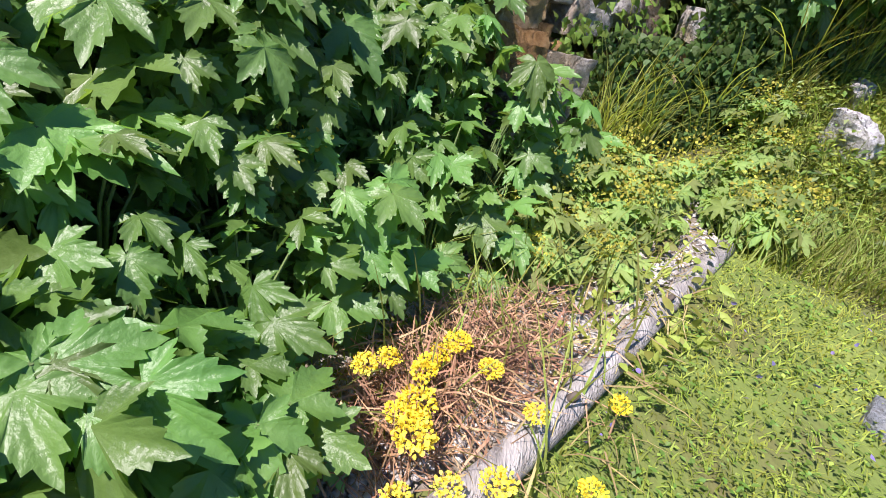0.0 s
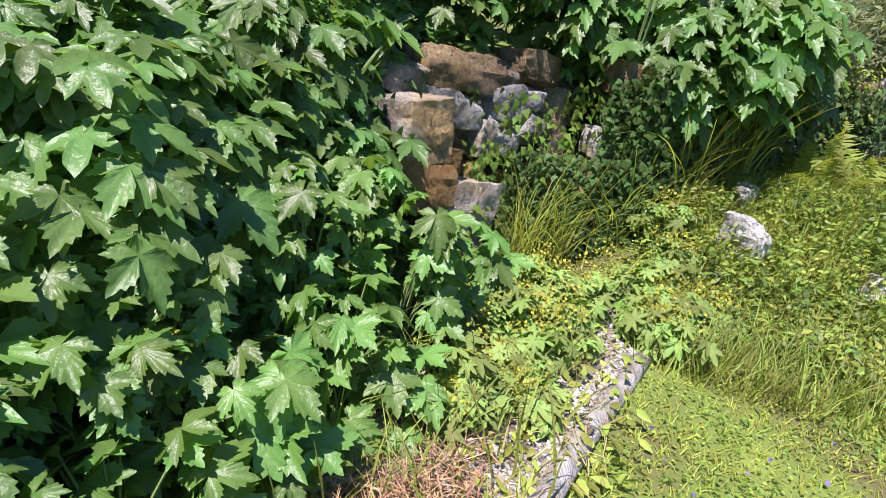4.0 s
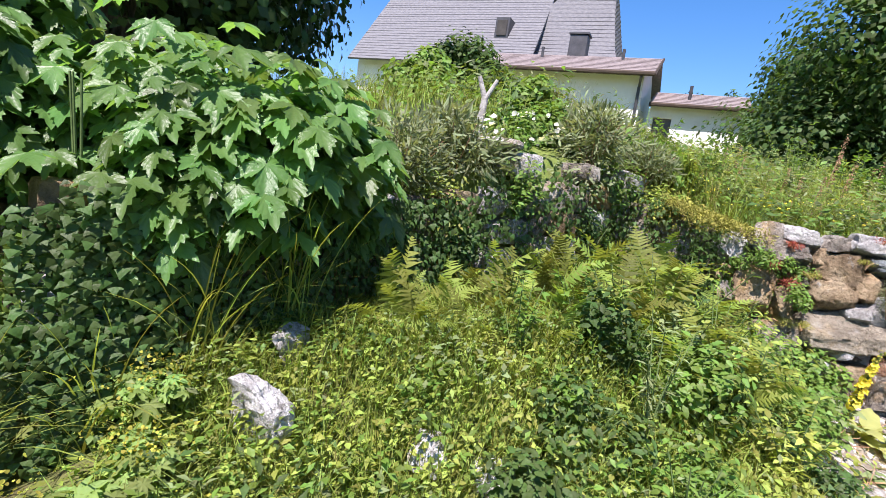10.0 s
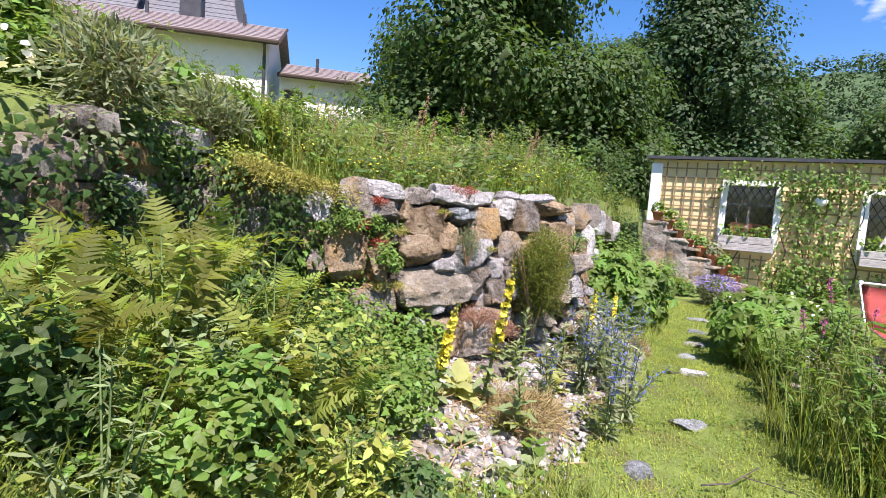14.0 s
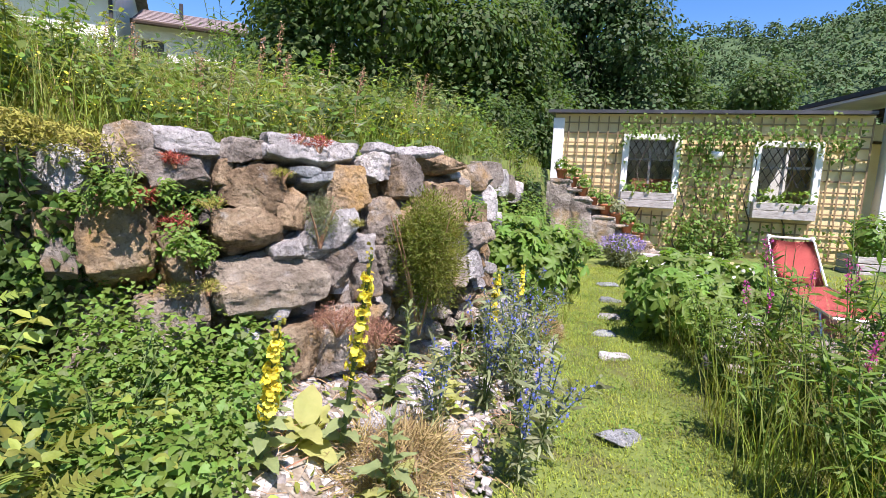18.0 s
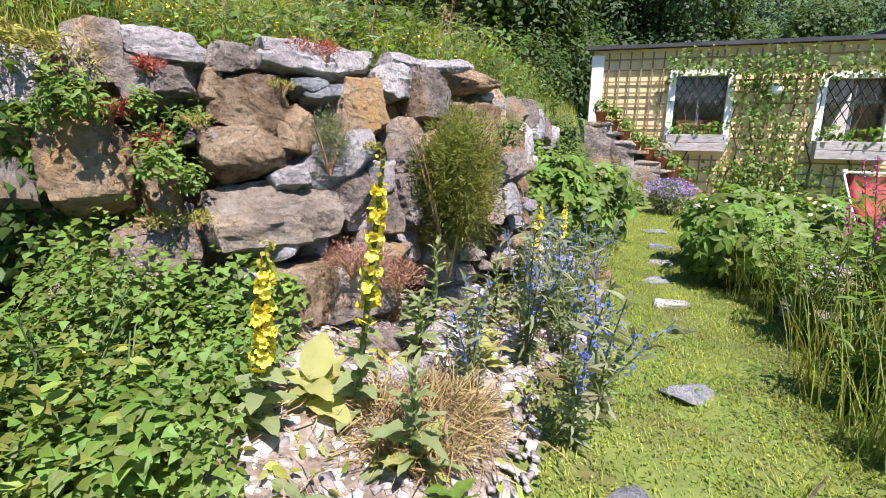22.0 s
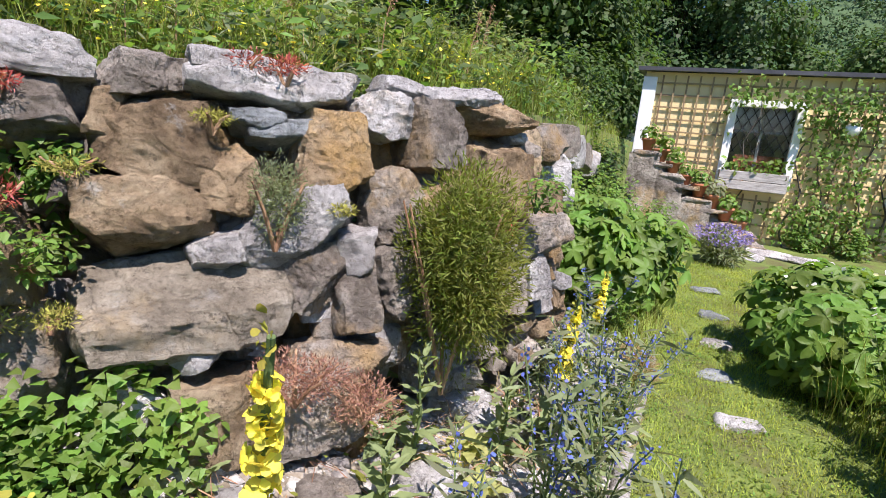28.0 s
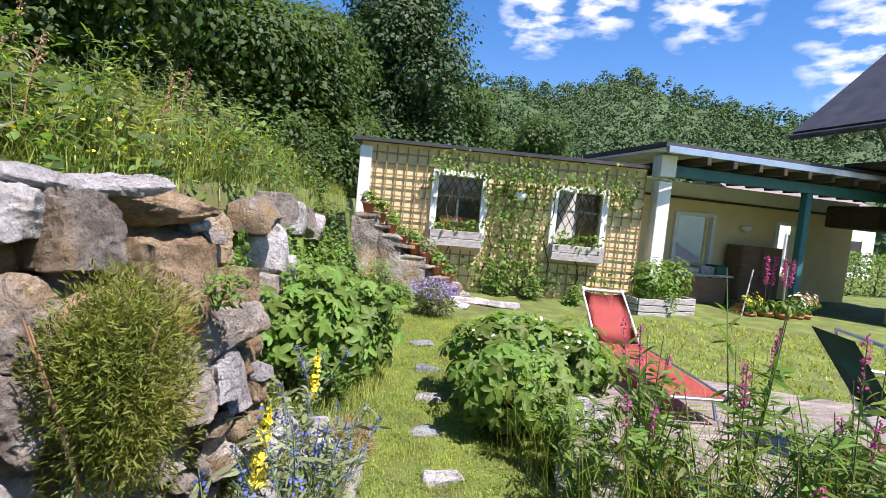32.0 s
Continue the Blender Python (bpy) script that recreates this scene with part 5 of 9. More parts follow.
# ---- trees ----
def tree(x, y, height, crown, material, label, seed, n=26000, trunk=0.2, clumps=26, leaf=0.16, low=0.25, name="tree", z0=None):
    """A tapered trunk with limbs and a crown of leaves gathered in uneven clumps."""
    r = np.random.default_rng(seed)
    z0 = gz(x, y) - 0.1 if z0 is None else z0
    ob = thing(name, label, "tree", (x, y, z0))
    bend = r.normal(0, 0.25, 2)
    tip = (bend[0], bend[1], height * 0.86)
    part("trunk", tube([(0, 0, 0), (bend[0] * 0.2, bend[1] * 0.2, height * 0.3), (bend[0] * 0.6, bend[1] * 0.6, height * 0.6), tip], trunk, trunk * 0.15, 10), M["bark"], ob, "", True)
    P, D = [], []
    for c in range(clumps):
        a, k = r.uniform(0, 2 * math.pi), (c + r.random()) / clumps
        zz = height * (low + (1 - low) * k)
        prof = math.sin(math.pi * min(1, 0.12 + 0.88 * k) ** 0.8) ** 0.7
        rad = crown * prof * r.uniform(0.35, 0.85)
        cx, cy = rad * math.cos(a), rad * math.sin(a)
        if c % 2 == 0:
            s = max(0.15, k * 0.75)
            part("limb", tube([(bend[0] * s, bend[1] * s, height * s * 0.8), (cx * 0.5, cy * 0.5, (height * s * 0.8 + zz) / 2 + 0.1), (cx, cy, zz)], trunk * 0.32 * (1 - 0.6 * k), 0.015, 6), M["bark"], ob)
        m = n // clumps
        size = crown * r.uniform(0.3, 0.52)
        d = r.normal(size=(m, 3))
        d /= np.linalg.norm(d, axis=1, keepdims=True)
        rr = (0.35 + 0.65 * r.random((m, 1)) ** 0.5) * (1 + 0.1 * r.normal(size=(m, 1)))
        P.append(np.array((cx, cy, zz)) + d * rr * size * (1, 1, 0.72))
        D.append(d)
    P, D = np.concatenate(P), np.concatenate(D)
    T = frames_of(D * 0.8 + unit(len(P)) * 0.4 + (0, 0, 0.45), unit(len(P)) + (0, 0, -0.6))
    share("crown", npmesh("crown", *spread(SCRAP, P, T, leaf * rng.uniform(0.6, 1.3, len(P))), material), ob, None, "uneven leafy crown")
    return ob


tree(-9.8, -6.4, 10.5, 5.0, M["tree_dark"], "large dark broadleaf tree with thick trunk", 1, n=60000, trunk=0.75, clumps=70, leaf=0.2, low=0.13)
tree(-8.8, -11.2, 9.0, 4.2, M["tree_dark"], "dark broadleaf tree above the upper terrace", 12, n=30000, trunk=0.4, clumps=46, leaf=0.2, low=0.08)
tree(-6.3, 11.6, 8.2, 4.3, M["tree"], "broad bushy tree behind the grass slope", 2, n=64000, trunk=0.25, clumps=44, leaf=0.18, low=0.02)
tree(-3.0, 13.6, 4.8, 2.4, M["tree"], "bushy tree behind the outbuilding", 3, n=26000, trunk=0.16, clumps=30, leaf=0.15, low=0.02)
tree(-0.9, 25.5, 15.0, 4.3, M["tree_dark"], "tall dark tree behind the outbuilding", 4, n=48000, trunk=0.3, clumps=110, leaf=0.24, low=0.08)
tree(3.3, 30.0, 8.5, 3.6, M["tree"], "green tree behind the outbuilding roof", 5, n=18000, trunk=0.25, clumps=26, leaf=0.24, low=0.1, z0=-0.1)
tree(-4.8, 32.0, 10.5, 4.0, M["tree_dark"], "dark tree at the edge of the woods", 6, n=18000, trunk=0.25, clumps=28, leaf=0.26, low=0.1)
tree(9.4, 34.5, 8.0, 4.0, M["tree"], "green tree behind the terrace roof", 8, n=16000, trunk=0.25, clumps=24, leaf=0.26, low=0.1, z0=-0.1)
tree(-5.5, -2.7, 0.85, 0.55, M["bush"], "light green shrub on the upper terrace", 9, n=5200, trunk=0.05, clumps=16, leaf=0.09, low=0.05, name="shrub")
tree(-8.4, -0.6, 1.7, 1.2, M["tree"], "green shrub before the white house", 10, n=9000, trunk=0.08, clumps=20, leaf=0.11, low=0.05, name="shrub")
tree(-3.9, -2.5, 0.55, 0.34, M["bush"], "rose bush with small white flowers", 11, n=2600, trunk=0.03, clumps=12, leaf=0.07, low=0.1, name="rose_bush")

# ---- wooded hill ----
az = np.linspace(-1.35, 1.75, 90)
RIDGE = [(-1.35, 9), (-0.6, 12), (-0.3, 13.5), (0.0, 13.6), (0.06, 14.0), (0.14, 14.4), (0.2, 14.0), (0.265, 13.3), (0.31, 14.8), (0.38, 15.4), (0.43, 14.9), (0.52, 12.9), (0.66, 11.2), (0.8, 9.6), (1.0, 8), (1.3, 6), (1.75, 5)]
elev = np.interp(az, [a for a, _ in RIDGE], [b for _, b in RIDGE]) + 0.2 * np.sin(az * 37) + 0.15 * np.sin(az * 83 + 1)
rings = np.array([60, 90, 130, 180, 230, 260, 330])
rise = np.array([0.0, 0.03, 0.14, 0.45, 0.8, 1.0, 1.0])
HV = np.array([[r * math.sin(a), r * math.cos(a), -0.6 + 260 * math.tan(radians(e)) * k] for a, e in zip(az, elev) for r, k in zip(rings, rise)])
hi = np.arange(len(HV)).reshape(len(az), len(rings))
HF = np.stack([hi[:-1, :-1], hi[1:, :-1], hi[1:, 1:], hi[:-1, 1:]], -1).reshape(-1, 4)
tagged(new("hill", npmesh("hill", HV, HF, M["woods"], True)), "long green wooded hill behind the garden", "hill", "", "structure")
CP, CD, CS = [], [], []
for i in range(2200):
    a = rng.uniform(-0.75, 1.45)
    k = rng.random() ** 0.8
    r = 62 + k * 200
    e = np.interp(a, az, elev)
    z = -0.6 + 260 * math.tan(radians(e)) * np.interp(r, rings, rise)
    m, size = 52, rng.uniform(2.2, 3.8) * (0.75 + r / 500)
    d = unit(m)
    d[:, 2] = np.abs(d[:, 2]) - 0.25
    CP.append(np.array((r * math.sin(a), r * math.cos(a), z + size * 0.9)) + d * size * (0.75, 0.75, 1.25) * (0.7 + 0.5 * rng.random((m, 1))))
    CD.append(d), CS.append(np.full(m, size * 0.34))
CP, CD, CS = np.concatenate(CP), np.concatenate(CD), np.concatenate(CS)
stuff("distant_woods", spread(SCRAP, CP, frames_of(CD + 0.5 * unit(len(CP)) + (0, 0, 0.4), unit(len(CP))), CS * rng.uniform(0.7, 1.2, len(CS))), M["woods"], "dense green woods covering the hill", "woods")

# ---- deck, lounger, chair ----
deck = thing("wooden_deck", "low weathered plank deck beside the path", "deck", (2.9, 1.2, 0), -18, kind="structure")
for i in range(17):
    part("plank", box(0, -1.25 + i * 0.148, 0.1, 3.1 + 0.04 * math.sin(i * 2.3), 0.138, 0.03, 0.004), M["plank"], deck)
for x in (-1.3, 0, 1.3):
    part("joist", box(x, -0.06, 0.045, 0.08, 2.5, 0.08), M["darkwood"], deck)


def lounger():
    ob = thing("sun_lounger", "red fabric sun lounger with raised backrest and pale tube frame", "sun lounger", (2.21, 2.1, 0.1), 1)
    W2, h = 0.22, 0.23
    # local y runs from the foot (-) to the head (+)
    def sheet(pts, sag):
        bm = bmesh.new()
        rows = []
        for y, z in pts:
            rows.append([bm.verts.new((x * (W2 - 0.015), y, z - sag * (1 - x * x))) for x in (-1, -0.6, -0.2, 0.2, 0.6, 1)])
        for a, b in zip(rows, rows[1:]):
            for k in range(5):
                bm.faces.new((a[k], a[k + 1], b[k + 1], b[k]))
        bmesh.ops.solidify(bm, geom=bm.faces[:], thickness=0.008)
        return bm
    part("seat", sheet([(-0.72, h), (-0.3, h - 0.01), (0.2, h - 0.015), (0.74, h)], 0.02), M["red"], ob, "faded red fabric seat", True)
    part("backrest", sheet([(0.75, h), (0.92, h + 0.12), (1.1, h + 0.27), (1.28, h + 0.4)], 0.02), M["red"], ob, "faded red fabric backrest", True)
    for s in (-1, 1):
        part("side_rail", tube([(s * W2, -0.76, h), (s * W2, 0.75, h)], 0.01, sides=8), M["chrome"], ob)
        part("back_rail", tube([(s * W2, 0.74, h), (s * W2, 1.26, h + 0.39), (s * (W2 - 0.02), 1.3, h + 0.42)], 0.009, sides=8), M["whitewood"], ob)
        part("front_leg", tube([(s * W2, -0.5, h), (s * W2, -0.62, 0.0)], 0.013, sides=8), M["chrome"], ob)
        part("rear_leg", tube([(s * W2, 0.65, h), (s * W2, 0.8, 0.0)], 0.013, sides=8), M["chrome"], ob)
        part("brace", tube([(s * W2, 1.05, h + 0.24), (s * W2, 0.82, 0.02)], 0.01, sides=8), M["chrome"], ob)
        part("end_cap", lathe([(0.022, -0.02), (0.028, 0), (0.02, 0.025)]), M["whitewood"], ob).location = (s * (W2 - 0.01), 1.3, h + 0.42)
    part("head_rail", tube([(-W2, 1.3, h + 0.42), (W2, 1.3, h + 0.42)], 0.013, sides=8), M["whitewood"], ob)
    part("foot_rail", tube([(-W2, -0.76, h), (W2, -0.76, h)], 0.013, sides=8), M["chrome"], ob)
    return ob


lounger()
chair = thing("garden_chair", "folding garden chair with chrome tube frame and dark green webbing", "chair", (3.1, 0.9, 0.115), 78)
chair.scale = (0.86, 0.86, 0.8)
for s in (-1, 1):
    part("rear_leg", tube([(s * 0.26, -0.2, 0.0), (s * 0.26, 0.12, 0.42), (s * 0.26, 0.3, 0.95)], 0.014, sides=8), M["chrome"], chair)
    part("front_leg", tube([(s * 0.26, 0.3, 0.0), (s * 0.26, -0.02, 0.42), (s * 0.26, -0.28, 0.62)], 0.014, sides=8), M["chrome"], chair)
    part("armrest", tube([(s * 0.27, -0.3, 0.63), (s * 0.27, -0.1, 0.65), (s * 0.27, 0.2, 0.66)], 0.017, sides=8), M["chrome"], chair)
    part("arm_strut", tube([(s * 0.27, 0.2, 0.66), (s * 0.26, 0.26, 0.8)], 0.012, sides=6), M["chrome"], chair)
bm = bmesh.new()
rows = [[bm.verts.new((x * 0.25, y, 0.43 - 0.03 * (1 - x * x))) for x in (-1, -0.4, 0.4, 1)] for y in (-0.22, -0.05, 0.12)]
for a, b in zip(rows, rows[1:]):
    for k in range(3):
        bm.faces.new((a[k], a[k + 1], b[k + 1], b[k]))
bmesh.ops.solidify(bm, geom=bm.faces[:], thickness=0.012)
part("seat", bm, M["green_fabric"], chair, "dark green webbing seat", True)
bm = bmesh.new()
rows = [[bm.verts.new((x * 0.25, 0.14 + 0.33 * k, 0.46 + 0.5 * k)) for x in (-1, -0.4, 0.4, 1)] for k in (0, 0.5, 1)]
for a, b in zip(rows, rows[1:]):
    for k in range(3):
        bm.faces.new((a[k], a[k + 1], b[k + 1], b[k]))
bmesh.ops.solidify(bm, geom=bm.faces[:], thickness=0.012)
part("backrest", bm, M["green_fabric"], chair, "dark green webbing backrest", True)
part("top_rail", tube([(-0.26, 0.3, 0.95), (0.26, 0.3, 0.95)], 0.014, sides=8), M["chrome"], chair)
part("front_rail", tube([(-0.26, -0.22, 0.43), (0.26, -0.22, 0.43)], 0.012, sides=8), M["chrome"], chair)
ystick = thing("forked_post", "weathered forked wooden post standing among shrubs", "post", (-3.36, -3.3, gz(-3.36, -3.3) - 0.05))
part("trunk", tube([(0, 0, 0), (0.02, 0.02, 0.42)], 0.032, 0.026, 8), M["greywood"], ystick)
part("branch", tube([(0.02, 0.02, 0.4), (0.0, -0.04, 0.56)], 0.022, 0.016, 8), M["greywood"], ystick)
part("branch", tube([(0.02, 0.02, 0.4), (0.06, 0.08, 0.55)], 0.02, 0.015, 8), M["greywood"], ystick)

# ---- large-leaved plants ----
LEAVES = [npmesh("leaf", *palmate(5, 2, dr, fo), M["bigleaf"]) for dr, fo in ((0.3, 0.1), (0.55, 0.16), (0.15, 0.2), (0.75, 0.08))]
PAL = palmate(5, 2, 0.28, 0.14, True)
PALD = palmate(5, 2, 0.4, 0.14)
PAL7 = palmate(7, 2, 0.35, 0.12, True)


def big_plant(x, y, h, r, n, size, seed, z0=None, lean=(0, 0)):
    rr = np.random.default_rng(seed)
    z0 = gz(x, y) - 0.01 if z0 is None else z0
    ob = thing("large_leaf_plant", "tall garden plant with large lobed dark green leaves", "plant", (x, y, z0), 0, "large-leaved plants")
    for i in range(n):
        a = rr.uniform(0, 2 * math.pi)
        k = rr.random() ** 0.7
        rad = r * (0.25 + 0.75 * rr.random() ** 0.5) * (1.05 - 0.5 * k)
        p = Vector((rad * math.cos(a) + lean[0] * k, rad * math.sin(a) + lean[1] * k, h * (0.12 + 0.88 * k)))
        out = Vector((math.cos(a), math.sin(a), 0))
        nrm = (out * rr.uniform(0.0, 0.5) + Vector((0.25, -0.2, 0.95)) + Vector(rr.normal(0, 0.22, 3))).normalized()
        tip = (out + Vector((0, 0, -0.55)) + Vector(rr.normal(0, 0.4, 3)))
        yv = (tip - tip.dot(nrm) * nrm).normalized()
        xv = yv.cross(nrm)
        s = size * rr.uniform(0.6, 1.15)
        m = Matrix((xv, yv, nrm)).transposed().to_4x4()
        share("leaf", LEAVES[i % 4], ob, Matrix.Translation(p) @ m @ Matrix.Diagonal((s, s, s, 1)))
        if i % 2 == 0:
            part("stalk", tube([(p.x * 0.12, p.y * 0.12, 0), (p.x * 0.55, p.y * 0.55, p.z * 0.7), p], 0.006, 0.003, 5), M["stem"], ob)
    return ob


BED = [(2.45, -6.35, 0.5, 0.3, 16), (2.1, -6.15, 0.42, 0.26, 18), (1.75, -6.2, 0.46, 0.28, 18), (2.2, -6.75, 0.7, 0.34, 22), (1.4, -6.15, 0.5, 0.28, 20), (1.0, -6.1, 0.55, 0.28, 22),
       (0.65, -6.1, 0.8, 0.3, 26), (0.3, -5.95, 0.55, 0.26, 18), (1.8, -6.6, 0.6, 0.32, 20), (2.75, -6.9, 0.8, 0.4, 20), (0.85, -6.45, 0.95, 0.3, 24), (0.1, -5.85, 0.35, 0.22, 14),
       (1.25, -6.5, 0.75, 0.3, 22), (2.0, -6.0, 0.3, 0.22, 12), (0.95, -5.88, 0.3, 0.2, 12), (0.55, -6.45, 0.85, 0.26, 18), (1.55, -6.45, 0.62, 0.26, 18), (2.5, -6.6, 0.6, 0.3, 16)]
for i, (x, y, h, r, n) in enumerate(BED):
    big_plant(x, y, h, r, int(n * 1.9), 0.125, 50 + i)


def leaf_mass(name, label, spots, n, size, template, material, zspan, category="plant", base=None, loose=False):
    """A drift of tall leafy plants: stalks, and leaves facing outward and up."""
    for i, (x, y, r, h) in enumerate(spots):
        z0 = gz(x, y) - 0.02 if base is None else base
        ob = thing(name, label, category, (x, y, z0), 0, name.replace("_", " ") + "s")
        P, d = clump_points(n, (0, 0, h * 0.58), (r * 1.12, r * 1.12, h * 0.56), 18)
        P[:, 2] = np.maximum(P[:, 2], zspan)
        T = frames_of(d * 0.35 + unit(n) * 0.3 + (0.2, -0.1, 0.95), d * (1, 1, 0.2) + unit(n) * 0.5 + (0, 0, -0.35))
        if loose:
            T = frames_of(d * 0.7 + unit(n) * 0.5 + (0.15, -0.25, 0.5), unit(n) + (0, 0, -0.5))
        share("foliage", npmesh("foliage", *spread(template, P, T, size * rng.uniform(0.55, 1.15, n)), material), ob, None, "large lobed leaves")
        for k in range(5):
            a = rng.uniform(0, 6.28)
            part("stalk", tube([(0.1 * r * math.cos(a), 0.1 * r * math.sin(a), 0), (0.6 * r * math.cos(a), 0.6 * r * math.sin(a), h * 0.85)], 0.01, 0.005, 5), M["stem"], ob)


leaf_mass("tall_leafy_plant", "tall plant with large lobed leaves on the upper terrace",
          [(-0.3, -7.5, 0.5, 0.9), (-1.3, -6.9, 0.55, 1.0), (-1.4, -6.2, 0.5, 1.0), (-1.75, -5.6, 0.55, 1.0), (-2.0, -5.1, 0.55, 0.95), (-1.3, -7.6, 0.6, 1.1), (-2.3, -6.4, 0.6, 1.2), (-2.6, -5.6, 0.5, 1.0)], 300, 0.15, PALD, M["bigleaf_mass"], 0.05)
leaf_mass("tall_leafy_plant", "tall plant with large lobed leaves on the upper terrace",
          [(1.1, -7.75, 0.5, 0.5), (0.5, -7.5, 0.5, 0.6), (2.8, -7.9, 0.5, 0.5), (3.5, -8.1, 0.5, 0.55), (2.3, -8.4, 0.5, 0.6), (1.5, -8.5, 0.5, 0.65), (0.6, -8.3, 0.5, 0.7), (-0.4, -8.2, 0.5, 0.8), (4.3, -8.4, 0.5, 0.6), (3.2, -8.9, 0.5, 0.7), (1.9, -9.3, 0.6, 0.9), (0.8, -9.4, 0.6, 1.0), (3.0, -9.8, 0.6, 1.0)], 260, 0.15, PAL, M["bigleaf_mass"], 0.05)
leaf_mass("hanging_leafy_plant", "large-leaved plant hanging far down over the shaded wall",
          [(-1.3, -5.28, 0.3, 0.95), (-1.42, -4.98, 0.36, 1.05), (-1.75, -4.66, 0.36, 1.0), (-1.3, -5.7, 0.4, 1.1), (-2.05, -4.62, 0.34, 0.9)], 210, 0.16, PALD, M["bigleaf_mass"], 0.0, base=0.92)
leaf_mass("bank_leafy_plant", "large-leaved plant covering the steep bank behind the bed",
          [(1.95, -7.0, 0.36, 0.5), (2.4, -7.15, 0.42, 0.5), (2.9, -7.25, 0.45, 0.55), (3.5, -7.4, 0.5, 0.6), (0.95, -6.98, 0.3, 0.5), (0.62, -6.95, 0.3, 0.6), (1.3, -7.25, 0.38, 0.5), (4.1, -7.5, 0.5, 0.6), (1.7, -7.35, 0.4, 0.5), (2.2, -7.6, 0.45, 0.5)],
          270, 0.14, PALD, M["bigleaf_mass"], 0.05)
leaf_mass("leafy_bush", "rounded bush with bright green lobed leaves beside the path", [(-0.8, 2.2, 0.45, 0.85), (-0.3, 2.45, 0.45, 0.8), (-0.75, 2.9, 0.45, 0.85), (1.05, 1.35, 0.45, 0.66), (0.95, 1.95, 0.5, 0.72), (1.5, 2.05, 0.45, 0.66), (1.2, 2.6, 0.42, 0.6)],
          470, 0.105, PAL, M["bush"], 0.04, "bush", None, True)

n = 7600
P = np.column_stack([rng.uniform(-1.2, 6.0, n), rng.uniform(-10.5, -6.6, n)])
P = P[behind(P[:, 0], P[:, 1]) > -0.12 - 0.7 * (P[:, 0] > 0.5)]
n = len(P)
P = np.column_stack([P, ground_z(P[:, 0], P[:, 1]) + 0.04 + 0.28 * rng.random(n)])
stuff("bank_foliage", spread(PAL, P, frames_of(unit(n) * 0.5 + (0.25, -0.25, 0.9), unit(n) * (1, 1, 0.3) + (0, 0.3, -0.4)), rng.uniform(0.06, 0.14, n)), M["bigleaf_mass"], "dense lobed leaves covering the upper bank", "foliage")

# ---- ivy on the shaded walls ----
def on_line(n, pts, z0, z1, off):
    seg = np.diff(np.array(pts), axis=0)
    ln = np.hypot(*seg.T)
    i = rng.choice(len(seg), n, p=ln / ln.sum())
    k = rng.random(n)[:, None]
    nrm = np.stack([seg[i, 1], -seg[i, 0]], 1) / ln[i][:, None]
    xy = np.array(pts)[i] + seg[i] * k + nrm * (off * rng.random(n)[:, None] + 0.08)
    return np.column_stack([xy, rng.uniform(z0, z1, n)]), np.column_stack([nrm, np.full(n, 0.35)])


P1, N1 = on_line(6800, [(-1.0, -5.6), (-1.6, -4.95), (-2.38, -4.2), (-2.6, -3.6)], 0.25, 1.4, 0.12)
P2, N2_ = on_line(2600, [(-2.6, -3.6), (-2.85, -3.0), (-2.98, -2.15), (-2.2, -1.8), (-1.85, -1.45)], 0.25, 1.55, 0.1)
P4, N4 = on_line(1500, [(-0.82, -6.2), (-0.97, -5.62), (-1.1, -5.4)], 0.1, 0.78, 0.1)
P5, N5 = on_line(1500, [(-1.0, -5.75), (-1.28, -5.35)], 0.35, 1.3, 0.12)
P3, N3 = on_line(120, [(1.2, -6.8), (0.2, -6.6), (-0.75, -6.6), (-0.85, -6.0)], 0.1, 1.2, 0.1)
for P, nn, lab in ((P1, N1, "dark green ivy covering the shaded wall"), (P2, N2_, "trailing ivy on the recessed wall"), (P3, N3, "ivy strands between the big stones"), (P5, N5, "ivy creeping over the coursed wall"), (P4, N4, "ivy on the foot of the coursed wall")):
    n = len(P)
    stuff("ivy", spread(IVY, P, frames_of(nn + 0.45 * unit(n), np.array((0, 0, -1.0)) + 0.6 * unit(n)), rng.uniform(0.028, 0.06, n)), M["ivy"], lab, "ivy")

# ---- ferns ----
def frond(length, seed):
    r = np.random.default_rng(seed)
    V, F = [], []
    n = 26
    bow, side = r.uniform(0.5, 0.85), r.normal(0, 0.09)
    pts = []
    for k in range(n + 1):
        s = k / n
        pts.append(np.array((0.03 * math.sin(s * 3 + seed) + side * s * s, length * (s * 0.92 - 0.12 * s * s), length * (0.75 * s - bow * s * s))))
    for k in range(1, n):
        s = k / n
        w = length * 0.15 * math.sin(math.pi * min(1, s * 0.86 + 0.14)) ** 0.8
        for sd in (-1, 1):
            if r.random() < 0.06:
                continue
            b, o = pts[k], len(V)
            tip = b + np.array((sd * w * r.uniform(0.8, 1.1), w * (0.34 + 0.14 * r.normal()), (-0.18 + 0.16 * r.normal()) * w))
            half = (pts[k + 1] - pts[k]) * 0.42
            mid = (b + tip) * 0.5 + np.array((0, 0, 0.03 * w))
            V += [b - half, b + half, mid + half * 0.8, tip, mid - half * 0.8]
            F += [(o, o + 1, o + 2), (o, o + 2, o + 4), (o + 4, o + 2, o + 3)]
    for k in range(n):
        o = len(V)
        V += [pts[k] + (0.004, 0, 0), pts[k] - (0.004, 0, 0), pts[k + 1]]
        F.append((o, o + 1, o + 2))
    return npmesh("frond", V, F, M["fern"])


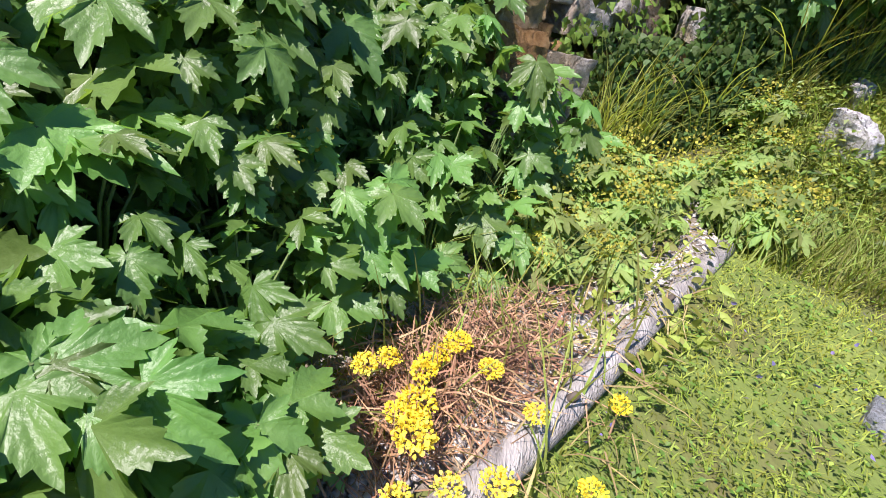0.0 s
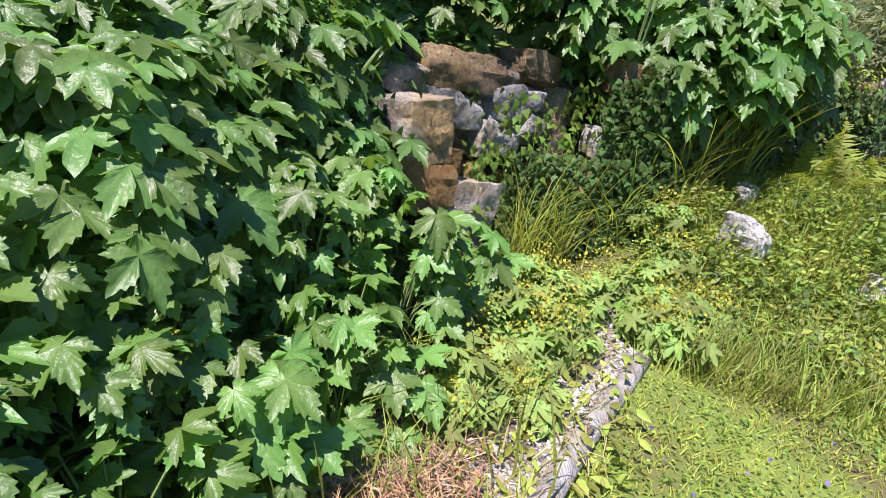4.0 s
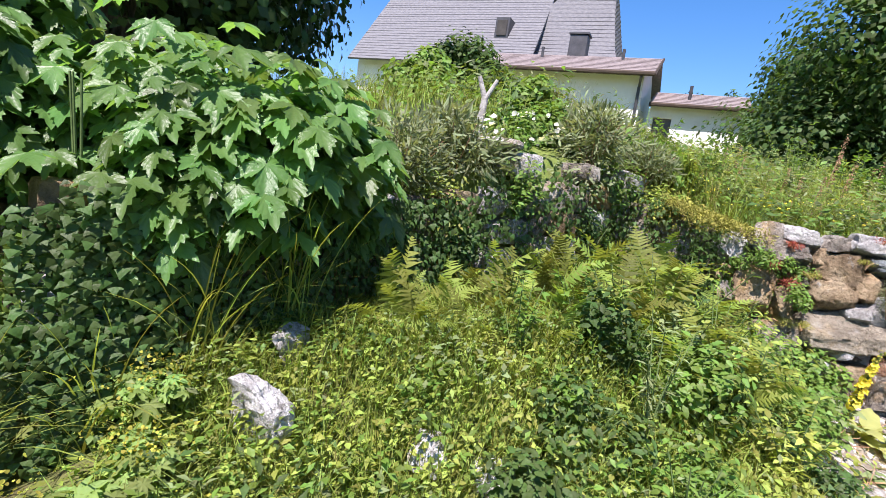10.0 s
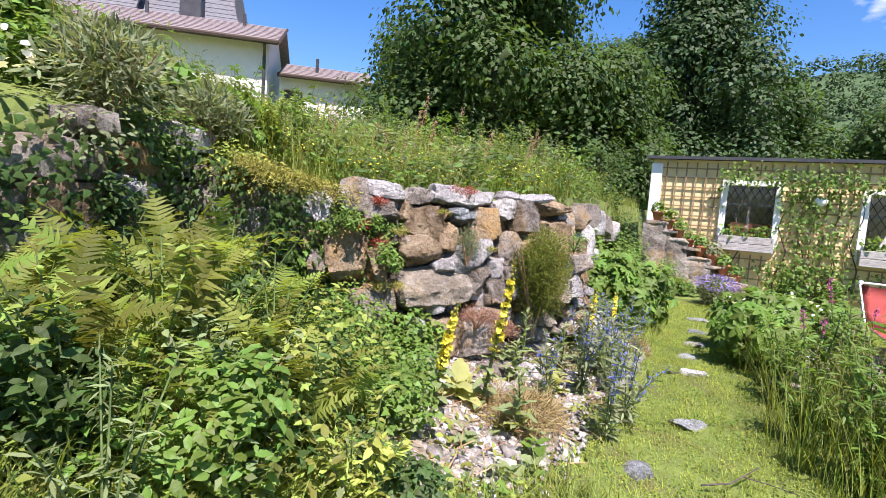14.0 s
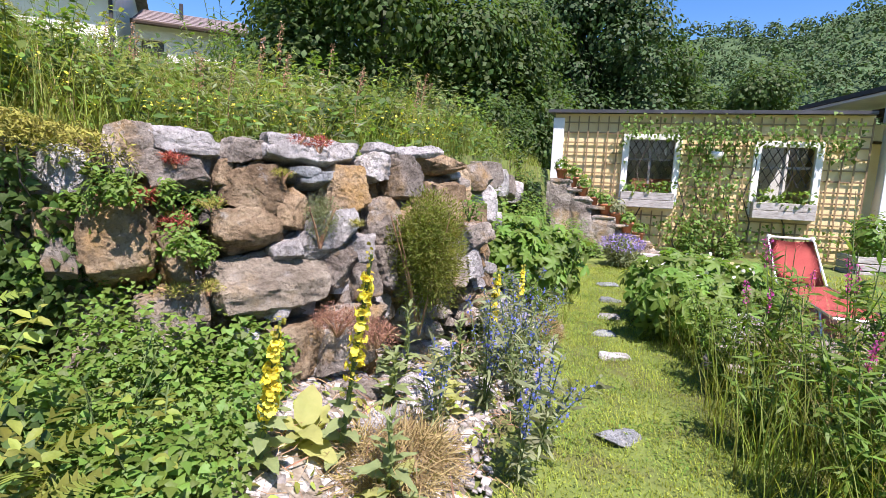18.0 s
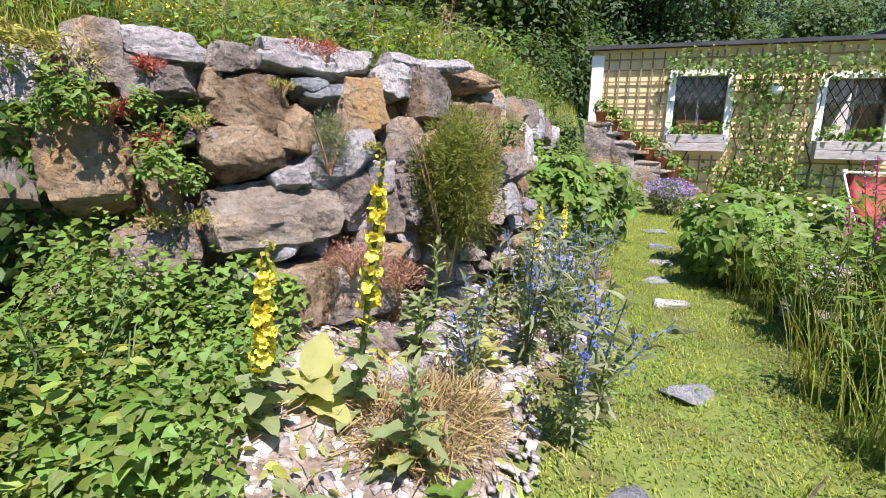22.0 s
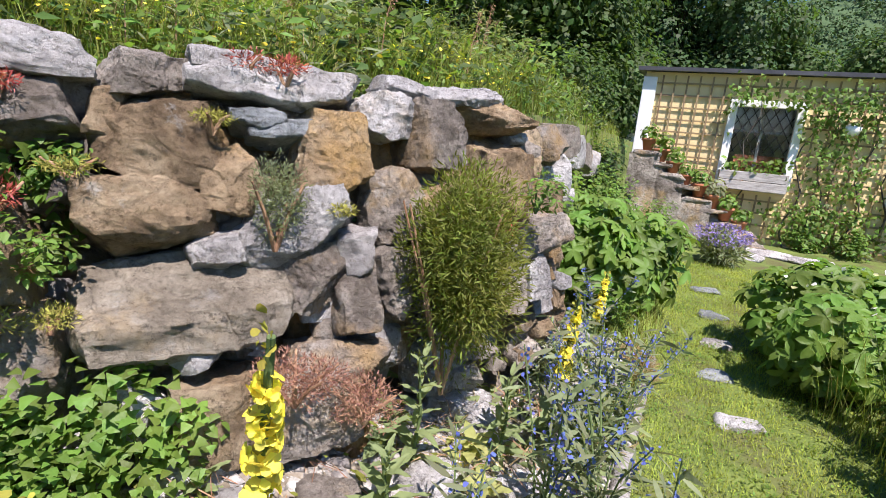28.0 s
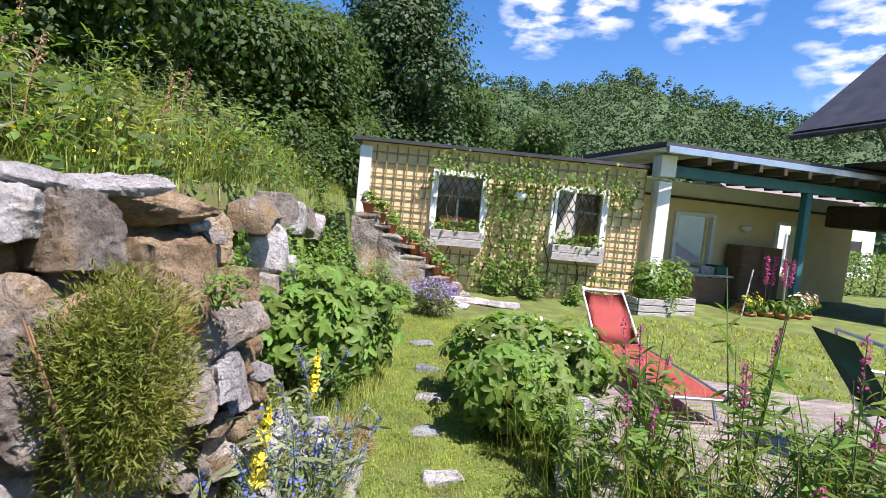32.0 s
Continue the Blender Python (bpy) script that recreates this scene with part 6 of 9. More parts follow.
FRONDS = [frond(1.0, s) for s in (1, 2, 3, 4, 5)]
FERN = []
for i in range(200):
    x, y = rng.uniform(-2.75, -0.9), rng.uniform(-4.3, -1.9)
    if behind(x, y) < -0.22 and not (y > -2.5 and x > -1.8) and x < -1.15 - 0.2 * abs(y + 3) and all((x - a) ** 2 + (y - b) ** 2 > 0.055 for a, b, _ in FERN):
        FERN.append((x, y, rng.uniform(0.26, 0.46) + 0.22 * (behind(x, y) > -0.8)))
for i, (x, y, s) in enumerate(FERN):
    ob = thing("fern", "yellow-green fern with arching fronds in the shady corner", "fern", (x, y, gz(x, y) - 0.01), 0, "ferns")
    for k in range(9):
        a, e = 360 / 9 * k + rng.uniform(-30, 30), rng.uniform(12, 82)
        sc = s * rng.uniform(0.6, 1.4)
        share("frond", FRONDS[int(rng.integers(0, 5))], ob, pose(0, 0, 0, 0, 0, a) @ pose(0, 0, 0, e, rng.uniform(-40, 40), 0) @ Matrix.Diagonal((sc * rng.uniform(0.7, 1.1), sc, sc, 1)))

# ---- grass and ground cover ----
def sample(n, x0, x1, y0, y1, test):
    P = np.stack([rng.uniform(x0, x1, n), rng.uniform(y0, y1, n)], 1)
    P = P[test(P[:, 0], P[:, 1])]
    return np.column_stack([P, ground_z(P[:, 0], P[:, 1])])


def in_bed(x, y):
    g1 = ((x + 0.95) / 0.75) ** 2 + ((y + 0.55) / 1.4) ** 2 < 1
    g2 = ((x + 0.55) / 0.48) ** 2 + ((y - 0.75) / 0.8) ** 2 < 1
    ca, sa = math.cos(radians(16)), math.sin(radians(16))
    u, v = (x - 0.85) * ca - (y + 5.62) * sa, (x - 0.85) * sa + (y + 5.62) * ca
    dk = (np.abs((x - 2.9) * 0.951 - (y - 1.2) * 0.309) < 1.5) & (np.abs((x - 2.9) * 0.309 + (y - 1.2) * 0.951) < 1.28)
    return g1 | g2 | ((u / 1.3) ** 2 + (v / 0.34) ** 2 < 1) | dk | (y > 6.9 - 0.28 * x + 0.7 * (x > 4))


def mown(x, y):
    return (behind(x, y) < -0.15) & ~in_bed(x, y)


P = sample(150000, -0.9, 2.6, -5.6, 5.0, lambda x, y: mown(x, y) & (x > -0.45 - 0.9 * step01((-1.2 - y) / 1.5) * step01((y + 4.6))))
stuff("lawn", blades(P, rng.uniform(0.015, 0.05, len(P)), 0.0024, 0.95, segs=2), M["lawn"], "short mown lawn of bright green grass", "lawn")
P = sample(52000, -0.9, 2.6, -5.7, 5.0, mown)
P[:, 2] += rng.uniform(0.006, 0.035, len(P))
stuff("clover", spread(SCRAP, P, frames_of(unit(len(P)) * 0.5 + (0, 0, 1), unit(len(P))), rng.uniform(0.007, 0.016, len(P))), M["lawn"], "clover and small herbs in the lawn", "herbs")
C = sample(700, -0.9, 2.6, -5.7, 5.0, mown)
i = rng.integers(0, len(C), 22000)
P = C[i] + np.column_stack([rng.normal(0, 0.06, len(i)), rng.normal(0, 0.06, len(i)), rng.uniform(0.012, 0.045, len(i))])
stuff("clover", spread(LEAF4, P, frames_of(unit(len(P)) * 0.6 + (0, 0, 1), unit(len(P))), rng.uniform(0.01, 0.026, len(P))), M["bush"], "darker patches of clover in the lawn", "herbs")
P = sample(26000, 2.6, 11, -5, 6.0, lambda x, y: mown(x, y))
stuff("lawn", blades(P, rng.uniform(0.03, 0.08, len(P)), 0.009, 0.9, segs=2), M["lawn"], "mown lawn before the terrace", "lawn")
P = sample(42000, -2.9, 0.0, -5.3, -1.5, lambda x, y: (behind(x, y) < -0.1) & (x < -0.25 - 0.25 * np.sin(y * 2.1)) & ~in_bed(x, y))
P[:, 2] += rng.random(len(P)) ** 1.5 * 0.16
stuff("ground_cover", spread(LEAF4, P, frames_of(unit(len(P)) * 0.42 + (0.15, -0.15, 0.9), unit(len(P))), rng.uniform(0.02, 0.06, len(P))), M["cover"], "yellow-green ground cover on the shady bank", "ground cover")
for mt, cnt, lab in (("bush", 5000, "green seedlings among the ground cover"), ("tree", 2500, "dark green leaves among the ground cover"), ("mullein", 2500, "pale leaves among the ground cover")):
    C = sample(160, -2.8, -0.1, -5.2, -1.5, lambda x, y: (behind(x, y) < -0.15) & (x < -0.25) & ~in_bed(x, y))
    i = rng.integers(0, len(C), cnt)
    P = C[i] + np.column_stack([rng.normal(0, 0.09, cnt), rng.normal(0, 0.09, cnt), 0.03 + 0.16 * rng.random(cnt)])
    stuff("ground_cover", spread(LEAF4, P, frames_of(unit(cnt) * 0.5 + (0.15, -0.1, 0.9), unit(cnt)), rng.uniform(0.02, 0.06, cnt)), M[mt], lab, "ground cover")
P = sample(24000, -2.4, 0.1, -5.2, -1.3, lambda x, y: (behind(x, y) < -0.1) & ~in_bed(x, y))
stuff("tall_grass", blades(P, rng.uniform(0.08, 0.32, len(P)), 0.0032, 0.8), M["grass"], "ragged grass on the shady bank", "grass")
P = np.concatenate([np.array((x, y)) + rng.normal(0, 0.05, (70, 2)) for x, y in ((-0.72, -5.72), (-0.98, -5.45), (-1.22, -5.15), (-0.55, -5.9), (-1.5, -4.85))])
P = np.column_stack([P, ground_z(P[:, 0], P[:, 1]) - 0.01])
P = P[behind(P[:, 0], P[:, 1]) < -0.06]
stuff("arching_grass", blades(P, rng.uniform(0.6, 1.15, len(P)), 0.0045, 0.75, curl=1.2, segs=9), M["cover"], "tuft of long arching grass below the wall", "grass")
P = sample(80000, -8.5, 0.5, -4.2, 12.5, lambda x, y: (behind(x, y) > 0.12) & ((y > -1.9) | (x < -3.6)))
ln = rng.uniform(0.12, 0.75, len(P)) * (0.5 + 0.6 * step01((behind(P[:, 0], P[:, 1]) - 0.1) / 0.8))
stuff("meadow_grass", blades(P, ln * 0.85, 0.0045, 0.55, segs=2), M["grass"], "tall unmown meadow grass on the slope", "grass")
P = sample(30000, -7, 0.2, -3.8, 9, lambda x, y: (behind(x, y) > 0.1) & ((y > -1.9) | (x < -3.6)))
P[:, 2] += rng.random(len(P)) * 0.5
stuff("meadow_herbs", spread(LEAF4, P, frames_of(unit(len(P)) * 0.8 + (0.1, -0.1, 0.8), unit(len(P))), rng.uniform(0.03, 0.08, len(P))), M["bush"], "leafy herbs in the meadow", "herbs")
P = sample(8000, -6, 0.0, -2.5, 7, lambda x, y: behind(x, y) > 0.4)
stuff("dry_grass", blades(P, rng.uniform(0.35, 0.75, len(P)), 0.003, 0.45, curl=0.7, segs=4), M["hay"], "dry seeding grass stalks in the meadow", "grass")
P = sample(1100, -3.2, -1.4, -1.6, 3.5, lambda x, y: (behind(x, y) > 0.15) & (behind(x, y) < 1.2))
P[:, 2] += rng.uniform(0.15, 0.4, len(P))
stuff("meadow_flowers", spread(PETAL, P, frames_of(unit(len(P)) + (0, 0, 1), unit(len(P))), rng.uniform(0.012, 0.03, len(P))), M["yellow"], "small yellow flowers in the meadow", "flowers")
P = sample(2400, 0.9, 2.3, -1.0, 1.0, lambda x, y: (x > 0.98 + 0.12 * np.sin(y * 4)) & ~in_bed(x, y))
stuff("tall_grass", blades(P, rng.uniform(0.15, 0.75, len(P)), 0.003, 0.5, segs=4), M["grass"], "tall grass beside the deck", "grass")

P = sample(26000, -4.5, 0.2, -1.8, 6.5, lambda x, y: (behind(x, y) > 0.18) & (behind(x, y) < 2.4))
P = P[rng.random(len(P)) < 0.35 + 0.65 * (np.sin(P[:, 0] * 5.1) * np.sin(P[:, 1] * 4.3) > -0.1)]
stuff("meadow_grass", blades(P, rng.uniform(0.2, 0.75, len(P)), 0.0032, 0.6, segs=4), M["grass"], "tall seeding grass on the crest of the wall", "grass")

for k, (mt, lab) in enumerate((("bush", "leafy green herbs on the slope"), ("dull", "grey-green herbs on the slope"), ("tree", "dark green herbs on the slope"), ("euph", "fine-leaved herbs on the slope"))):
    C = sample(420, -6.0, -0.8, -3.2, 8.0, lambda x, y: (behind(x, y) > 0.12) & (behind(x, y) < 4.2) & ((y > -1.9) | (x < -3.4)))
    i = rng.integers(0, len(C), 9000)
    hgt = rng.uniform(0.25, 0.75, len(C))[i]
    P = C[i] + np.column_stack([rng.normal(0, 0.1, 9000), rng.normal(0, 0.1, 9000), hgt * rng.random(9000)])
    T = frames_of(unit(9000) * 0.7 + (0.2, -0.2, 0.9), unit(9000) + (0, 0, 0.2))
    stuff("meadow_herbs", spread(LANCE if k % 2 else LEAF4, P, T, rng.uniform(0.04, 0.11, 9000)), M[mt], lab, "herbs")

# ---- flowering plants ----
def needle_bush(name, label, x, y, z, r, h, n, length, material, width=0.004, category="bush", group="", lean=0.5, twigs=6, tmat="twig"):
    """A dense cushion of fine shoots on a few woody twigs."""
    ob = thing(name, label, category, (x, y, z), 0, group)
    P, d = clump_points(n, (0, 0, h * 0.5), (r * 1.1, r * 1.1, h * 0.56), 34 if n > 20000 else 12, 0.3, (0.22, 0.4) if n > 20000 else (0.34, 0.6))
    P[:, 2] = np.maximum(P[:, 2], 0.0)
    T = frames_of(unit(n), d + np.array((0, 0, 0.3)) + 0.8 * unit(n))
    share("foliage", npmesh("foliage", *spread(LANCE, P, T, length * rng.uniform(0.6, 1.3, n)), material), ob, None, "fine leafy shoots")
    for k in range(twigs):
        a = rng.uniform(0, 6.28)
        part("twig", tube([(0, 0, -0.02), (0.4 * r * math.cos(a), 0.4 * r * math.sin(a), h * 0.4), (0.8 * r * math.cos(a), 0.8 * r * math.sin(a), h * 0.75)], 0.008, 0.003, 5), M[tmat], ob)
    return ob


def petals_at(P, size, material_spread=1.0):
    n = len(P)
    return spread(PETAL, P, frames_of(unit(n), unit(n)), size * rng.uniform(0.6, 1.2, n))


def mullein(x, y, h, lean, seed, big=True):
    r = np.random.default_rng(seed)
    ob = thing("mullein", "tall mullein with a yellow flower spike and felted leaves", "plant", (x, y, gz(x, y)), 0, "mulleins")
    pts = [(lean[0] * s, lean[1] * s, h * s) for s in (0, 0.3, 0.6, 0.85, 1.0)]
    part("stem", tube(pts, 0.012, 0.006, 7), M["stem"], ob)
    k = np.sort(r.random(86) ** 1.2)
    s = 0.52 + 0.42 * k
    D = unit(86)
    P = np.stack([lean[0] * s, lean[1] * s, h * s], 1) + D * (0.028 * (1.3 - 0.8 * k))[:, None]
    share("blossom", npmesh("blossom", *spread(FLOWER, P, frames_of(D + 0.3 * unit(86) + (0, 0, 0.2), unit(86)), 0.017 * rng.uniform(0.6, 1.35, 86)), M["yellow"]), ob, None, "clear yellow flowers")
    s = r.uniform(0.42, 1.02, 150)
    P = np.stack([lean[0] * s, lean[1] * s, h * s], 1) + unit(150) * 0.016
    share("blossom", npmesh("blossom", *petals_at(P, 0.016), M["lime"]), ob, None, "yellow-green buds")
    for i in range(16 if big else 10):
        a = i * 137.5
        kk = i / 16
        ln = (0.16 - 0.08 * kk) * r.uniform(0.8, 1.2)
        zz = 0.03 + kk * h * 0.45
        me = FELT[i % 2] if i > 3 or not big else FELT[2]
        share("leaf", me, ob, Matrix.Translation((lean[0] * kk * 0.45, lean[1] * kk * 0.45, zz)) @ pose(0, 0, 0, 0, 0, a) @ pose(0, 0, 0, 30 - 25 * r.random(), r.uniform(-20, 20), 0) @ Matrix.Diagonal((ln * 1.25, ln, ln, 1)))
    return ob


FELT = [npmesh("leaf", *broad_leaf(0.2, 0.14, 0.25, 0.03), M["mullein"], True), npmesh("leaf", *broad_leaf(0.23, 0.2, 0.45, 0.04), M["mullein"], True), npmesh("leaf", *broad_leaf(0.24, 0.1, 0.6, 0.05), M["yleaf"], True)]
mullein(-0.5, 0.15, 0.8, (0.06, -0.06), 3, False)
mullein(-0.6, 1.45, 0.62, (0.03, 0.0), 4, False)


def felt_clump(x, y, n, size, material, label, name="felted_plant"):
    ob = thing(name, label, "plant", (x, y, gz(x, y)), 0, label.split()[0] + " clumps")
    me = npmesh("leaf", *broad_leaf(0.2, 0.16, 0.3, 0.04), M[material], True)
    for i in range(n):
        ln = size * rng.uniform(0.6, 1.15)
        share("leaf", me, ob, pose(0, 0, 0.02 + 0.012 * i, 0, 0, i * 137.5 + rng.uniform(-20, 20)) @ pose(0, 0, 0, rng.uniform(5, 50), rng.uniform(-25, 25), 0) @ Matrix.Diagonal((ln * 1.3, ln, ln, 1)))
    return ob


felt_clump(-0.88, -1.12, 9, 0.2, "yleaf", "yellowing rosette of large withering leaves on gravel")
felt_clump(-1.2, -1.62, 16, 0.17, "mullein", "grey-green felted leaves at the edge of the gravel")
felt_clump(-1.05, -1.25, 12, 0.16, "mullein", "grey-green felted leaves at the edge of the gravel")
felt_clump(-0.5, -0.5, 10, 0.13, "yleaf", "yellowing rosette of large withering leaves on gravel")
felt_clump(-0.45, 0.35, 12, 0.13, "mullein", "grey-green felted leaves at the edge of the gravel")
felt_clump(-0.7, -0.1, 10, 0.12, "yleaf", "yellowing rosette of large withering leaves on gravel")


for i in range(26):
    x, y = rng.uniform(-1.25, -0.2), rng.uniform(-1.7, 1.3)
    if behind(x, y) < -0.35:
        felt_clump(x, y, 7, rng.uniform(0.07, 0.14), ("mullein", "yleaf", "mullein", "bush")[i % 4], ("grey-green felted leaves at the edge of the gravel", "yellowing rosette of large withering leaves on gravel", "grey-green felted leaves at the edge of the gravel", "small leafy seedling rosette in the gravel")[i % 4])


def bugloss(x, y, stems, h, seed):
    r = np.random.default_rng(seed)
    ob = thing("viper_bugloss", "bushy plant with upright blue flower spikes and narrow leaves", "plant", (x, y, gz(x, y)), 0, "blue-flowered plants")
    leaf, flower = [], []
    for i in range(stems):
        a, ln = r.uniform(0, 6.28), h * r.uniform(0.65, 1.1)
        d = np.array((math.cos(a), math.sin(a), 0)) * r.uniform(0.1, 0.6)
        part("stem", tube([(0, 0, 0), tuple(d * ln * 0.4 + (0, 0, ln * 0.5)), tuple(d * ln + (0, 0, ln * 0.92))], 0.005, 0.002, 5), M["stem"], ob)
        s = r.random(34)[:, None]
        leaf.append(d * ln * s**1.3 + np.array((0, 0, 1)) * ln * 0.92 * s)
        s = (0.5 + 0.5 * r.random(38))[:, None]
        flower.append(d * ln * s**1.3 + np.array((0, 0, 1)) * ln * 0.92 * s + unit(38) * 0.014)
    P = np.concatenate(leaf)
    share("foliage", npmesh("foliage", *spread(LANCE, P, frames_of(unit(len(P)) + (0, 0, 1), unit(len(P)) * (1, 1, 0.3) + (0, 0, 0.35)), rng.uniform(0.05, 0.1, len(P))), M["dull"]), ob, None, "narrow hairy leaves")
    P = np.concatenate(flower)
    share("blossom", npmesh("blossom", *petals_at(P, 0.015), M["blue"]), ob, None, "blue flowers")


for i, (x, y, n, h) in enumerate([(-0.37, -0.36, 7, 0.78), (-0.14, -0.75, 5, 0.62), (-0.04, -0.5, 6, 0.62), (-0.28, 0.1, 7, 0.8), (-0.5, -0.7, 4, 0.6), (-0.2, -0.15, 6, 0.75), (-0.35, 0.55, 6, 0.7), (-0.6, 0.45, 5, 0.6), (-0.62, 1.75, 5, 0.6), (-0.2, 0.3, 6, 0.72)]):
    bugloss(x, y, n, h, 20 + i)
# dry cushions
for i, (x, y, r, h) in enumerate([(-0.6, -0.96, 0.27, 0.13), (-0.28, 1.25, 0.16, 0.16)]):
    ob = thing("dry_cushion", "withered straw-coloured cushion plant on the gravel", "plant", (x, y, gz(x, y) + 0.015), 0, "dry cushions")
    n = 3200
    P, d = blob_points(n, (0, 0, 0.0), (r, r, h), 0.5)
    P[:, 2] = np.abs(P[:, 2])
    share("straw", npmesh("straw", *spread(STRAW, P, frames_of(unit(n), d + 0.9 * unit(n)), rng.uniform(0.05, 0.14, n)), M["hay"]), ob, None, "dry tangled stalks")
# cushions and shrubs on the boulder wall


def leafy_heap(name, label, x, y, r, h, n, size, material, template=OVATE, z=None, group="", category="plant", ry=None):
    ob = thing(name, label, category, (x, y, gz(x, y) if z is None else z), 0, group)
    P, d = clump_points(n, (0, 0, h * 0.4), (r * 1.1, (ry or r) * 1.1, h * 0.66), 9)
    P[:, 2] = np.maximum(P[:, 2], 0.01)
    share("foliage", npmesh("foliage", *spread(template, P, frames_of(d * 0.35 + unit(n) * 0.5 + (0.2, -0.2, 0.85), unit(n) + (0, 0, -0.2)), size * rng.uniform(0.6, 1.25, n)), material), ob, None, "dense leaves")
    for k in range(4):
        a = rng.uniform(0, 6.28)
        part("stem", tube([(0, 0, 0), (0.5 * r * math.cos(a), 0.5 * r * math.sin(a), h * 0.6)], 0.005, 0.003, 5), M["stem"], ob)
    return ob


for i, (x, y, z, r, h) in enumerate([(-1.33, -1.25, 0.95, 0.12, 0.2), (-1.42, -1.02, 1.1, 0.1, 0.2), (-1.45, 1.35, 1.0, 0.2, 0.35), (-1.3, 1.75, 0.9, 0.16, 0.3), (-1.5, -1.4, 1.2, 0.12, 0.25)]):
    leafy_heap("wall_plant", "small green leafy plant growing in a wall joint", x, y, r * 0.9, h, 240, 0.034, M["bush"], OVATE, z=z, group="wall plants")

for x, y, r, h in [(-1.35, -1.25, 0.3, 0.4), (-1.05, -1.75, 0.32, 0.32), (-1.6, -1.65, 0.3, 0.5), (-1.3, -2.15, 0.3, 0.3), (-0.75, -2.1, 0.25, 0.2), (-1.25, -0.95, 0.25, 0.42)]:
    leafy_heap("bindweed", "low dark green leafy weeds below the boulders", x, y, r, h, 900, rng.uniform(0.026, 0.045), M[("bush", "bush", "ivy")[int(rng.integers(0, 3))]], IVY, group="leafy weeds")
for x, y, r, h in [(-1.0, -2.6, 0.3, 0.4), (-0.7, -2.9, 0.28, 0.3), (-1.3, -3.0, 0.3, 0.45), (-0.9, -3.3, 0.3, 0.35), (-0.6, -2.5, 0.25, 0.25), (-1.1, -2.25, 0.3, 0.4), (-1.6, -2.2, 0.3, 0.5), (-2.0, -2.1, 0.3, 0.6), (-0.75, -3.65, 0.25, 0.25)]:
    leafy_heap("nettle_clump", "leafy green weeds growing before the ferns", x, y, r, h, 700, rng.uniform(0.03, 0.055), M[("bush", "tree", "cover", "ivy")[int(rng.integers(0, 4))]], OVATE, group="leafy weeds")
for x, y, r, h in [(-1.45, 2.6, 0.3, 1.2), (-1.4, 3.4, 0.4, 1.2), (-1.3, 4.2, 0.4, 1.2), (-1.2, 5.1, 0.4, 1.2), (-1.1, 6.0, 0.4, 1.1), (-0.95, 6.9, 0.35, 0.9), (-0.6, 5.6, 0.3, 0.5), (-0.5, 4.6, 0.3, 0.5)]:
    leafy_heap("bank_shrub", "mixed green shrub growing over the stony bank", x, y, r, h, 700, 0.075, M["bush"], OVATE, z=0.0, group="bank shrubs", category="shrub")
for i, (y, z, w, h) in enumerate([(2.7, 1.35, 0.5, 0.3), (3.1, 1.0, 0.5, 0.4), (3.7, 1.3, 0.45, 0.35), (4.4, 1.2, 0.5, 0.4), (5.2, 1.1, 0.5, 0.4), (6.1, 1.0, 0.5, 0.4), (2.9, 0.5, 0.5, 0.5), (3.9, 0.6, 0.5, 0.4)]):
    set_stone(-1.28, y, z, w, 0.4, h, (G, Wh)[i % 2], 95, 900 + i, 5, 0.7, parent=boulder_wall, cuts=8)
for x, y, h in [(-1.2, 6.9, 1.5), (-1.6, 7.7, 1.5), (-1.75, 6.3, 1.1)]:
    leafy_heap("hedge_bush", "dark green upright bush beside the outbuilding", x, y, 0.5, h, 1500, 0.085, M["tree"], OVATE, group="hedge bushes", category="bush")

# the upper terrace
needle_bush("rosemary_bush", "grey-green rosemary bush spilling over the terrace wall", -2.55, -4.15, 1.42, 0.42, 0.58, 3200, 0.09, M["dull"])
needle_bush("rosemary_bush", "grey-green rosemary bush spilling over the terrace wall", -2.85, -3.65, 1.45, 0.4, 0.55, 2600, 0.09, M["dull"])
needle_bush("lavender_bush", "grey lavender bush on the terrace edge", -3.05, -2.5, 1.55, 0.36, 0.5, 2200, 0.09, M["dull"])
needle_bush("lavender_bush", "grey lavender bush on the terrace edge", -2.8, -1.95, 1.55, 0.3, 0.42, 1600, 0.08, M["dull"])
needle_bush("lavender_bush", "lavender with violet flowers beside the garden steps", 0.6, 5.1, 0.0, 0.3, 0.4, 1800, 0.09, M["dull"])
P, d = blob_points(700, (0.6, 5.1, 0.36), (0.34, 0.34, 0.16), 0.6)
stuff("lavender_flowers", petals_at(P, 0.03), M["violet"], "violet lavender flower spikes", "flowers")
for x, y, r, h in [(-3.15, -3.1, 0.27, 0.42), (-3.5, -2.7, 0.25, 0.4), (-3.3, -3.8, 0.25, 0.36)]:
    leafy_heap("rose_bush", "rose bush with light green leaves and white flowers", x, y, r, h, 420, 0.055, M["bush"], OVATE, group="rose bushes", category="bush")
P, d = blob_points(80, (-3.25, -3.1, 1.82), (0.3, 0.4, 0.16), 0.7)
stuff("rose_flowers", petals_at(P, 0.045), M["white"], "small white rose blossoms", "flowers")
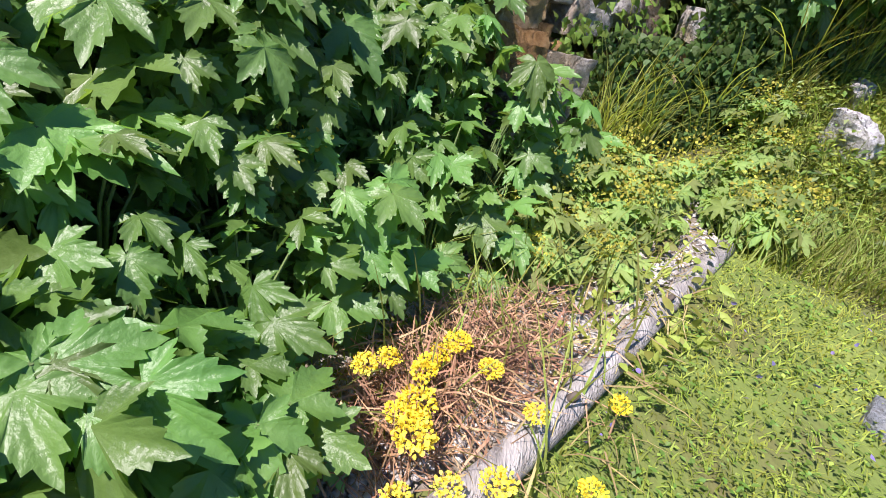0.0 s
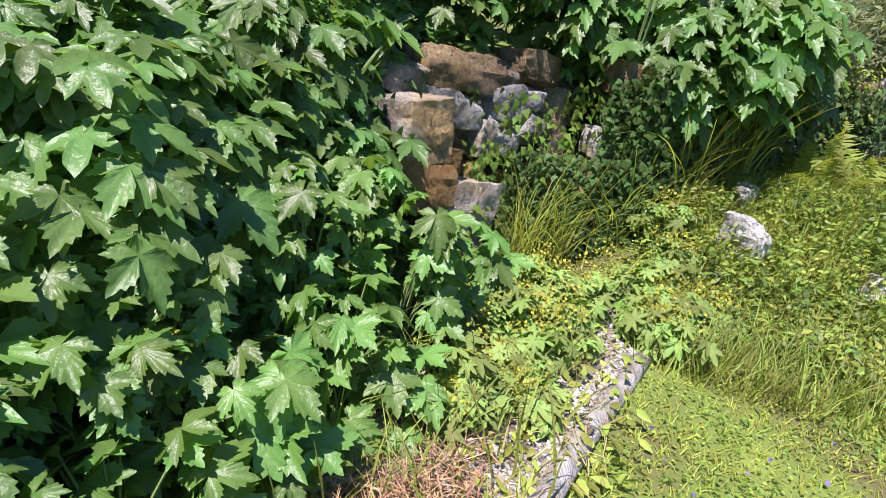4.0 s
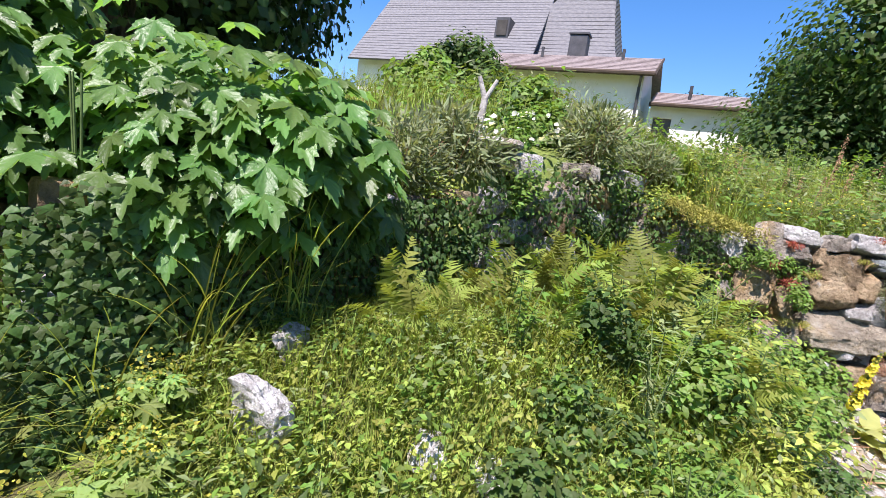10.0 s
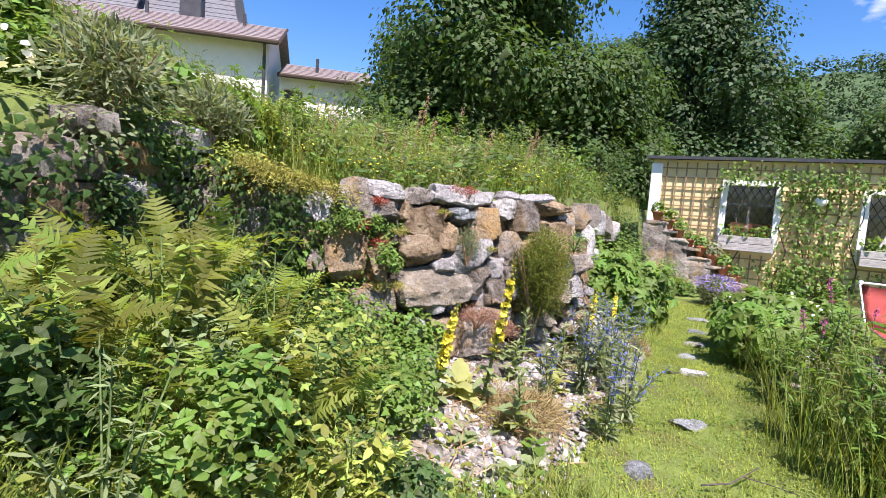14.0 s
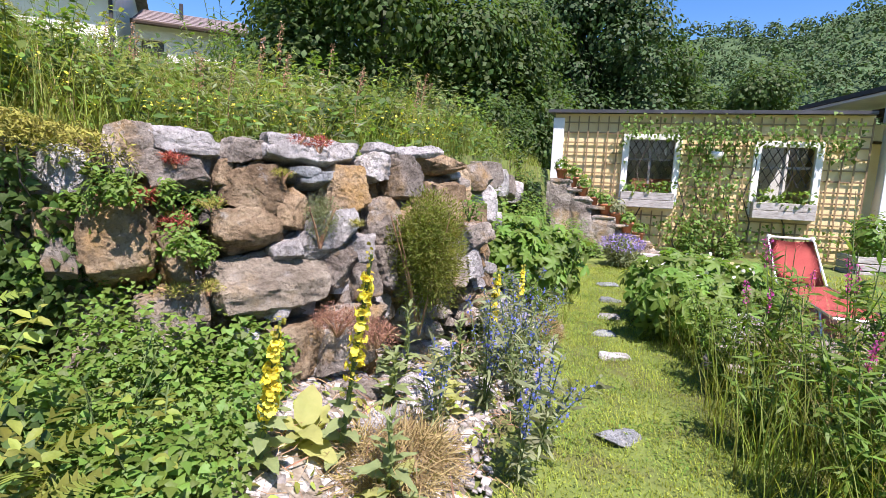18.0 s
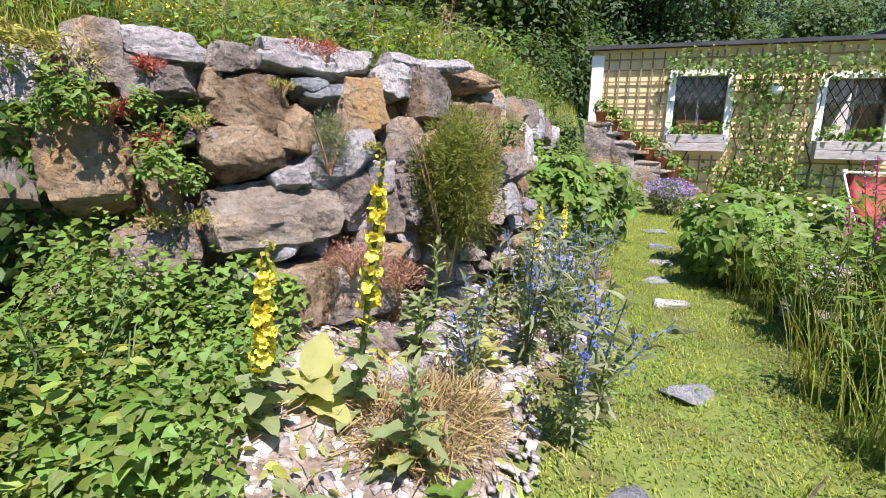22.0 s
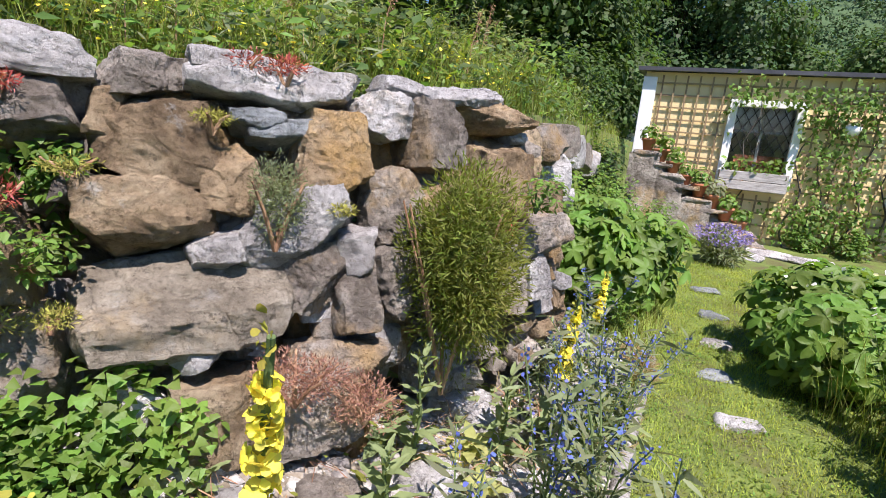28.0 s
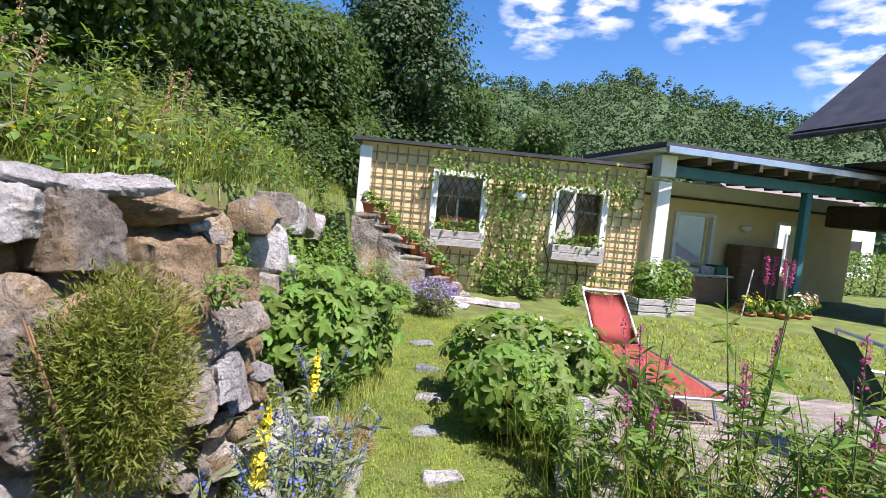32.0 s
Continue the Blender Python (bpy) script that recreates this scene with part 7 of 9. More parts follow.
for x, y in [(-3.0, -1.7), (-3.25, -1.45), (-3.5, -1.9), (-2.75, -1.5)]:
    ob = thing("comfrey", "plant with long upright pointed leaves", "plant", (x, y, gz(x, y)), 0, "long-leaved plants")
    n = 60
    P, d = blob_points(n, (0, 0, 0.2), (0.2, 0.2, 0.2), 0.2)
    share("foliage", npmesh("foliage", *spread(OVATE, P, frames_of(d + unit(n) * 0.4 + (0, 0, 0.5), d * (1, 1, 0.3) + (0, 0, 0.75)), rng.uniform(0.18, 0.3, n)), M["bush"]), ob, None, "long pointed leaves")
P, nn = on_line(1500, [(-2.2, -1.75), (-1.9, -1.4)], 1.48, 1.62, 0.15)
Q = sample(2600, -3.0, -1.6, -2.0, -0.9, lambda x, y: (behind(x, y) > 0.0) & (behind(x, y) < 0.5))
Q[:, 2] += rng.random(len(Q)) * 0.06
P = np.concatenate([P, Q])
stuff("moss", spread(LANCE, P, frames_of(unit(len(P)) + (0, 0, 0.5), unit(len(P)) + (0.2, 0, 0.2)), rng.uniform(0.02, 0.05, len(P))), M["moss"], "yellowish moss mat on the wall edge", "moss")

# ---- the log-edged bed ----
def sedum_head(x, y, h, s):
    ob = thing("sedum_flower", "bright yellow sedum flower head on a reddish stalk", "flower", (x, y, gz(x, y)), 0, "yellow sedum flowers")
    part("stalk", tube([(0.02, 0.01, 0), (0, 0, h)], 0.0035, 0.0025, 5), M["twig"], ob)
    n = 210
    P, d = blob_points(n, (0, 0, h), (s, s, s * 0.55), 0.5)
    P[:, 2] = np.maximum(P[:, 2], h - s * 0.2)
    share("blossom", npmesh("blossom", *spread(PETAL, P, frames_of(unit(n) + (0, 0, 0.6), d + (0, 0, 0.6)), s * rng.uniform(0.18, 0.34, n)), M["yellow"]), ob, None, "starry yellow florets")


for x, y, s in [(1.7, -5.87, 0.032), (1.64, -5.83, 0.03), (1.56, -5.75, 0.028), (1.47, -5.71, 0.036), (1.51, -5.61, 0.03), (1.64, -5.74, 0.032), (1.73, -5.72, 0.042), (1.8, -5.7, 0.045), (1.54, -5.49, 0.03),
                (1.32, -5.33, 0.028), (1.93, -5.69, 0.03), (1.86, -5.61, 0.03), (1.79, -5.53, 0.036), (2.41, -6.22, 0.04), (1.66, -5.37, 0.028), (2.08, -5.86, 0.03), (2.25, -6.03, 0.032), (1.5, -5.74, 0.03), (1.76, -5.75, 0.03)]:
    sedum_head(x, y, rng.uniform(0.11, 0.17), s)
n = 3400
a = rng.normal(0, 1, (n, 2)) * (0.25, 0.09)
P = np.column_stack([1.5 + a[:, 0], -5.72 + a[:, 1] - 0.28 * a[:, 0], 0.02 + 0.09 * rng.random(n)])
P[:, 2] += ground_z(P[:, 0], P[:, 1])
stuff("dry_stalks", spread(STRAW, P, frames_of(unit(n), unit(n) * (1, 1, 0.5)), rng.uniform(0.05, 0.16, n)), M["twig"], "tangle of dry reddish brown sedum stalks", "dry stalks")
n = 1500
a = rng.normal(0, 1, (n, 2)) * (0.42, 0.1)
P = np.column_stack([1.45 + a[:, 0], -5.86 + a[:, 1] - 0.28 * a[:, 0], 0.01 + 0.1 * rng.random(n)])
P[:, 2] += ground_z(P[:, 0], P[:, 1])
stuff("sedum", spread(LANCE, P, frames_of(unit(n), unit(n) * 0.8 + (0, 0, 0.9)), rng.uniform(0.02, 0.045, n)), M["euph"], "low green sedum shoots in the gravel", "sedum")
for x, y, r, h, w in [(1.42, -6.4, 0.16, 0.5, 0.08), (0.29, -5.7, 0.2, 0.3, 0.1), (0.16, -5.45, 0.2, 0.24, 0.1), (-0.33, -5.05, 0.22, 0.22, 0.1), (-0.45, -5.3, 0.22, 0.26, 0.12), (-0.08, -5.65, 0.2, 0.28, 0.1), (-0.1, -5.05, 0.18, 0.2, 0.1), (-0.75, -5.1, 0.22, 0.2, 0.1), (0.67, -5.72, 0.2, 0.24, 0.04), (0.35, -5.52, 0.2, 0.22, 0.05), (0.4, -5.82, 0.22, 0.3, 0.06), (0.62, -5.48, 0.16, 0.15, 0.03), (0.85, -5.68, 0.16, 0.18, 0.03), (-0.2, -5.4, 0.22, 0.24, 0.08), (-0.95, -5.2, 0.24, 0.24, 0.08), (-0.5, -4.85, 0.2, 0.16, 0.05)]:
    ob = leafy_heap("ladys_mantle", "clump with lobed leaves and frothy yellow-green flowers", x, y, r, h, 120, 0.065, M["mantle"], PAL7, group="yellow-green clumps")
    n = 170
    P, d = clump_points(n, (0, 0, h * 0.95), (r, r, w), 7)
    share("blossom", npmesh("blossom", *petals_at(P, 0.016), M["lime"]), ob, None, "frothy yellow-green florets")
P = sample(4200, 2.35, 3.4, -6.9, -6.1, lambda x, y: behind(x, y) < -0.1)
stuff("tall_grass", blades(P, rng.uniform(0.08, 0.3, len(P)), 0.005, 0.8), M["grass"], "ragged grass beside the flower bed", "grass")
P = sample(420, -0.3, 1.75, -6.2, -5.3, lambda x, y: behind(x, y) < -0.1)
stuff("tall_grass", blades(P, rng.uniform(0.15, 0.5, len(P)), 0.004, 0.7, segs=4), M["grass"], "single grass stalks in the flower bed", "grass")
n = 500
P = sample(900, 0.2, 2.6, -5.5, -4.0, mown)
P[:, 2] += 0.045
stuff("lawn_flowers", petals_at(P[:120], 0.018), M["violet"], "tiny violet flowers in the lawn", "flowers")

# ---- beside the deck ----
def loosestrife(x, y, h, n, seed):
    r = np.random.default_rng(seed)
    ob = thing("loosestrife", "upright plant with magenta flower spikes and narrow leaves", "plant", (x, y, gz(x, y)), 0, "magenta-flowered plants")
    leaf, flower = [], []
    for i in range(n):
        a, ln = r.uniform(0, 6.28), h * r.uniform(0.7, 1.1)
        d = np.array((math.cos(a), math.sin(a), 0)) * r.uniform(0.05, 0.28)
        part("stem", tube([(0, 0, 0), tuple(d * ln * 0.5 + (0, 0, ln * 0.5)), tuple(d * ln + (0, 0, ln))], 0.005, 0.002, 5), M["stem"], ob)
        s = r.random(50)[:, None] * 0.85
        leaf.append(d * ln * s + np.array((0, 0, 1)) * ln * s)
        s = (0.8 + 0.2 * r.random(48))[:, None]
        if i % 3 == 0:
            flower.append(d * ln * s + np.array((0, 0, 1)) * ln * s + unit(48) * 0.011)
    P = np.concatenate(leaf)
    share("foliage", npmesh("foliage", *spread(LANCE, P, frames_of(unit(len(P)) + (0, 0, 1), unit(len(P)) * (1, 1, 0.3) + (0, 0, 0.2)), rng.uniform(0.06, 0.12, len(P))), M["bush"]), ob, None, "narrow green leaves")
    P = np.concatenate(flower)
    share("blossom", npmesh("blossom", *petals_at(P, 0.013), M["pink"]), ob, None, "magenta flower spikes")


for i, (x, y, h, n) in enumerate([(1.75, 0.15, 1.15, 5), (1.55, 0.5, 0.9, 6), (1.3, 0.15, 0.75, 6), (1.95, -0.1, 0.95, 5), (2.0, 0.45, 1.0, 4), (1.45, -0.35, 0.7, 6), (1.7, 0.75, 0.75, 5), (2.2, 0.1, 0.85, 5)]):
    loosestrife(x, y, h, n, 60 + i)
def weed(x, y, h, material, label, tops=7, template=LANCE, size=(0.05, 0.11), per=60, name="tall_weed", group="tall weeds", wide=0.4):
    """An upright herb: several leaning stems, leafy all along."""
    ob = thing(name, label, "plant", (x, y, gz(x, y)), 0, group)
    P = []
    for k in range(tops):
        a, ln = rng.uniform(0, 6.28), h * rng.uniform(0.7, 1.15)
        dv = np.array((math.cos(a), math.sin(a), 0)) * rng.uniform(0.1, wide)
        part("stem", tube([(0, 0, 0), tuple(dv * ln * 0.4 + (0, 0, ln * 0.5)), tuple(dv * ln + (0, 0, ln))], 0.004, 0.002, 5), M["stem"], ob)
        s = rng.random(per)[:, None]
        P.append(dv * ln * s**1.2 + np.array((0, 0, 1)) * ln * s)
    P = np.concatenate(P)
    share("foliage", npmesh("foliage", *spread(template, P, frames_of(unit(len(P)) * 0.6 + (0, 0, 1), unit(len(P)) * (1, 1, 0.3) + (0, 0, 0.3)), rng.uniform(*size, len(P))), M[material]), ob, None, "leafy shoots")


for i, (x, y, h) in enumerate([(1.25, -0.7, 0.6), (1.6, -0.75, 0.8), (1.45, -0.1, 0.7), (1.15, 0.3, 0.5), (1.9, -0.5, 0.9), (1.1, -0.3, 0.45), (1.35, 0.55, 0.6), (2.1, -0.3, 0.9), (1.7, -0.3, 0.75), (1.2, 0.75, 0.5), (1.35, -1.05, 0.5), (1.75, -1.0, 0.7), (2.3, -0.15, 0.7), (2.6, -0.35, 0.75), (1.9, 0.05, 0.6), (2.15, 0.2, 0.55), (2.45, -0.6, 0.8), (2.9, -0.3, 0.7), (1.6, 0.3, 0.55), (2.75, 0.0, 0.6), (3.2, -0.2, 0.7), (2.2, -0.8, 0.85), (3.0, -0.7, 0.8)]):
    weed(x, y, h, ("bush", "euph", "bush")[i % 3], "tall leafy weed with narrow green leaves beside the deck", name="willowherb")
k = 0
while k < 46:
    x, y = rng.uniform(-3.6, -1.3), rng.uniform(-1.5, 4.5)
    if 0.3 < float(behind(np.array([x]), np.array([y]))[0]) < 1.9:
        weed(x, y, rng.uniform(0.4, 0.85), ("grass", "bush", "dull", "bush", "mullein")[k % 5], ("yellow-green herb in the unmown meadow", "dark green leafy herb in the unmown meadow", "grey-green herb in the unmown meadow", "light green herb in the unmown meadow", "pale felted herb in the unmown meadow")[k % 5],
             8, (LEAF4, LANCE)[k % 2], (0.03, 0.085), 60, "meadow_plant", "meadow plants", 0.55)
        k += 1
for i in range(16):
    y = rng.uniform(-1.0, 3.4)
    x = face_x(y) - rng.uniform(0.5, 1.6)
    h = rng.uniform(0.55, 0.9)
    ob = thing("dock_stalk", "tall dry brown seed stalk standing in the meadow", "plant", (x, y, gz(x, y)), 0, "dry seed stalks")
    part("stem", tube([(0, 0, 0), (0.03, 0, h * 0.6), (0.07, 0.03, h)], 0.004, 0.002, 5), M["twig"], ob)
    s = rng.uniform(0.6, 1.0, 120)[:, None]
    P = np.array((0.07, 0.03, h)) * s + unit(120) * 0.018
    share("blossom", npmesh("blossom", *petals_at(P, 0.014), M["twig"]), ob, None, "rusty brown seeds")
# heart-leaved weeds under the boulders
for x, y, r, h in [(-1.35, -1.5, 0.3, 0.5), (-1.15, -1.35, 0.28, 0.38), (-1.55, -1.35, 0.25, 0.55), (-1.3, -1.75, 0.3, 0.42), (-1.0, -1.6, 0.25, 0.3), (-1.45, -1.95, 0.3, 0.45)]:
    leafy_heap("creeping_weed", "dense low weed with small heart-shaped dark leaves", x, y, r, h, 1300, 0.03, M["bush"], IVY, group="leafy weeds")
for i, (y, z, n) in enumerate([(-1.55, 1.25, 60), (-1.2, 0.9, 50), (-1.12, 1.2, 40), (-1.4, 0.75, 60), (-1.62, 1.0, 70), (0.9, 1.1, 60), (1.3, 1.25, 80), (1.0, 1.5, 60), (2.0, 1.3, 90)]):
    P = np.column_stack([np.full(n, face_x(y) + 0.1) + rng.normal(0, 0.02, n), y + rng.normal(0, 0.06, n), z - 0.3 * rng.random(n)])
    stuff("ivy", spread(IVY, P, frames_of(unit(n) * 0.6 + (1, 0, 0.4), unit(n) + (0, 0, -0.6)), rng.uniform(0.03, 0.055, n)), M["bush"], "ivy sprig hanging over the boulders", "ivy")
# foliage spilling over the recessed terrace wall
for x, y, z, r, h, mt in [(-2.5, -3.9, 1.15, 0.3, 0.5, "cover"), (-2.72, -3.3, 1.2, 0.3, 0.55, "bush"), (-2.9, -2.75, 1.25, 0.3, 0.5, "dull"), (-2.95, -2.3, 1.25, 0.3, 0.5, "bush"), (-2.5, -1.95, 1.25, 0.3, 0.45, "cover"), (-2.2, -1.8, 1.25, 0.25, 0.4, "moss"), (-2.62, -3.6, 0.8, 0.28, 0.5, "ivy"), (-2.85, -2.5, 0.75, 0.3, 0.55, "ivy")]:
    leafy_heap("spilling_plant", "bushy plant spilling over the old terrace wall", x, y, r, h, 620, 0.045, M[mt], OVATE, z=z, group="spilling plants")
stick = thing("fallen_twig", "bare grey forked twig lying on the mown path", "twig", (0, 0, 0))
part("branch", tube([(0.36, -0.92, 0.03), (0.52, -0.86, 0.04), (0.64, -0.76, 0.05), (0.72, -0.7, 0.06)], 0.005, 0.003, 6), M["bark"], stick)
part("branch", tube([(0.6, -0.79, 0.045), (0.72, -0.8, 0.04), (0.86, -0.83, 0.035)], 0.0035, 0.002, 6), M["bark"], stick)
P = sample(900, 1.3, 2.6, -0.9, 0.5, lambda x, y: x > 1.2)
stuff("dry_grass", blades(P[:420], rng.uniform(0.5, 1.0, 420), 0.0025, 0.5, segs=4), M["hay"], "dry seeding grass stalks beside the deck", "grass")

for x, y, r, h in [(0.75, 7.0, 0.25, 0.3), (0.35, 7.05, 0.3, 0.4), (-0.05, 7.15, 0.3, 0.55), (-0.45, 7.3, 0.3, 0.75), (1.9, 7.35, 0.25, 0.4), (2.5, 7.2, 0.25, 0.4), (3.2, 7.0, 0.25, 0.45), (4.6, 6.6, 0.3, 0.7)]:
    leafy_heap("border_plant", "green border plant at the foot of the outbuilding", x, y, r, h, 420, 0.07, M["bush"], OVATE, group="border plants")

def strewn(n, cx, cy, rx, ry, template, size, material, name, label, flat=0.5):
    a, r = rng.uniform(0, 6.28, n), np.sqrt(rng.random(n))
    P = np.column_stack([cx + rx * r * np.cos(a), cy + ry * r * np.sin(a), np.zeros(n)])
    P[:, 2] = ground_z(P[:, 0], P[:, 1]) + 0.03 + 0.06 * rng.random(n)
    return stuff(name, spread(template, P, frames_of(unit(n) + (0.1, -0.1, 0.8), unit(n) * (1, 1, flat)), size * rng.uniform(0.5, 1.3, n)), material, label, "litter")


strewn(900, -0.9, -0.6, 0.7, 1.3, STRAW, 0.13, M["twig"], "plant_litter", "dry brown stalks scattered on the gravel")
strewn(700, -0.85, -0.9, 0.7, 1.1, OVATE, 0.045, M["cover"], "small_weeds", "small green weeds in the gravel")
strewn(600, -0.5, 0.6, 0.45, 0.8, OVATE, 0.05, M["mullein"], "small_weeds", "pale green weeds among the stones")
strewn(500, -0.5, 0.5, 0.45, 0.9, STRAW, 0.14, M["hay"], "plant_litter", "straw-coloured stalks among the stones")
strewn(700, 0.6, -5.55, 1.2, 0.35, STRAW, 0.12, M["hay"], "plant_litter", "dry stalks on the log-edged bed")
strewn(450, 0.5, -5.4, 0.8, 0.3, OVATE, 0.05, M["cover"], "small_weeds", "light green seedlings in the log-edged bed")

# ---- around the covered terrace ----
def on_terrace(u, v, z=0.06):
    return perg.matrix_basis @ Matrix.Translation((u, v, z))


def foxglove(u, v, h, seed):
    r = np.random.default_rng(seed)
    ob = thing("potted_foxglove", "terracotta pot with tall pink flower spikes", "flower pot", m=on_terrace(u, v), group="terrace pots")
    part("pot", lathe([(0.09, 0), (0.13, 0.2), (0.15, 0.2), (0.15, 0.25), (0.135, 0.25), (0.12, 0.2)]), M["terracotta"], ob, "terracotta pot", True)
    part("earth", lathe([(0.125, 0.19), (0.12, 0.215)]), M["soil"], ob)
    for k in range(2):
        x = 0.06 - 0.12 * k
        part("stem", tube([(x * 0.4, 0, 0.2), (x, 0, 0.2 + h * 0.5), (x * 1.8, 0, 0.2 + h)], 0.006, 0.003, 6), M["stem"], ob)
        s = r.uniform(0.5, 0.96, 110)[:, None]
        P = np.array((x * 0.4, 0, 0.2)) + np.array((x * 1.4, 0, h)) * s + unit(110) * 0.04 * (1.2 - 0.7 * s)
        share("blossom", npmesh("blossom", *petals_at(P, 0.04), M["pink"]), ob, None, "pink bell flowers")
    P, dd = blob_points(70, (0, 0, 0.36), (0.17, 0.17, 0.14), 0.3)
    share("foliage", npmesh("foliage", *spread(OVATE, P, frames_of(dd + (0, 0, 0.6), dd + (0, 0, 0.3)), rng.uniform(0.08, 0.15, 70)), M["bush"]), ob, None, "broad green leaves")


foxglove(2.05, -0.45, 1.15, 5)
foxglove(2.3, -0.6, 1.1, 6)
for u, v, r, mt in [(2.75, -0.5, 0.12, "white"), (1.75, -0.4, 0.11, "yellow"), (3.05, -0.4, 0.13, "red"), (3.3, -0.15, 0.12, "white"), (-0.35, -0.05, 0.14, None)]:
    ob = thing("flower_pot", "terracotta flower pot with a leafy plant on the terrace", "flower pot", m=on_terrace(u, v), group="terrace pots")
    part("pot", lathe([(r * 0.62, 0), (r * 0.92, r * 1.35), (r * 1.06, r * 1.36), (r * 1.08, r * 1.7), (r * 0.96, r * 1.7), (r * 0.9, r * 1.4)]), M["terracotta"], ob, "terracotta pot", True)
    part("earth", lathe([(r * 0.88, r * 1.35), (r * 0.86, r * 1.5)]), M["soil"], ob)
    P, dd = blob_points(190, (0, 0, r * 3.2), (r * 1.9, r * 1.9, r * 1.9), 0.2)
    share("foliage", npmesh("foliage", *spread(OVATE, P, frames_of(dd + (0, 0, 0.6), unit(190)), rng.uniform(0.3, 0.7, 190) * r), M["bush"]), ob, None, "green leaves")
    if mt:
        P, dd = blob_points(26, (0, 0, r * 4.2), (r * 1.8, r * 1.8, r * 1.4), 0.6)
        share("blossom", npmesh("blossom", *spread(FLOWER, P, frames_of(dd + (0, -0.3, 0.6), unit(26)), rng.uniform(0.02, 0.035, 26)), M[mt]), ob, None, "open flowers")
broom = thing("broom_handle", "long wooden handle leaning on the terrace post", "broom", m=on_terrace(1.95, -0.2))
part("handle", tube([(-0.45, -0.25, 0.02), (-0.05, 0.0, 1.0)], 0.014, sides=8), M["greywood"], broom)
part("head", box(-0.46, -0.26, 0.03, 0.3, 0.06, 0.05, 0.01), M["brownwood"], broom)
pole = thing("metal_pole", "slim pale metal pole standing against the post", "pole", m=on_terrace(2.62, -0.3))
part("rod", tube([(0, 0, 0), (0.04, 0.05, 1.15)], 0.018, sides=8), M["chrome"], pole)
part("cap", lathe([(0.03, 1.14), (0.035, 1.17), (0.02, 1.2)]), M["lead"], pole, "dark cap").location = (0.04, 0.05, 0)

# ---- beyond the terrace ----
hedge = thing("hedge", "dense green clipped hedge behind the terrace", "hedge", m=on_terrace(11.2, 4.2, 0.0))
n = 3600
P = np.column_stack([rng.uniform(-2.2, 3.0, n), rng.uniform(-0.5, 0.5, n), 1.55 * rng.random(n) ** 0.7])
share("foliage", npmesh("foliage", *spread(LEAF4, P, frames_of(unit(n) + (0, -0.6, 0.7), unit(n)), rng.uniform(0.08, 0.14, n)), M["bush"]), hedge, None, "dense green leaves")
for k in range(6):
    part("trunk", tube([(-2 + k, 0, 0), (-2 + k + 0.1, 0, 1.2)], 0.04, 0.02, 6), M["bark"], hedge)


def neighbour(u, v, w, h):
    ob = thing("neighbour_house", "plain white house behind the terrace with dark windows", "house", m=on_terrace(u, v, 0.0))
    part("wall", box(0, 0, h / 2, w, 5.0, h), M["plaster"], ob)
    bm = bmesh.new()
    vs = [bm.verts.new(p) for p in ((-w / 2 - 0.4, -2.9, h), (w / 2 + 0.4, -2.9, h), (w / 2 + 0.4, 2.9, h), (-w / 2 - 0.4, 2.9, h), (-w / 2 - 0.4, 0, h + 1.2), (w / 2 + 0.4, 0, h + 1.2))]
    for f in ((0, 1, 5, 4), (2, 3, 4, 5), (0, 4, 3), (1, 2, 5), (3, 2, 1, 0)):
        bm.faces.new([vs[k] for k in f])
    part("roof", bm, M["tileroof"], ob, "brown tiled roof")
    for i in range(int(w / 1.9)):
        for z in (1.5, 4.0):
            if z < h - 0.6:
                x = -w / 2 + 1.0 + i * 1.9
                wd = part("window", box(x, -2.51, z, 0.85, 0.06, 1.15), M["dark"], ob, "dark window")
                for s in (-1, 1):
                    part("frame", box(x + s * 0.45, -2.53, z, 0.07, 0.08, 1.25), M["whitewood"], wd)
                part("sill", box(x, -2.57, z - 0.64, 1.1, 0.16, 0.06), M["concrete"], wd)


neighbour(0.0, 19.0, 9.0, 3.5)
neighbour(17.0, 14.0, 8.0, 3.5)
car = thing("parked_car", "dark parked car seen through the terrace window", "car", m=on_terrace(3.6, 6.3, 0.0))
prof = [(-2.0, 0.35), (-2.05, 0.7), (-1.9, 0.92), (-1.1, 1.0), (-0.45, 1.46), (0.85, 1.5), (1.6, 1.02), (2.0, 0.9), (2.05, 0.4)]
bm = bmesh.new()
rows = [[bm.verts.new((x, y * (0.86 if z > 1.1 else 1.0), z)) for x, z in prof] for y in (-0.85, 0.85)]
for k in range(len(prof) - 1):
    bm.faces.new((rows[0][k], rows[0][k + 1], rows[1][k + 1], rows[1][k]))
bm.faces.new(rows[0][::-1]), bm.faces.new(rows[1]), bm.faces.new((rows[0][0], rows[1][0], rows[1][-1], rows[0][-1]))
bmesh.ops.bevel(bm, geom=bm.edges[:], offset=0.05, segments=2, affect="EDGES")
part("body", bm, M["carblue"], car, "dark glossy car body", True)
for s in (-1, 1):
    for x in (-1.3, 1.3):
        wh = part("wheel", lathe([(0.2, -0.1), (0.31, -0.1), (0.33, -0.05), (0.33, 0.05), (0.31, 0.1), (0.2, 0.1)], 20), M["dark"], car)
        wh.matrix_basis = pose(x, s * 0.8, 0.33, 90, 0, 0)
        part("rim", lathe([(0.05, -0.115), (0.19, -0.11), (0.2, 0.11), (0.05, 0.115)], 16), M["chrome"], wh)
    part("side_window", box(0.2, s * 0.76, 1.22, 1.1, 0.03, 0.3, 0.01), M["glass"], car, "side window")
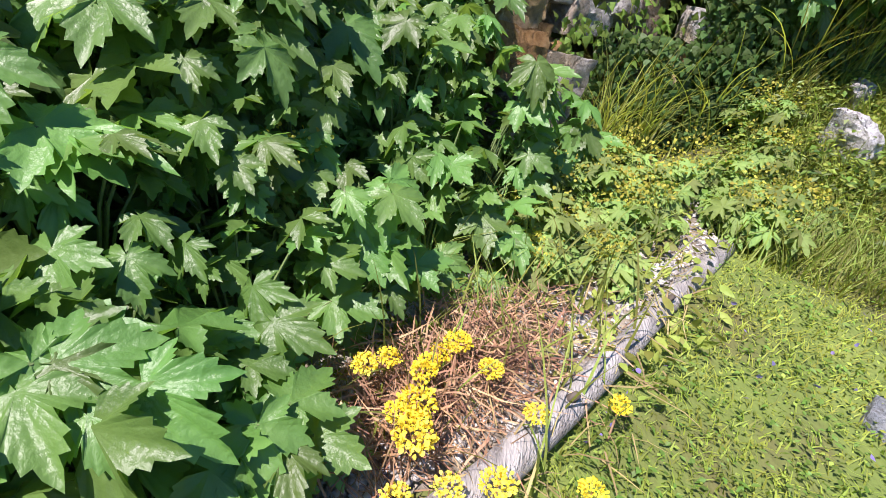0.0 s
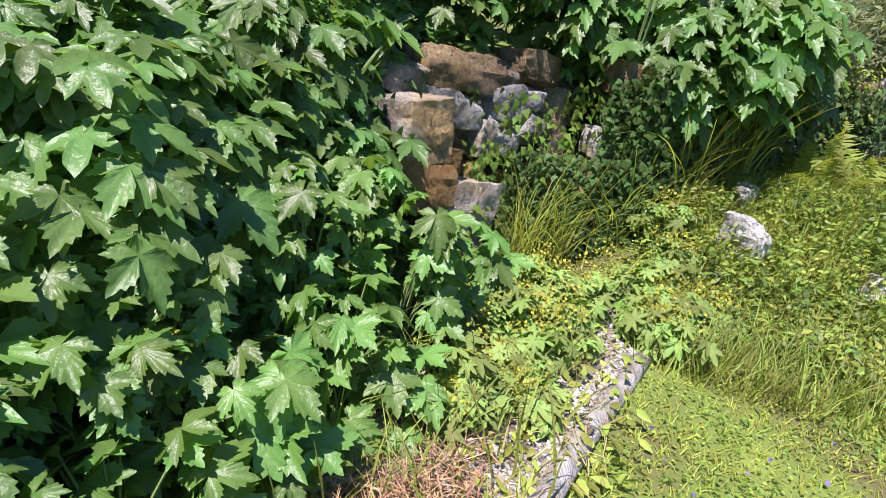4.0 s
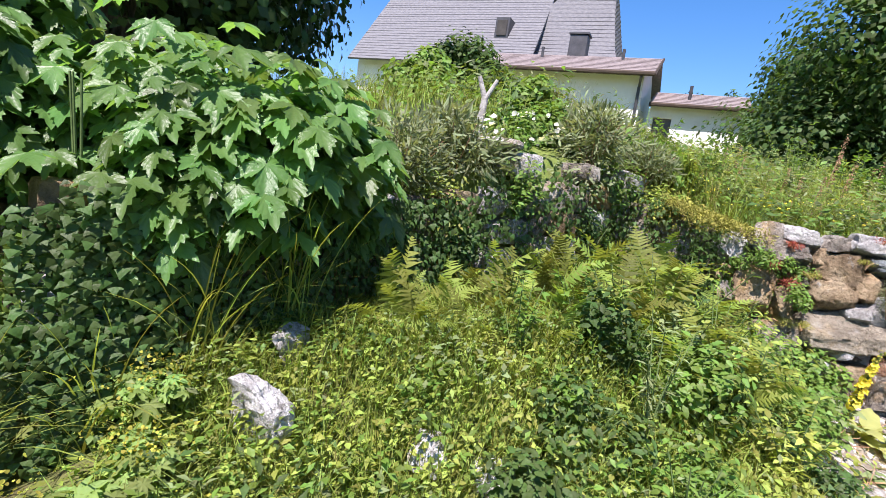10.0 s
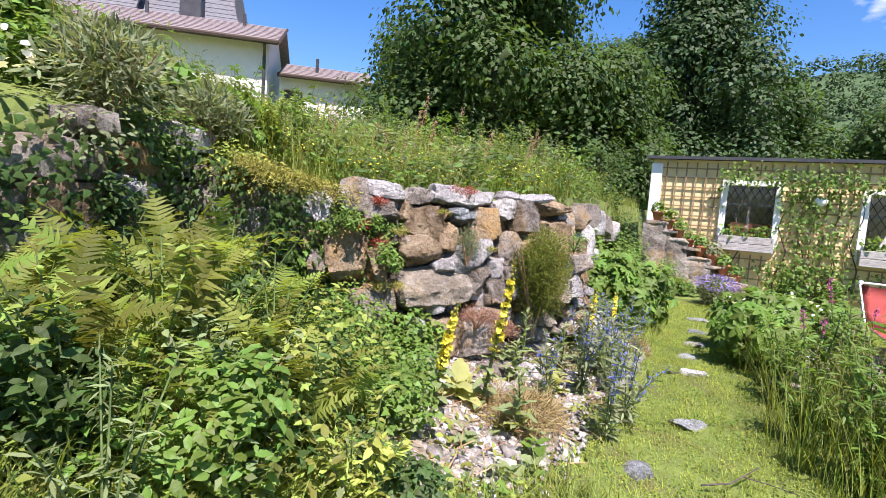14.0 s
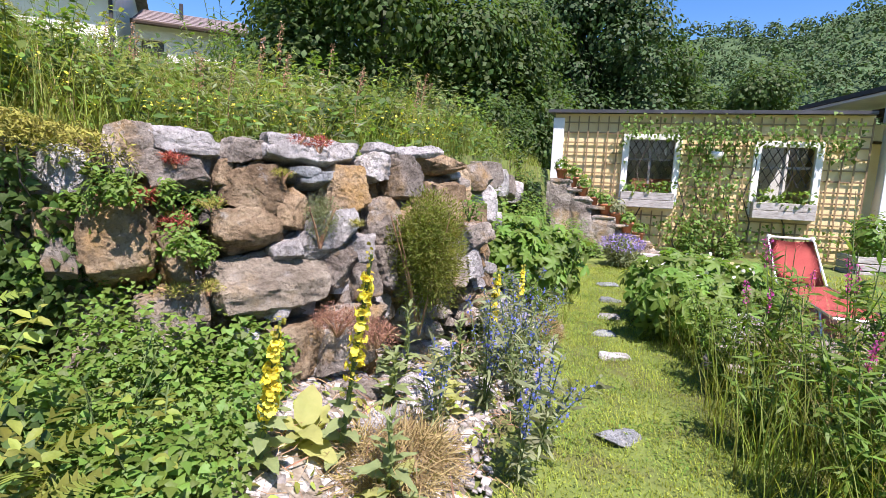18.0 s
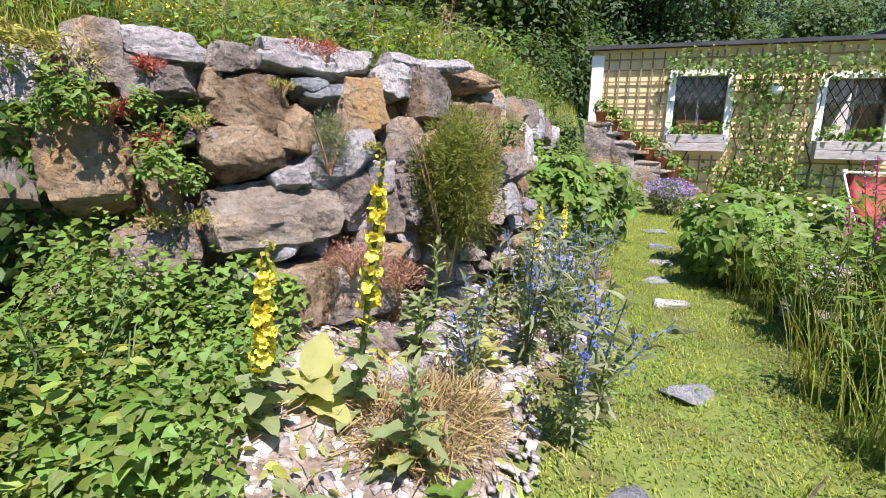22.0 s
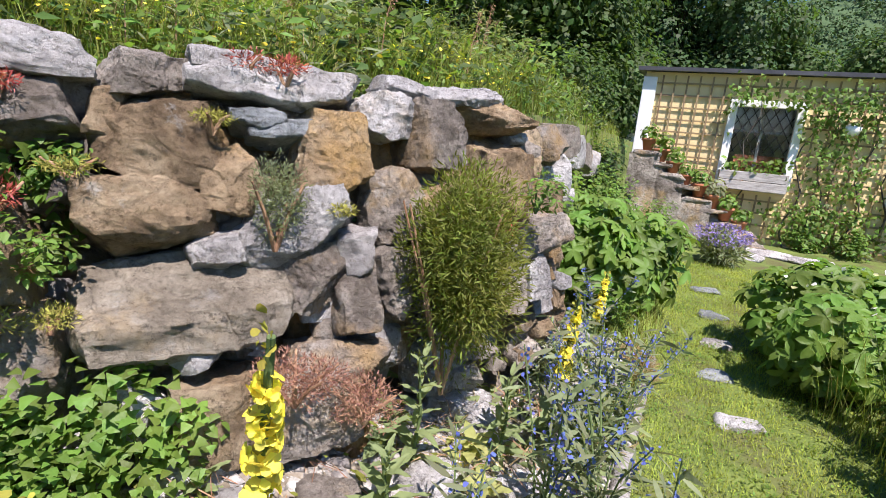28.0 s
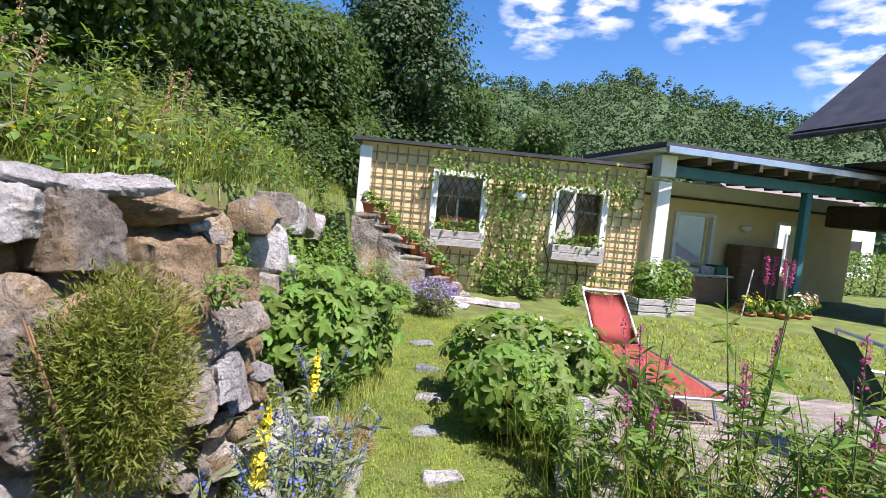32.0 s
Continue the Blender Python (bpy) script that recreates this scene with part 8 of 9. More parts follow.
P, dd = blob_points(40, (1.15, 1.75, 0.62), (0.5, 0.6, 0.12), 0.6)
stuff("bush_blossom", petals_at(P, 0.04), M["white"], "whitish fading blossoms in the bush", "flowers")
root = thing("driftwood", "pale weathered curl of driftwood lying in the gravel bed", "driftwood", (-0.5, 1.15, gz(-0.5, 1.15) + 0.03))
part("trunk", tube([(-0.22, -0.45, 0.02), (-0.1, -0.2, 0.05), (0.0, 0.05, 0.08), (0.05, 0.2, 0.13)], 0.04, 0.06, 9), M["log"], root, "", True)
part("knot", tube([(0.0, 0.2, 0.14), (0.09, 0.16, 0.16), (0.14, 0.2, 0.1), (0.1, 0.26, 0.05)], 0.05, 0.035, 9), M["log"], root, "pale curled knot", True)

# mixed weeds, seedlings and single ferns at the shady edge
for i in range(34):
    x, y = rng.uniform(-2.0, -0.55), rng.uniform(-3.6, -1.45)
    if float(behind(np.array([x]), np.array([y]))[0]) < -0.3 and x < -0.35 - 0.12 * i / 34:
        weed(x, y, rng.uniform(0.2, 0.5), ("cover", "bush", "grass", "tree", "mullein")[i % 5], ("yellow-green weed in the shady corner", "green weed in the shady corner", "light green weed in the shady corner", "dark green weed in the shady corner", "pale green weed in the shady corner")[i % 5], 6, (OVATE, LANCE, OVATE)[i % 3], (0.025, 0.06), 44, "shade_weed", "weeds in the shady corner", 0.6)

# ---- small growth on the boulder wall ----
n = 5200
y = rng.uniform(-2.0, -1.3, n)
P = np.column_stack([np.array([face_x(v) for v in y]) - rng.uniform(-0.16, 0.35, n), y, np.zeros(n)])
P[:, 2] = 1.5 + 0.1 * rng.random(n) - 0.12 * (P[:, 0] > np.array([face_x(v) for v in y]) + 0.06) * rng.random(n)
stuff("moss", spread(LANCE, P, frames_of(unit(n), unit(n) + (0.2, 0, 0.6)), rng.uniform(0.02, 0.05, n)), M["moss"], "yellow-green moss mat hanging over the wall top", "moss")
for y0, z0, ln in [(-1.63, 1.45, 0.9), (-1.7, 1.2, 0.8), (-1.45, 1.42, 0.45), (-1.55, 1.1, 0.7), (-1.2, 1.22, 0.5), (-1.78, 1.4, 0.9), (-1.05, 1.3, 0.4)]:
    n = int(170 * ln)
    s = rng.random(n)
    yy = y0 + 0.07 * np.sin(s * 6 + y0 * 9) + rng.normal(0, 0.035, n)
    P = np.column_stack([np.array([face_x(v) for v in yy]) + 0.1 + rng.normal(0, 0.02, n), yy, z0 - ln * s])
    ob = thing("ivy_strand", "ivy strand with dark lobed leaves trailing down the boulders", "ivy", (0, 0, 0), 0, "ivy strands")
    part("vine", tube([(face_x(y0) + 0.09, y0 + 0.07 * math.sin(k * 1.2 + y0 * 9), z0 - ln * k / 5) for k in range(6)], 0.004, 0.002, 5), M["bark"], ob)
    share("foliage", npmesh("foliage", *spread(IVY, P, frames_of(unit(n) * 0.6 + (1, 0, 0.4), unit(n) * 0.8 + (0, 0, -0.6)), rng.uniform(0.03, 0.065, n)), M["bush" if y0 > -1.5 else "ivy"]), ob, None, "dark lobed leaves")

# ---- in the gravel bed ----
stump = thing("wood_block", "short block of cut wood with a pale sawn top", "wood block", (-1.2, -0.72, gz(-1.2, -0.72) + 0.01), 20)
part("trunk", lathe([(0.085, 0), (0.09, 0.06), (0.082, 0.17)], 14), M["bark"], stump, "brown bark")
part("sawn_face", lathe([(0.078, 0.171), (0.07, 0.178)], 14), M["concrete"], stump, "pale sawn wood")
rock(-1.02, -0.36, 0.2, 0.1, 0.26, "ochre", 20, 760, "bed_stone", "upright yellowish stone standing in the gravel bed", 0.15, "stone", "bed stones")
for i, (x, y, w) in enumerate([(-1.15, -0.15, 0.3), (-0.9, -0.6, 0.2), (-0.6, -0.5, 0.18), (-0.8, 0.15, 0.24), (-1.0, 0.75, 0.3), (-0.75, 0.95, 0.22), (-0.3, 0.6, 0.16), (-0.55, -0.75, 0.14), (-1.05, -0.85, 0.16), (-0.35, 0.0, 0.15)]):
    rock(x, y, w, w * 0.75, w * 0.55, (Wh, G, Wh)[i % 3], i * 47, 770 + i, "bed_stone", "pale angular stone lying in the gravel bed", 0.2, "stone", "bed stones")


def young_mullein(x, y, h, seed):
    r = np.random.default_rng(seed)
    ob = thing("young_mullein", "pale green mullein stem with pointed leaves and no flowers", "plant", (x, y, gz(x, y)), 0, "young mulleins")
    part("stem", tube([(0, 0, 0), (0.02, 0.01, h * 0.5), (0.01, -0.02, h)], 0.009, 0.003, 7), M["stem"], ob)
    for i in range(22):
        k = i / 22
        ln = (0.17 - 0.12 * k) * r.uniform(0.8, 1.2)
        share("leaf", FELT[i % 2], ob, Matrix.Translation((0.02 * k, 0, 0.02 + k * h)) @ pose(0, 0, 0, 0, 0, i * 137.5) @ pose(0, 0, 0, 15 + 50 * k, r.uniform(-15, 15), 0) @ Matrix.Diagonal((ln * 0.75, ln, ln, 1)))


for i, (x, y, h) in enumerate([(-0.82, -0.29, 0.5), (-0.63, -0.02, 0.42), (-0.33, 0.03, 0.35), (-1.05, 0.5, 0.5), (-0.35, 0.85, 0.4), (-1.25, 0.1, 0.45), (-0.2, 0.35, 0.3), (-0.75, -0.6, 0.3), (-0.55, -1.15, 0.35)]):
    young_mullein(x, y, h, 80 + i)
# weeds and turf between the bed and the leafy bush
P = sample(16000, -1.5, -0.1, 0.6, 5.5, lambda x, y: (behind(x, y) < -0.1) & (x < -0.05))
stuff("tall_grass", blades(P, rng.uniform(0.04, 0.22, len(P)), 0.0035, 0.8, segs=2), M["grass"], "rough turf at the foot of the boulder wall", "grass")
for i in range(26):
    x, y = rng.uniform(-1.35, -0.25), rng.uniform(0.5, 2.2)
    if float(behind(np.array([x]), np.array([y]))[0]) < -0.25:
        weed(x, y, rng.uniform(0.15, 0.4), ("bush", "cover", "mullein", "dull")[i % 4], ("green weed in the stony bed", "yellow-green weed in the stony bed", "pale weed in the stony bed", "grey-green weed in the stony bed")[i % 4], 6, (LEAF4, LANCE)[i % 2], (0.03, 0.07), 30, "bed_weed", "weeds in the stony bed", 0.6)

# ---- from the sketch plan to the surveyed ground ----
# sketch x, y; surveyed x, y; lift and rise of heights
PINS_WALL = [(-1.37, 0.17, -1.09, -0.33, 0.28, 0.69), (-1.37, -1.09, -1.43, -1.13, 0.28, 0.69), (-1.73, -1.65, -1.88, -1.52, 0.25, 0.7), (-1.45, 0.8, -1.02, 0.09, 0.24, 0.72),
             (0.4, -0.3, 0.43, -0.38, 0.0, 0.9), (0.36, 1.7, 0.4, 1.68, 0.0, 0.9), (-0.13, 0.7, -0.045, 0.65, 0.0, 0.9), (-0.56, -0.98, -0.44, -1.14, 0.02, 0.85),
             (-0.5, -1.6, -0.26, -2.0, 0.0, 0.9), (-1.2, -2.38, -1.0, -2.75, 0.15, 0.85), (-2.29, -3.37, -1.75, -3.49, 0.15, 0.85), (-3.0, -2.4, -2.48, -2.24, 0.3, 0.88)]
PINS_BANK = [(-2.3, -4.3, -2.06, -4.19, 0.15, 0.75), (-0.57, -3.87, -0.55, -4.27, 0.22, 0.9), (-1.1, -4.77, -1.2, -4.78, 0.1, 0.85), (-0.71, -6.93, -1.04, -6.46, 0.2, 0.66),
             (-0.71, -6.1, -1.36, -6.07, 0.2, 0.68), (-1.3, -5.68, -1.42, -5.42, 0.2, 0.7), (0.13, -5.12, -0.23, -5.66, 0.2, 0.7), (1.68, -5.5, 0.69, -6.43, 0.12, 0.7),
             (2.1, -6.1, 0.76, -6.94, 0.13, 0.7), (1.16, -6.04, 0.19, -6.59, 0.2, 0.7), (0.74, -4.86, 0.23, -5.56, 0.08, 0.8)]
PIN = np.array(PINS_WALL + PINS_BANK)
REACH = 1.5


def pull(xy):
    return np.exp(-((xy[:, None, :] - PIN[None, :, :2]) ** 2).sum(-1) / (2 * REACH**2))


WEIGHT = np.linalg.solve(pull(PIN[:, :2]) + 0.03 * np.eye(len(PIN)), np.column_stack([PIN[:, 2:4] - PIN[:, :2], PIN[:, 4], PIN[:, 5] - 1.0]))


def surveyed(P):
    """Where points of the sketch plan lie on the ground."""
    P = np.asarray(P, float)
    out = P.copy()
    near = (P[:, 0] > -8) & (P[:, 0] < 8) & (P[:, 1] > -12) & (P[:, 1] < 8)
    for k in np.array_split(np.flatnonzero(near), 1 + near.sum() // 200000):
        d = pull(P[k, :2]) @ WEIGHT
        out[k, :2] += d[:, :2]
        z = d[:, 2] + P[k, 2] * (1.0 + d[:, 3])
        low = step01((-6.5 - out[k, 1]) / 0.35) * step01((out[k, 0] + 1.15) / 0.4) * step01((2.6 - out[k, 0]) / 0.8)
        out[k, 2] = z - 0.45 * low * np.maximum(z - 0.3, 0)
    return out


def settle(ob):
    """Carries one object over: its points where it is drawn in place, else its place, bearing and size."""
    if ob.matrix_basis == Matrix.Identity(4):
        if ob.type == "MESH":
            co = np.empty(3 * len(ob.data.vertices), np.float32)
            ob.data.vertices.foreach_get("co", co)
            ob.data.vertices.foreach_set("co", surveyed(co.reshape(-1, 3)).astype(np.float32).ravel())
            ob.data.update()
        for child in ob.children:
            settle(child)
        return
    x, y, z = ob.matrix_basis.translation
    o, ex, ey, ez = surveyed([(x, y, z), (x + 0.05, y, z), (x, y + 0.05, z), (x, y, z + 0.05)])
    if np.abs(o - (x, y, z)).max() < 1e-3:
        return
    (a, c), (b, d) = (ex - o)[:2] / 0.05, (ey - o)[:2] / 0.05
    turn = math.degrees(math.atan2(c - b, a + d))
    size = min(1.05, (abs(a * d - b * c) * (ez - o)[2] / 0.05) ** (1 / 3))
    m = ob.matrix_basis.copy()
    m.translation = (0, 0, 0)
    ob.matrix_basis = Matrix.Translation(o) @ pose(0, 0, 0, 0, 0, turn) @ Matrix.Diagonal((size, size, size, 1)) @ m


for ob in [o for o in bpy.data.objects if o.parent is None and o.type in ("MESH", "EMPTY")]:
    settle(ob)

# the earth stays behind the boulders and the coursed stones
me = bpy.data.objects["ground"].data
co = np.empty(3 * len(me.vertices), np.float32)
me.vertices.foreach_get("co", co)
co = co.reshape(-1, 3)
ahead = (co[:, 0] + 1.2) * 0.78 + (co[:, 1] + 6.25) * 0.62
along = (co[:, 0] + 1.2) * -0.62 + (co[:, 1] + 6.25) * 0.78
face = np.where(co[:, 1] < -0.4 - 0.3 * (co[:, 0] + 1), co[:, 0] - 0.795 * co[:, 1] + 0.344 * co[:, 2] + 0.28, co[:, 0] + 0.98 - 0.6 * (co[:, 1] + 0.45) + 0.3 * (co[:, 2] - 1.0))
stony = (face > -0.38) & (face < 0.5) & (co[:, 2] > 0.35) & (co[:, 1] > -1.75) & (co[:, 1] < 0.45) & (co[:, 0] > -2.2) & (co[:, 0] < -0.3)
co[stony, 2] = 0.3
front = (ahead > -0.26) & (ahead < 0.6) & (along > -0.5) & (along < 0.95)
co[front, 2] = np.minimum(co[front, 2], 0.3)
me.vertices.foreach_set("co", co.ravel())
me.update()

# ---- boulders of the wall ----
# x, y, z of the middle of the face, width, height, stone, tilt
def lay(rows, bearing, seed, proud=0.05):
    for i, (x, y, z, w, h, kind, tilt) in enumerate(rows):
        d = max(0.12, min(0.36, 0.8 * max(w, h) + 0.04))
        big = w * h > 0.025
        me = stone_mesh(seed + i, w * 1.06, d, h * 1.08, M[kind], n=20 if big else 8, rough=0.075, square=0.55 if kind == "boulder" else 0.84, cuts=3 if kind == "boulder" else 11)
        away = pose(0, 0, 0, 0, 0, bearing) @ Vector((0, 1, 0)) * (d / 2 - proud)
        share("stone", me, boulder_wall, Matrix.Translation((x + away.x, y + away.y, z)) @ pose(0, 0, 0, 0, 0, bearing) @ pose(0, 0, 0, -12, tilt, 0))


lay([(-1.84, -1.44, 1.21, 0.24, 0.18, Wh, 3),
      (-1.72, -1.24, 1.31, 0.18, 0.21, G, 0),
      (-1.60, -1.07, 1.35, 0.33, 0.11, Wh, 3),
      (-1.42, -0.86, 1.33, 0.23, 0.13, G, 2),
      (-1.31, -0.69, 1.41, 0.18, 0.08, Wh, 0),
      (-1.20, -0.58, 1.33, 0.49, 0.13, Wh, 5),
      (-1.57, -1.09, 1.22, 0.28, 0.24, G, -18),
      (-1.46, -0.95, 1.24, 0.10, 0.13, B, 0),
      (-1.22, -0.65, 1.24, 0.15, 0.06, S, -8),
      (-1.17, -0.60, 1.20, 0.19, 0.05, S, -6),
      (-1.15, -0.56, 1.24, 0.12, 0.03, S, 2),
      (-1.35, -0.84, 1.14, 0.36, 0.24, B, 0)], 52, 100)
lay([(-1.34, -0.92, 0.94, 0.31, 0.21, B, -4),
      (-1.24, -0.74, 1.07, 0.15, 0.20, B, 6),
      (-1.05, -0.48, 1.14, 0.22, 0.26, B, 10),
      (-1.67, -1.35, 0.93, 0.28, 0.33, B, 4),
      (-1.53, -1.20, 0.86, 0.17, 0.23, B, 0),
      (-1.82, -1.50, 1.01, 0.13, 0.12, B, 0),
      (-1.47, -1.04, 1.04, 0.11, 0.08, G, 0),
      (-1.22, -0.81, 0.87, 0.14, 0.10, Wh, -14),
      (-1.09, -0.63, 0.90, 0.38, 0.19, Wh, -17),
      (-1.04, -0.62, 0.77, 0.24, 0.21, G, 0),
      (-0.95, -0.47, 0.86, 0.13, 0.16, Wh, 0),
      (-0.92, -0.51, 0.68, 0.13, 0.27, G, 0)], 52, 130)
lay([(-1.2, -0.91, 0.71, 0.53, 0.26, "boulder", -3),
      (-1.20, -0.91, 0.58, 0.13, 0.07, Wh, -20),
      (-1.50, -1.27, 0.60, 0.31, 0.26, G, 4),
      (-1.54, -1.39, 0.47, 0.29, 0.10, G, 0),
      (-1.10, -0.84, 0.385, 0.34, 0.28, B, 0),
      (-0.95, -0.69, 0.35, 0.30, 0.22, G, 0),
      (-1.26, -1.04, 0.44, 0.13, 0.17, Wh, -10),
      (-1.78, -1.52, 0.86, 0.11, 0.17, G, 0),
      (-1.42, -1.15, 0.66, 0.09, 0.17, G, 0),
      (-0.91, -0.58, 0.49, 0.30, 0.13, G, 0)], 54, 160)
lay([(-0.97, -0.29, 1.28, 0.26, 0.14, Wh, -8),
      (-0.85, -0.12, 1.23, 0.26, 0.23, G, 8),
      (-0.93, -0.18, 1.38, 0.25, 0.07, Wh, 8),
      (-0.81, 0.02, 1.39, 0.32, 0.10, Wh, 0),
      (-0.73, 0.12, 1.31, 0.42, 0.10, B, -2),
      (-0.65, 0.13, 1.08, 0.32, 0.41, B, 4),
      (-0.55, 0.18, 0.83, 0.44, 0.17, G, -6),
      (-0.58, 0.05, 0.66, 0.15, 0.26, G, 0),
      (-0.51, 0.19, 0.71, 0.15, 0.19, Wh, 0),
      (-0.90, -0.33, 0.99, 0.17, 0.23, G, 0),
      (-0.78, -0.14, 0.97, 0.29, 0.29, B, 0),
      (-0.86, -0.37, 0.75, 0.19, 0.27, G, 0),
      (-0.72, -0.17, 0.70, 0.32, 0.27, G, 0)], 62, 190)
for i in range(120):
    k = rng.uniform(0, 1)
    z = rng.uniform(0.3, 1.28)
    x, y = (-1.86 + 0.88 * k * 1.6, -1.55 + 1.1 * k * 1.6) if k < 0.625 else (-0.98 + 0.55 * (k - 0.625) * 2.6, -0.45 + 0.92 * (k - 0.625) * 2.6)
    w = rng.uniform(0.09, 0.2)
    lay([(x - 0.3 * (z - 1.0), y, z, w, w * rng.uniform(0.5, 0.9), (G, B, G, Wh)[i % 4], rng.uniform(-20, 20))], 54, 230 + i, -0.06)

# rubble core behind the face
for i in range(70):
    k, z = (i % 14 + rng.uniform(0.2, 0.8)) / 14, 0.4 + 0.19 * (i // 14) + rng.uniform(-0.04, 0.04)
    x, y = (-1.86 + 0.88 * k * 1.6, -1.55 + 1.1 * k * 1.6) if k < 0.625 else (-0.98 + 0.55 * (k - 0.625) * 2.6, -0.45 + 0.92 * (k - 0.625) * 2.6)
    lay([(x - 0.3 * (z - 1.0), y, z, rng.uniform(0.2, 0.26), rng.uniform(0.2, 0.24), (G, B)[i % 2], rng.uniform(-9, 9))], 54, 600 + i, -0.13)

# ---- growth on the boulders ----
needle_bush("wall_bush", "fine-leaved green bush growing out of the boulder wall", -0.66, -0.36, 0.4, 0.22, 0.86, 15000, 0.026, M["olive"], category="bush")
P, dd = clump_points(6000, (-0.65, -0.37, 0.86), (0.23, 0.23, 0.44), 16)
stuff("bush_shoots", spread(LANCE, P, frames_of(unit(6000), dd + 0.7 * unit(6000)), rng.uniform(0.014, 0.032, 6000)), M["euph"], "fresh green shoots on the wall bush", "foliage")
needle_bush("thyme_cushion", "grey-green thyme cushion hanging on the boulders", -1.08, -0.72, 0.9, 0.1, 0.25, 2600, 0.016, M["dull"], group="wall cushions")
needle_bush("sedum_cushion", "reddish brown succulent cushion between the boulders", -0.93, -0.8, 0.48, 0.15, 0.14, 3200, 0.015, M["redsed"], group="wall cushions")
needle_bush("sedum_cushion", "reddish brown succulent cushion between the boulders", -0.78, -0.66, 0.4, 0.12, 0.13, 2200, 0.015, M["redsed"], group="wall cushions")
for x, y, z, s in [(-1.6, -1.29, 1.1, 0.06), (-1.5, -1.21, 0.98, 0.085), (-1.55, -1.15, 1.27, 0.05), (-1.24, -0.68, 1.38, 0.06), (-1.16, -0.6, 1.37, 0.06), (-0.6, 0.02, 0.88, 0.07)]:
    needle_bush("sedum_tuft", "dark red succulent tuft in a joint of the wall", x, y, z, s, s * 1.2, 420, 0.02, M["rosette"], group="wall cushions", twigs=2)
for x, y, z, s in [(-1.43, -1.07, 1.08, 0.075), (-1.25, -0.79, 1.22, 0.06), (-1.44, -1.27, 0.72, 0.1), (-0.98, -0.55, 0.98, 0.05), (-1.36, -1.18, 0.72, 0.06), (-0.62, -0.02, 0.96, 0.06)]:
    needle_bush("moss_pad", "yellow moss pad in a joint of the wall", x, y, z, s, 0.05, 560, 0.015, M["moss"], group="moss pads", twigs=2, category="moss")
for x, y, z, r, h in [(-1.7, -1.43, 1.06, 0.1, 0.15), (-1.4, -1.16, 0.84, 0.1, 0.14), (-1.52, -1.22, 1.1, 0.06, 0.12), (-0.5, 0.02, 1.0, 0.1, 0.2)]:
    leafy_heap("wall_plant", "small green leafy plant growing in a wall joint", x, y, r, h, 200, 0.026, M["bush"], OVATE, z=z, group="wall plants")

# ---- coursed stones at the shaded corner ----
def course(rows, seed):
    for i, (x, y, z, w, h, kind, tilt) in enumerate(rows):
        d = max(0.12, min(0.34, 0.8 * max(w, h) + 0.04))
        me = stone_mesh(seed + i, w * 1.08, d, h * 1.1, M[kind], n=14, rough=0.06, square=0.9, cuts=6)
        away = pose(0, 0, 0, 0, 0, 128.5) @ Vector((0, 1, 0)) * (d / 2 - 0.04)
        share("stone", me, terrace_wall, Matrix.Translation((x + away.x, y + away.y, z)) @ pose(0, 0, 0, 0, 0, 128.5) @ pose(0, 0, 0, -6, tilt, 0))


course([(-0.95, -6.55, 0.95, 0.25, 0.15, G, 20),
      (-1.18, -6.28, 1.00, 0.51, 0.15, B, 2),
      (-1.46, -5.93, 1.05, 0.27, 0.15, B, 4),
      (-1.69, -5.63, 0.98, 0.22, 0.17, G, 0),
      (-1.09, -6.36, 0.85, 0.32, 0.14, Wh, 2),
      (-1.31, -6.09, 0.90, 0.21, 0.15, Wh, 0),
      (-1.42, -5.95, 0.93, 0.18, 0.10, Wh, -4),
      (-1.29, -6.08, 0.75, 0.19, 0.17, Wh, 0),
      (-1.41, -5.93, 0.78, 0.21, 0.15, Wh, 0),
      (-1.01, -6.39, 0.61, 0.24, 0.15, O, 4),
      (-1.14, -6.22, 0.56, 0.18, 0.13, O, 0),
      (-1.20, -6.18, 0.74, 0.10, 0.15, G, 0),
      (-1.55, -5.78, 0.90, 0.21, 0.17, G, 0),
      (-1.56, -5.72, 0.70, 0.31, 0.23, G, 0)], 400)
course([(-0.68, -6.45, 0.81, 0.26, 0.21, G, -6),
      (-0.64, -6.45, 0.62, 0.24, 0.17, O, 6),
      (-0.76, -6.26, 0.44, 0.35, 0.34, G, 4)], 430)
for i in range(46):
    k, w = rng.uniform(-0.25, 1.25), rng.uniform(0.12, 0.22)
    course([(-1.0 - 0.62 * k - 0.06, -6.5 + 0.8 * k - 0.05, rng.uniform(0.32, 1.0), w, w * 0.7, (G, B, O)[i % 3], rng.uniform(-8, 8))], 450 + i)
for x, y, z, w in [(0.02, -7.28, 0.52, 0.22), (0.14, -7.2, 0.38, 0.18), (-0.3, -6.95, 0.5, 0.2)]:
    set_stone(x, y, z, w, 0.2, w * 0.75, G, 20, 520 + int(w * 100), 20, 0.6, cuts=6)
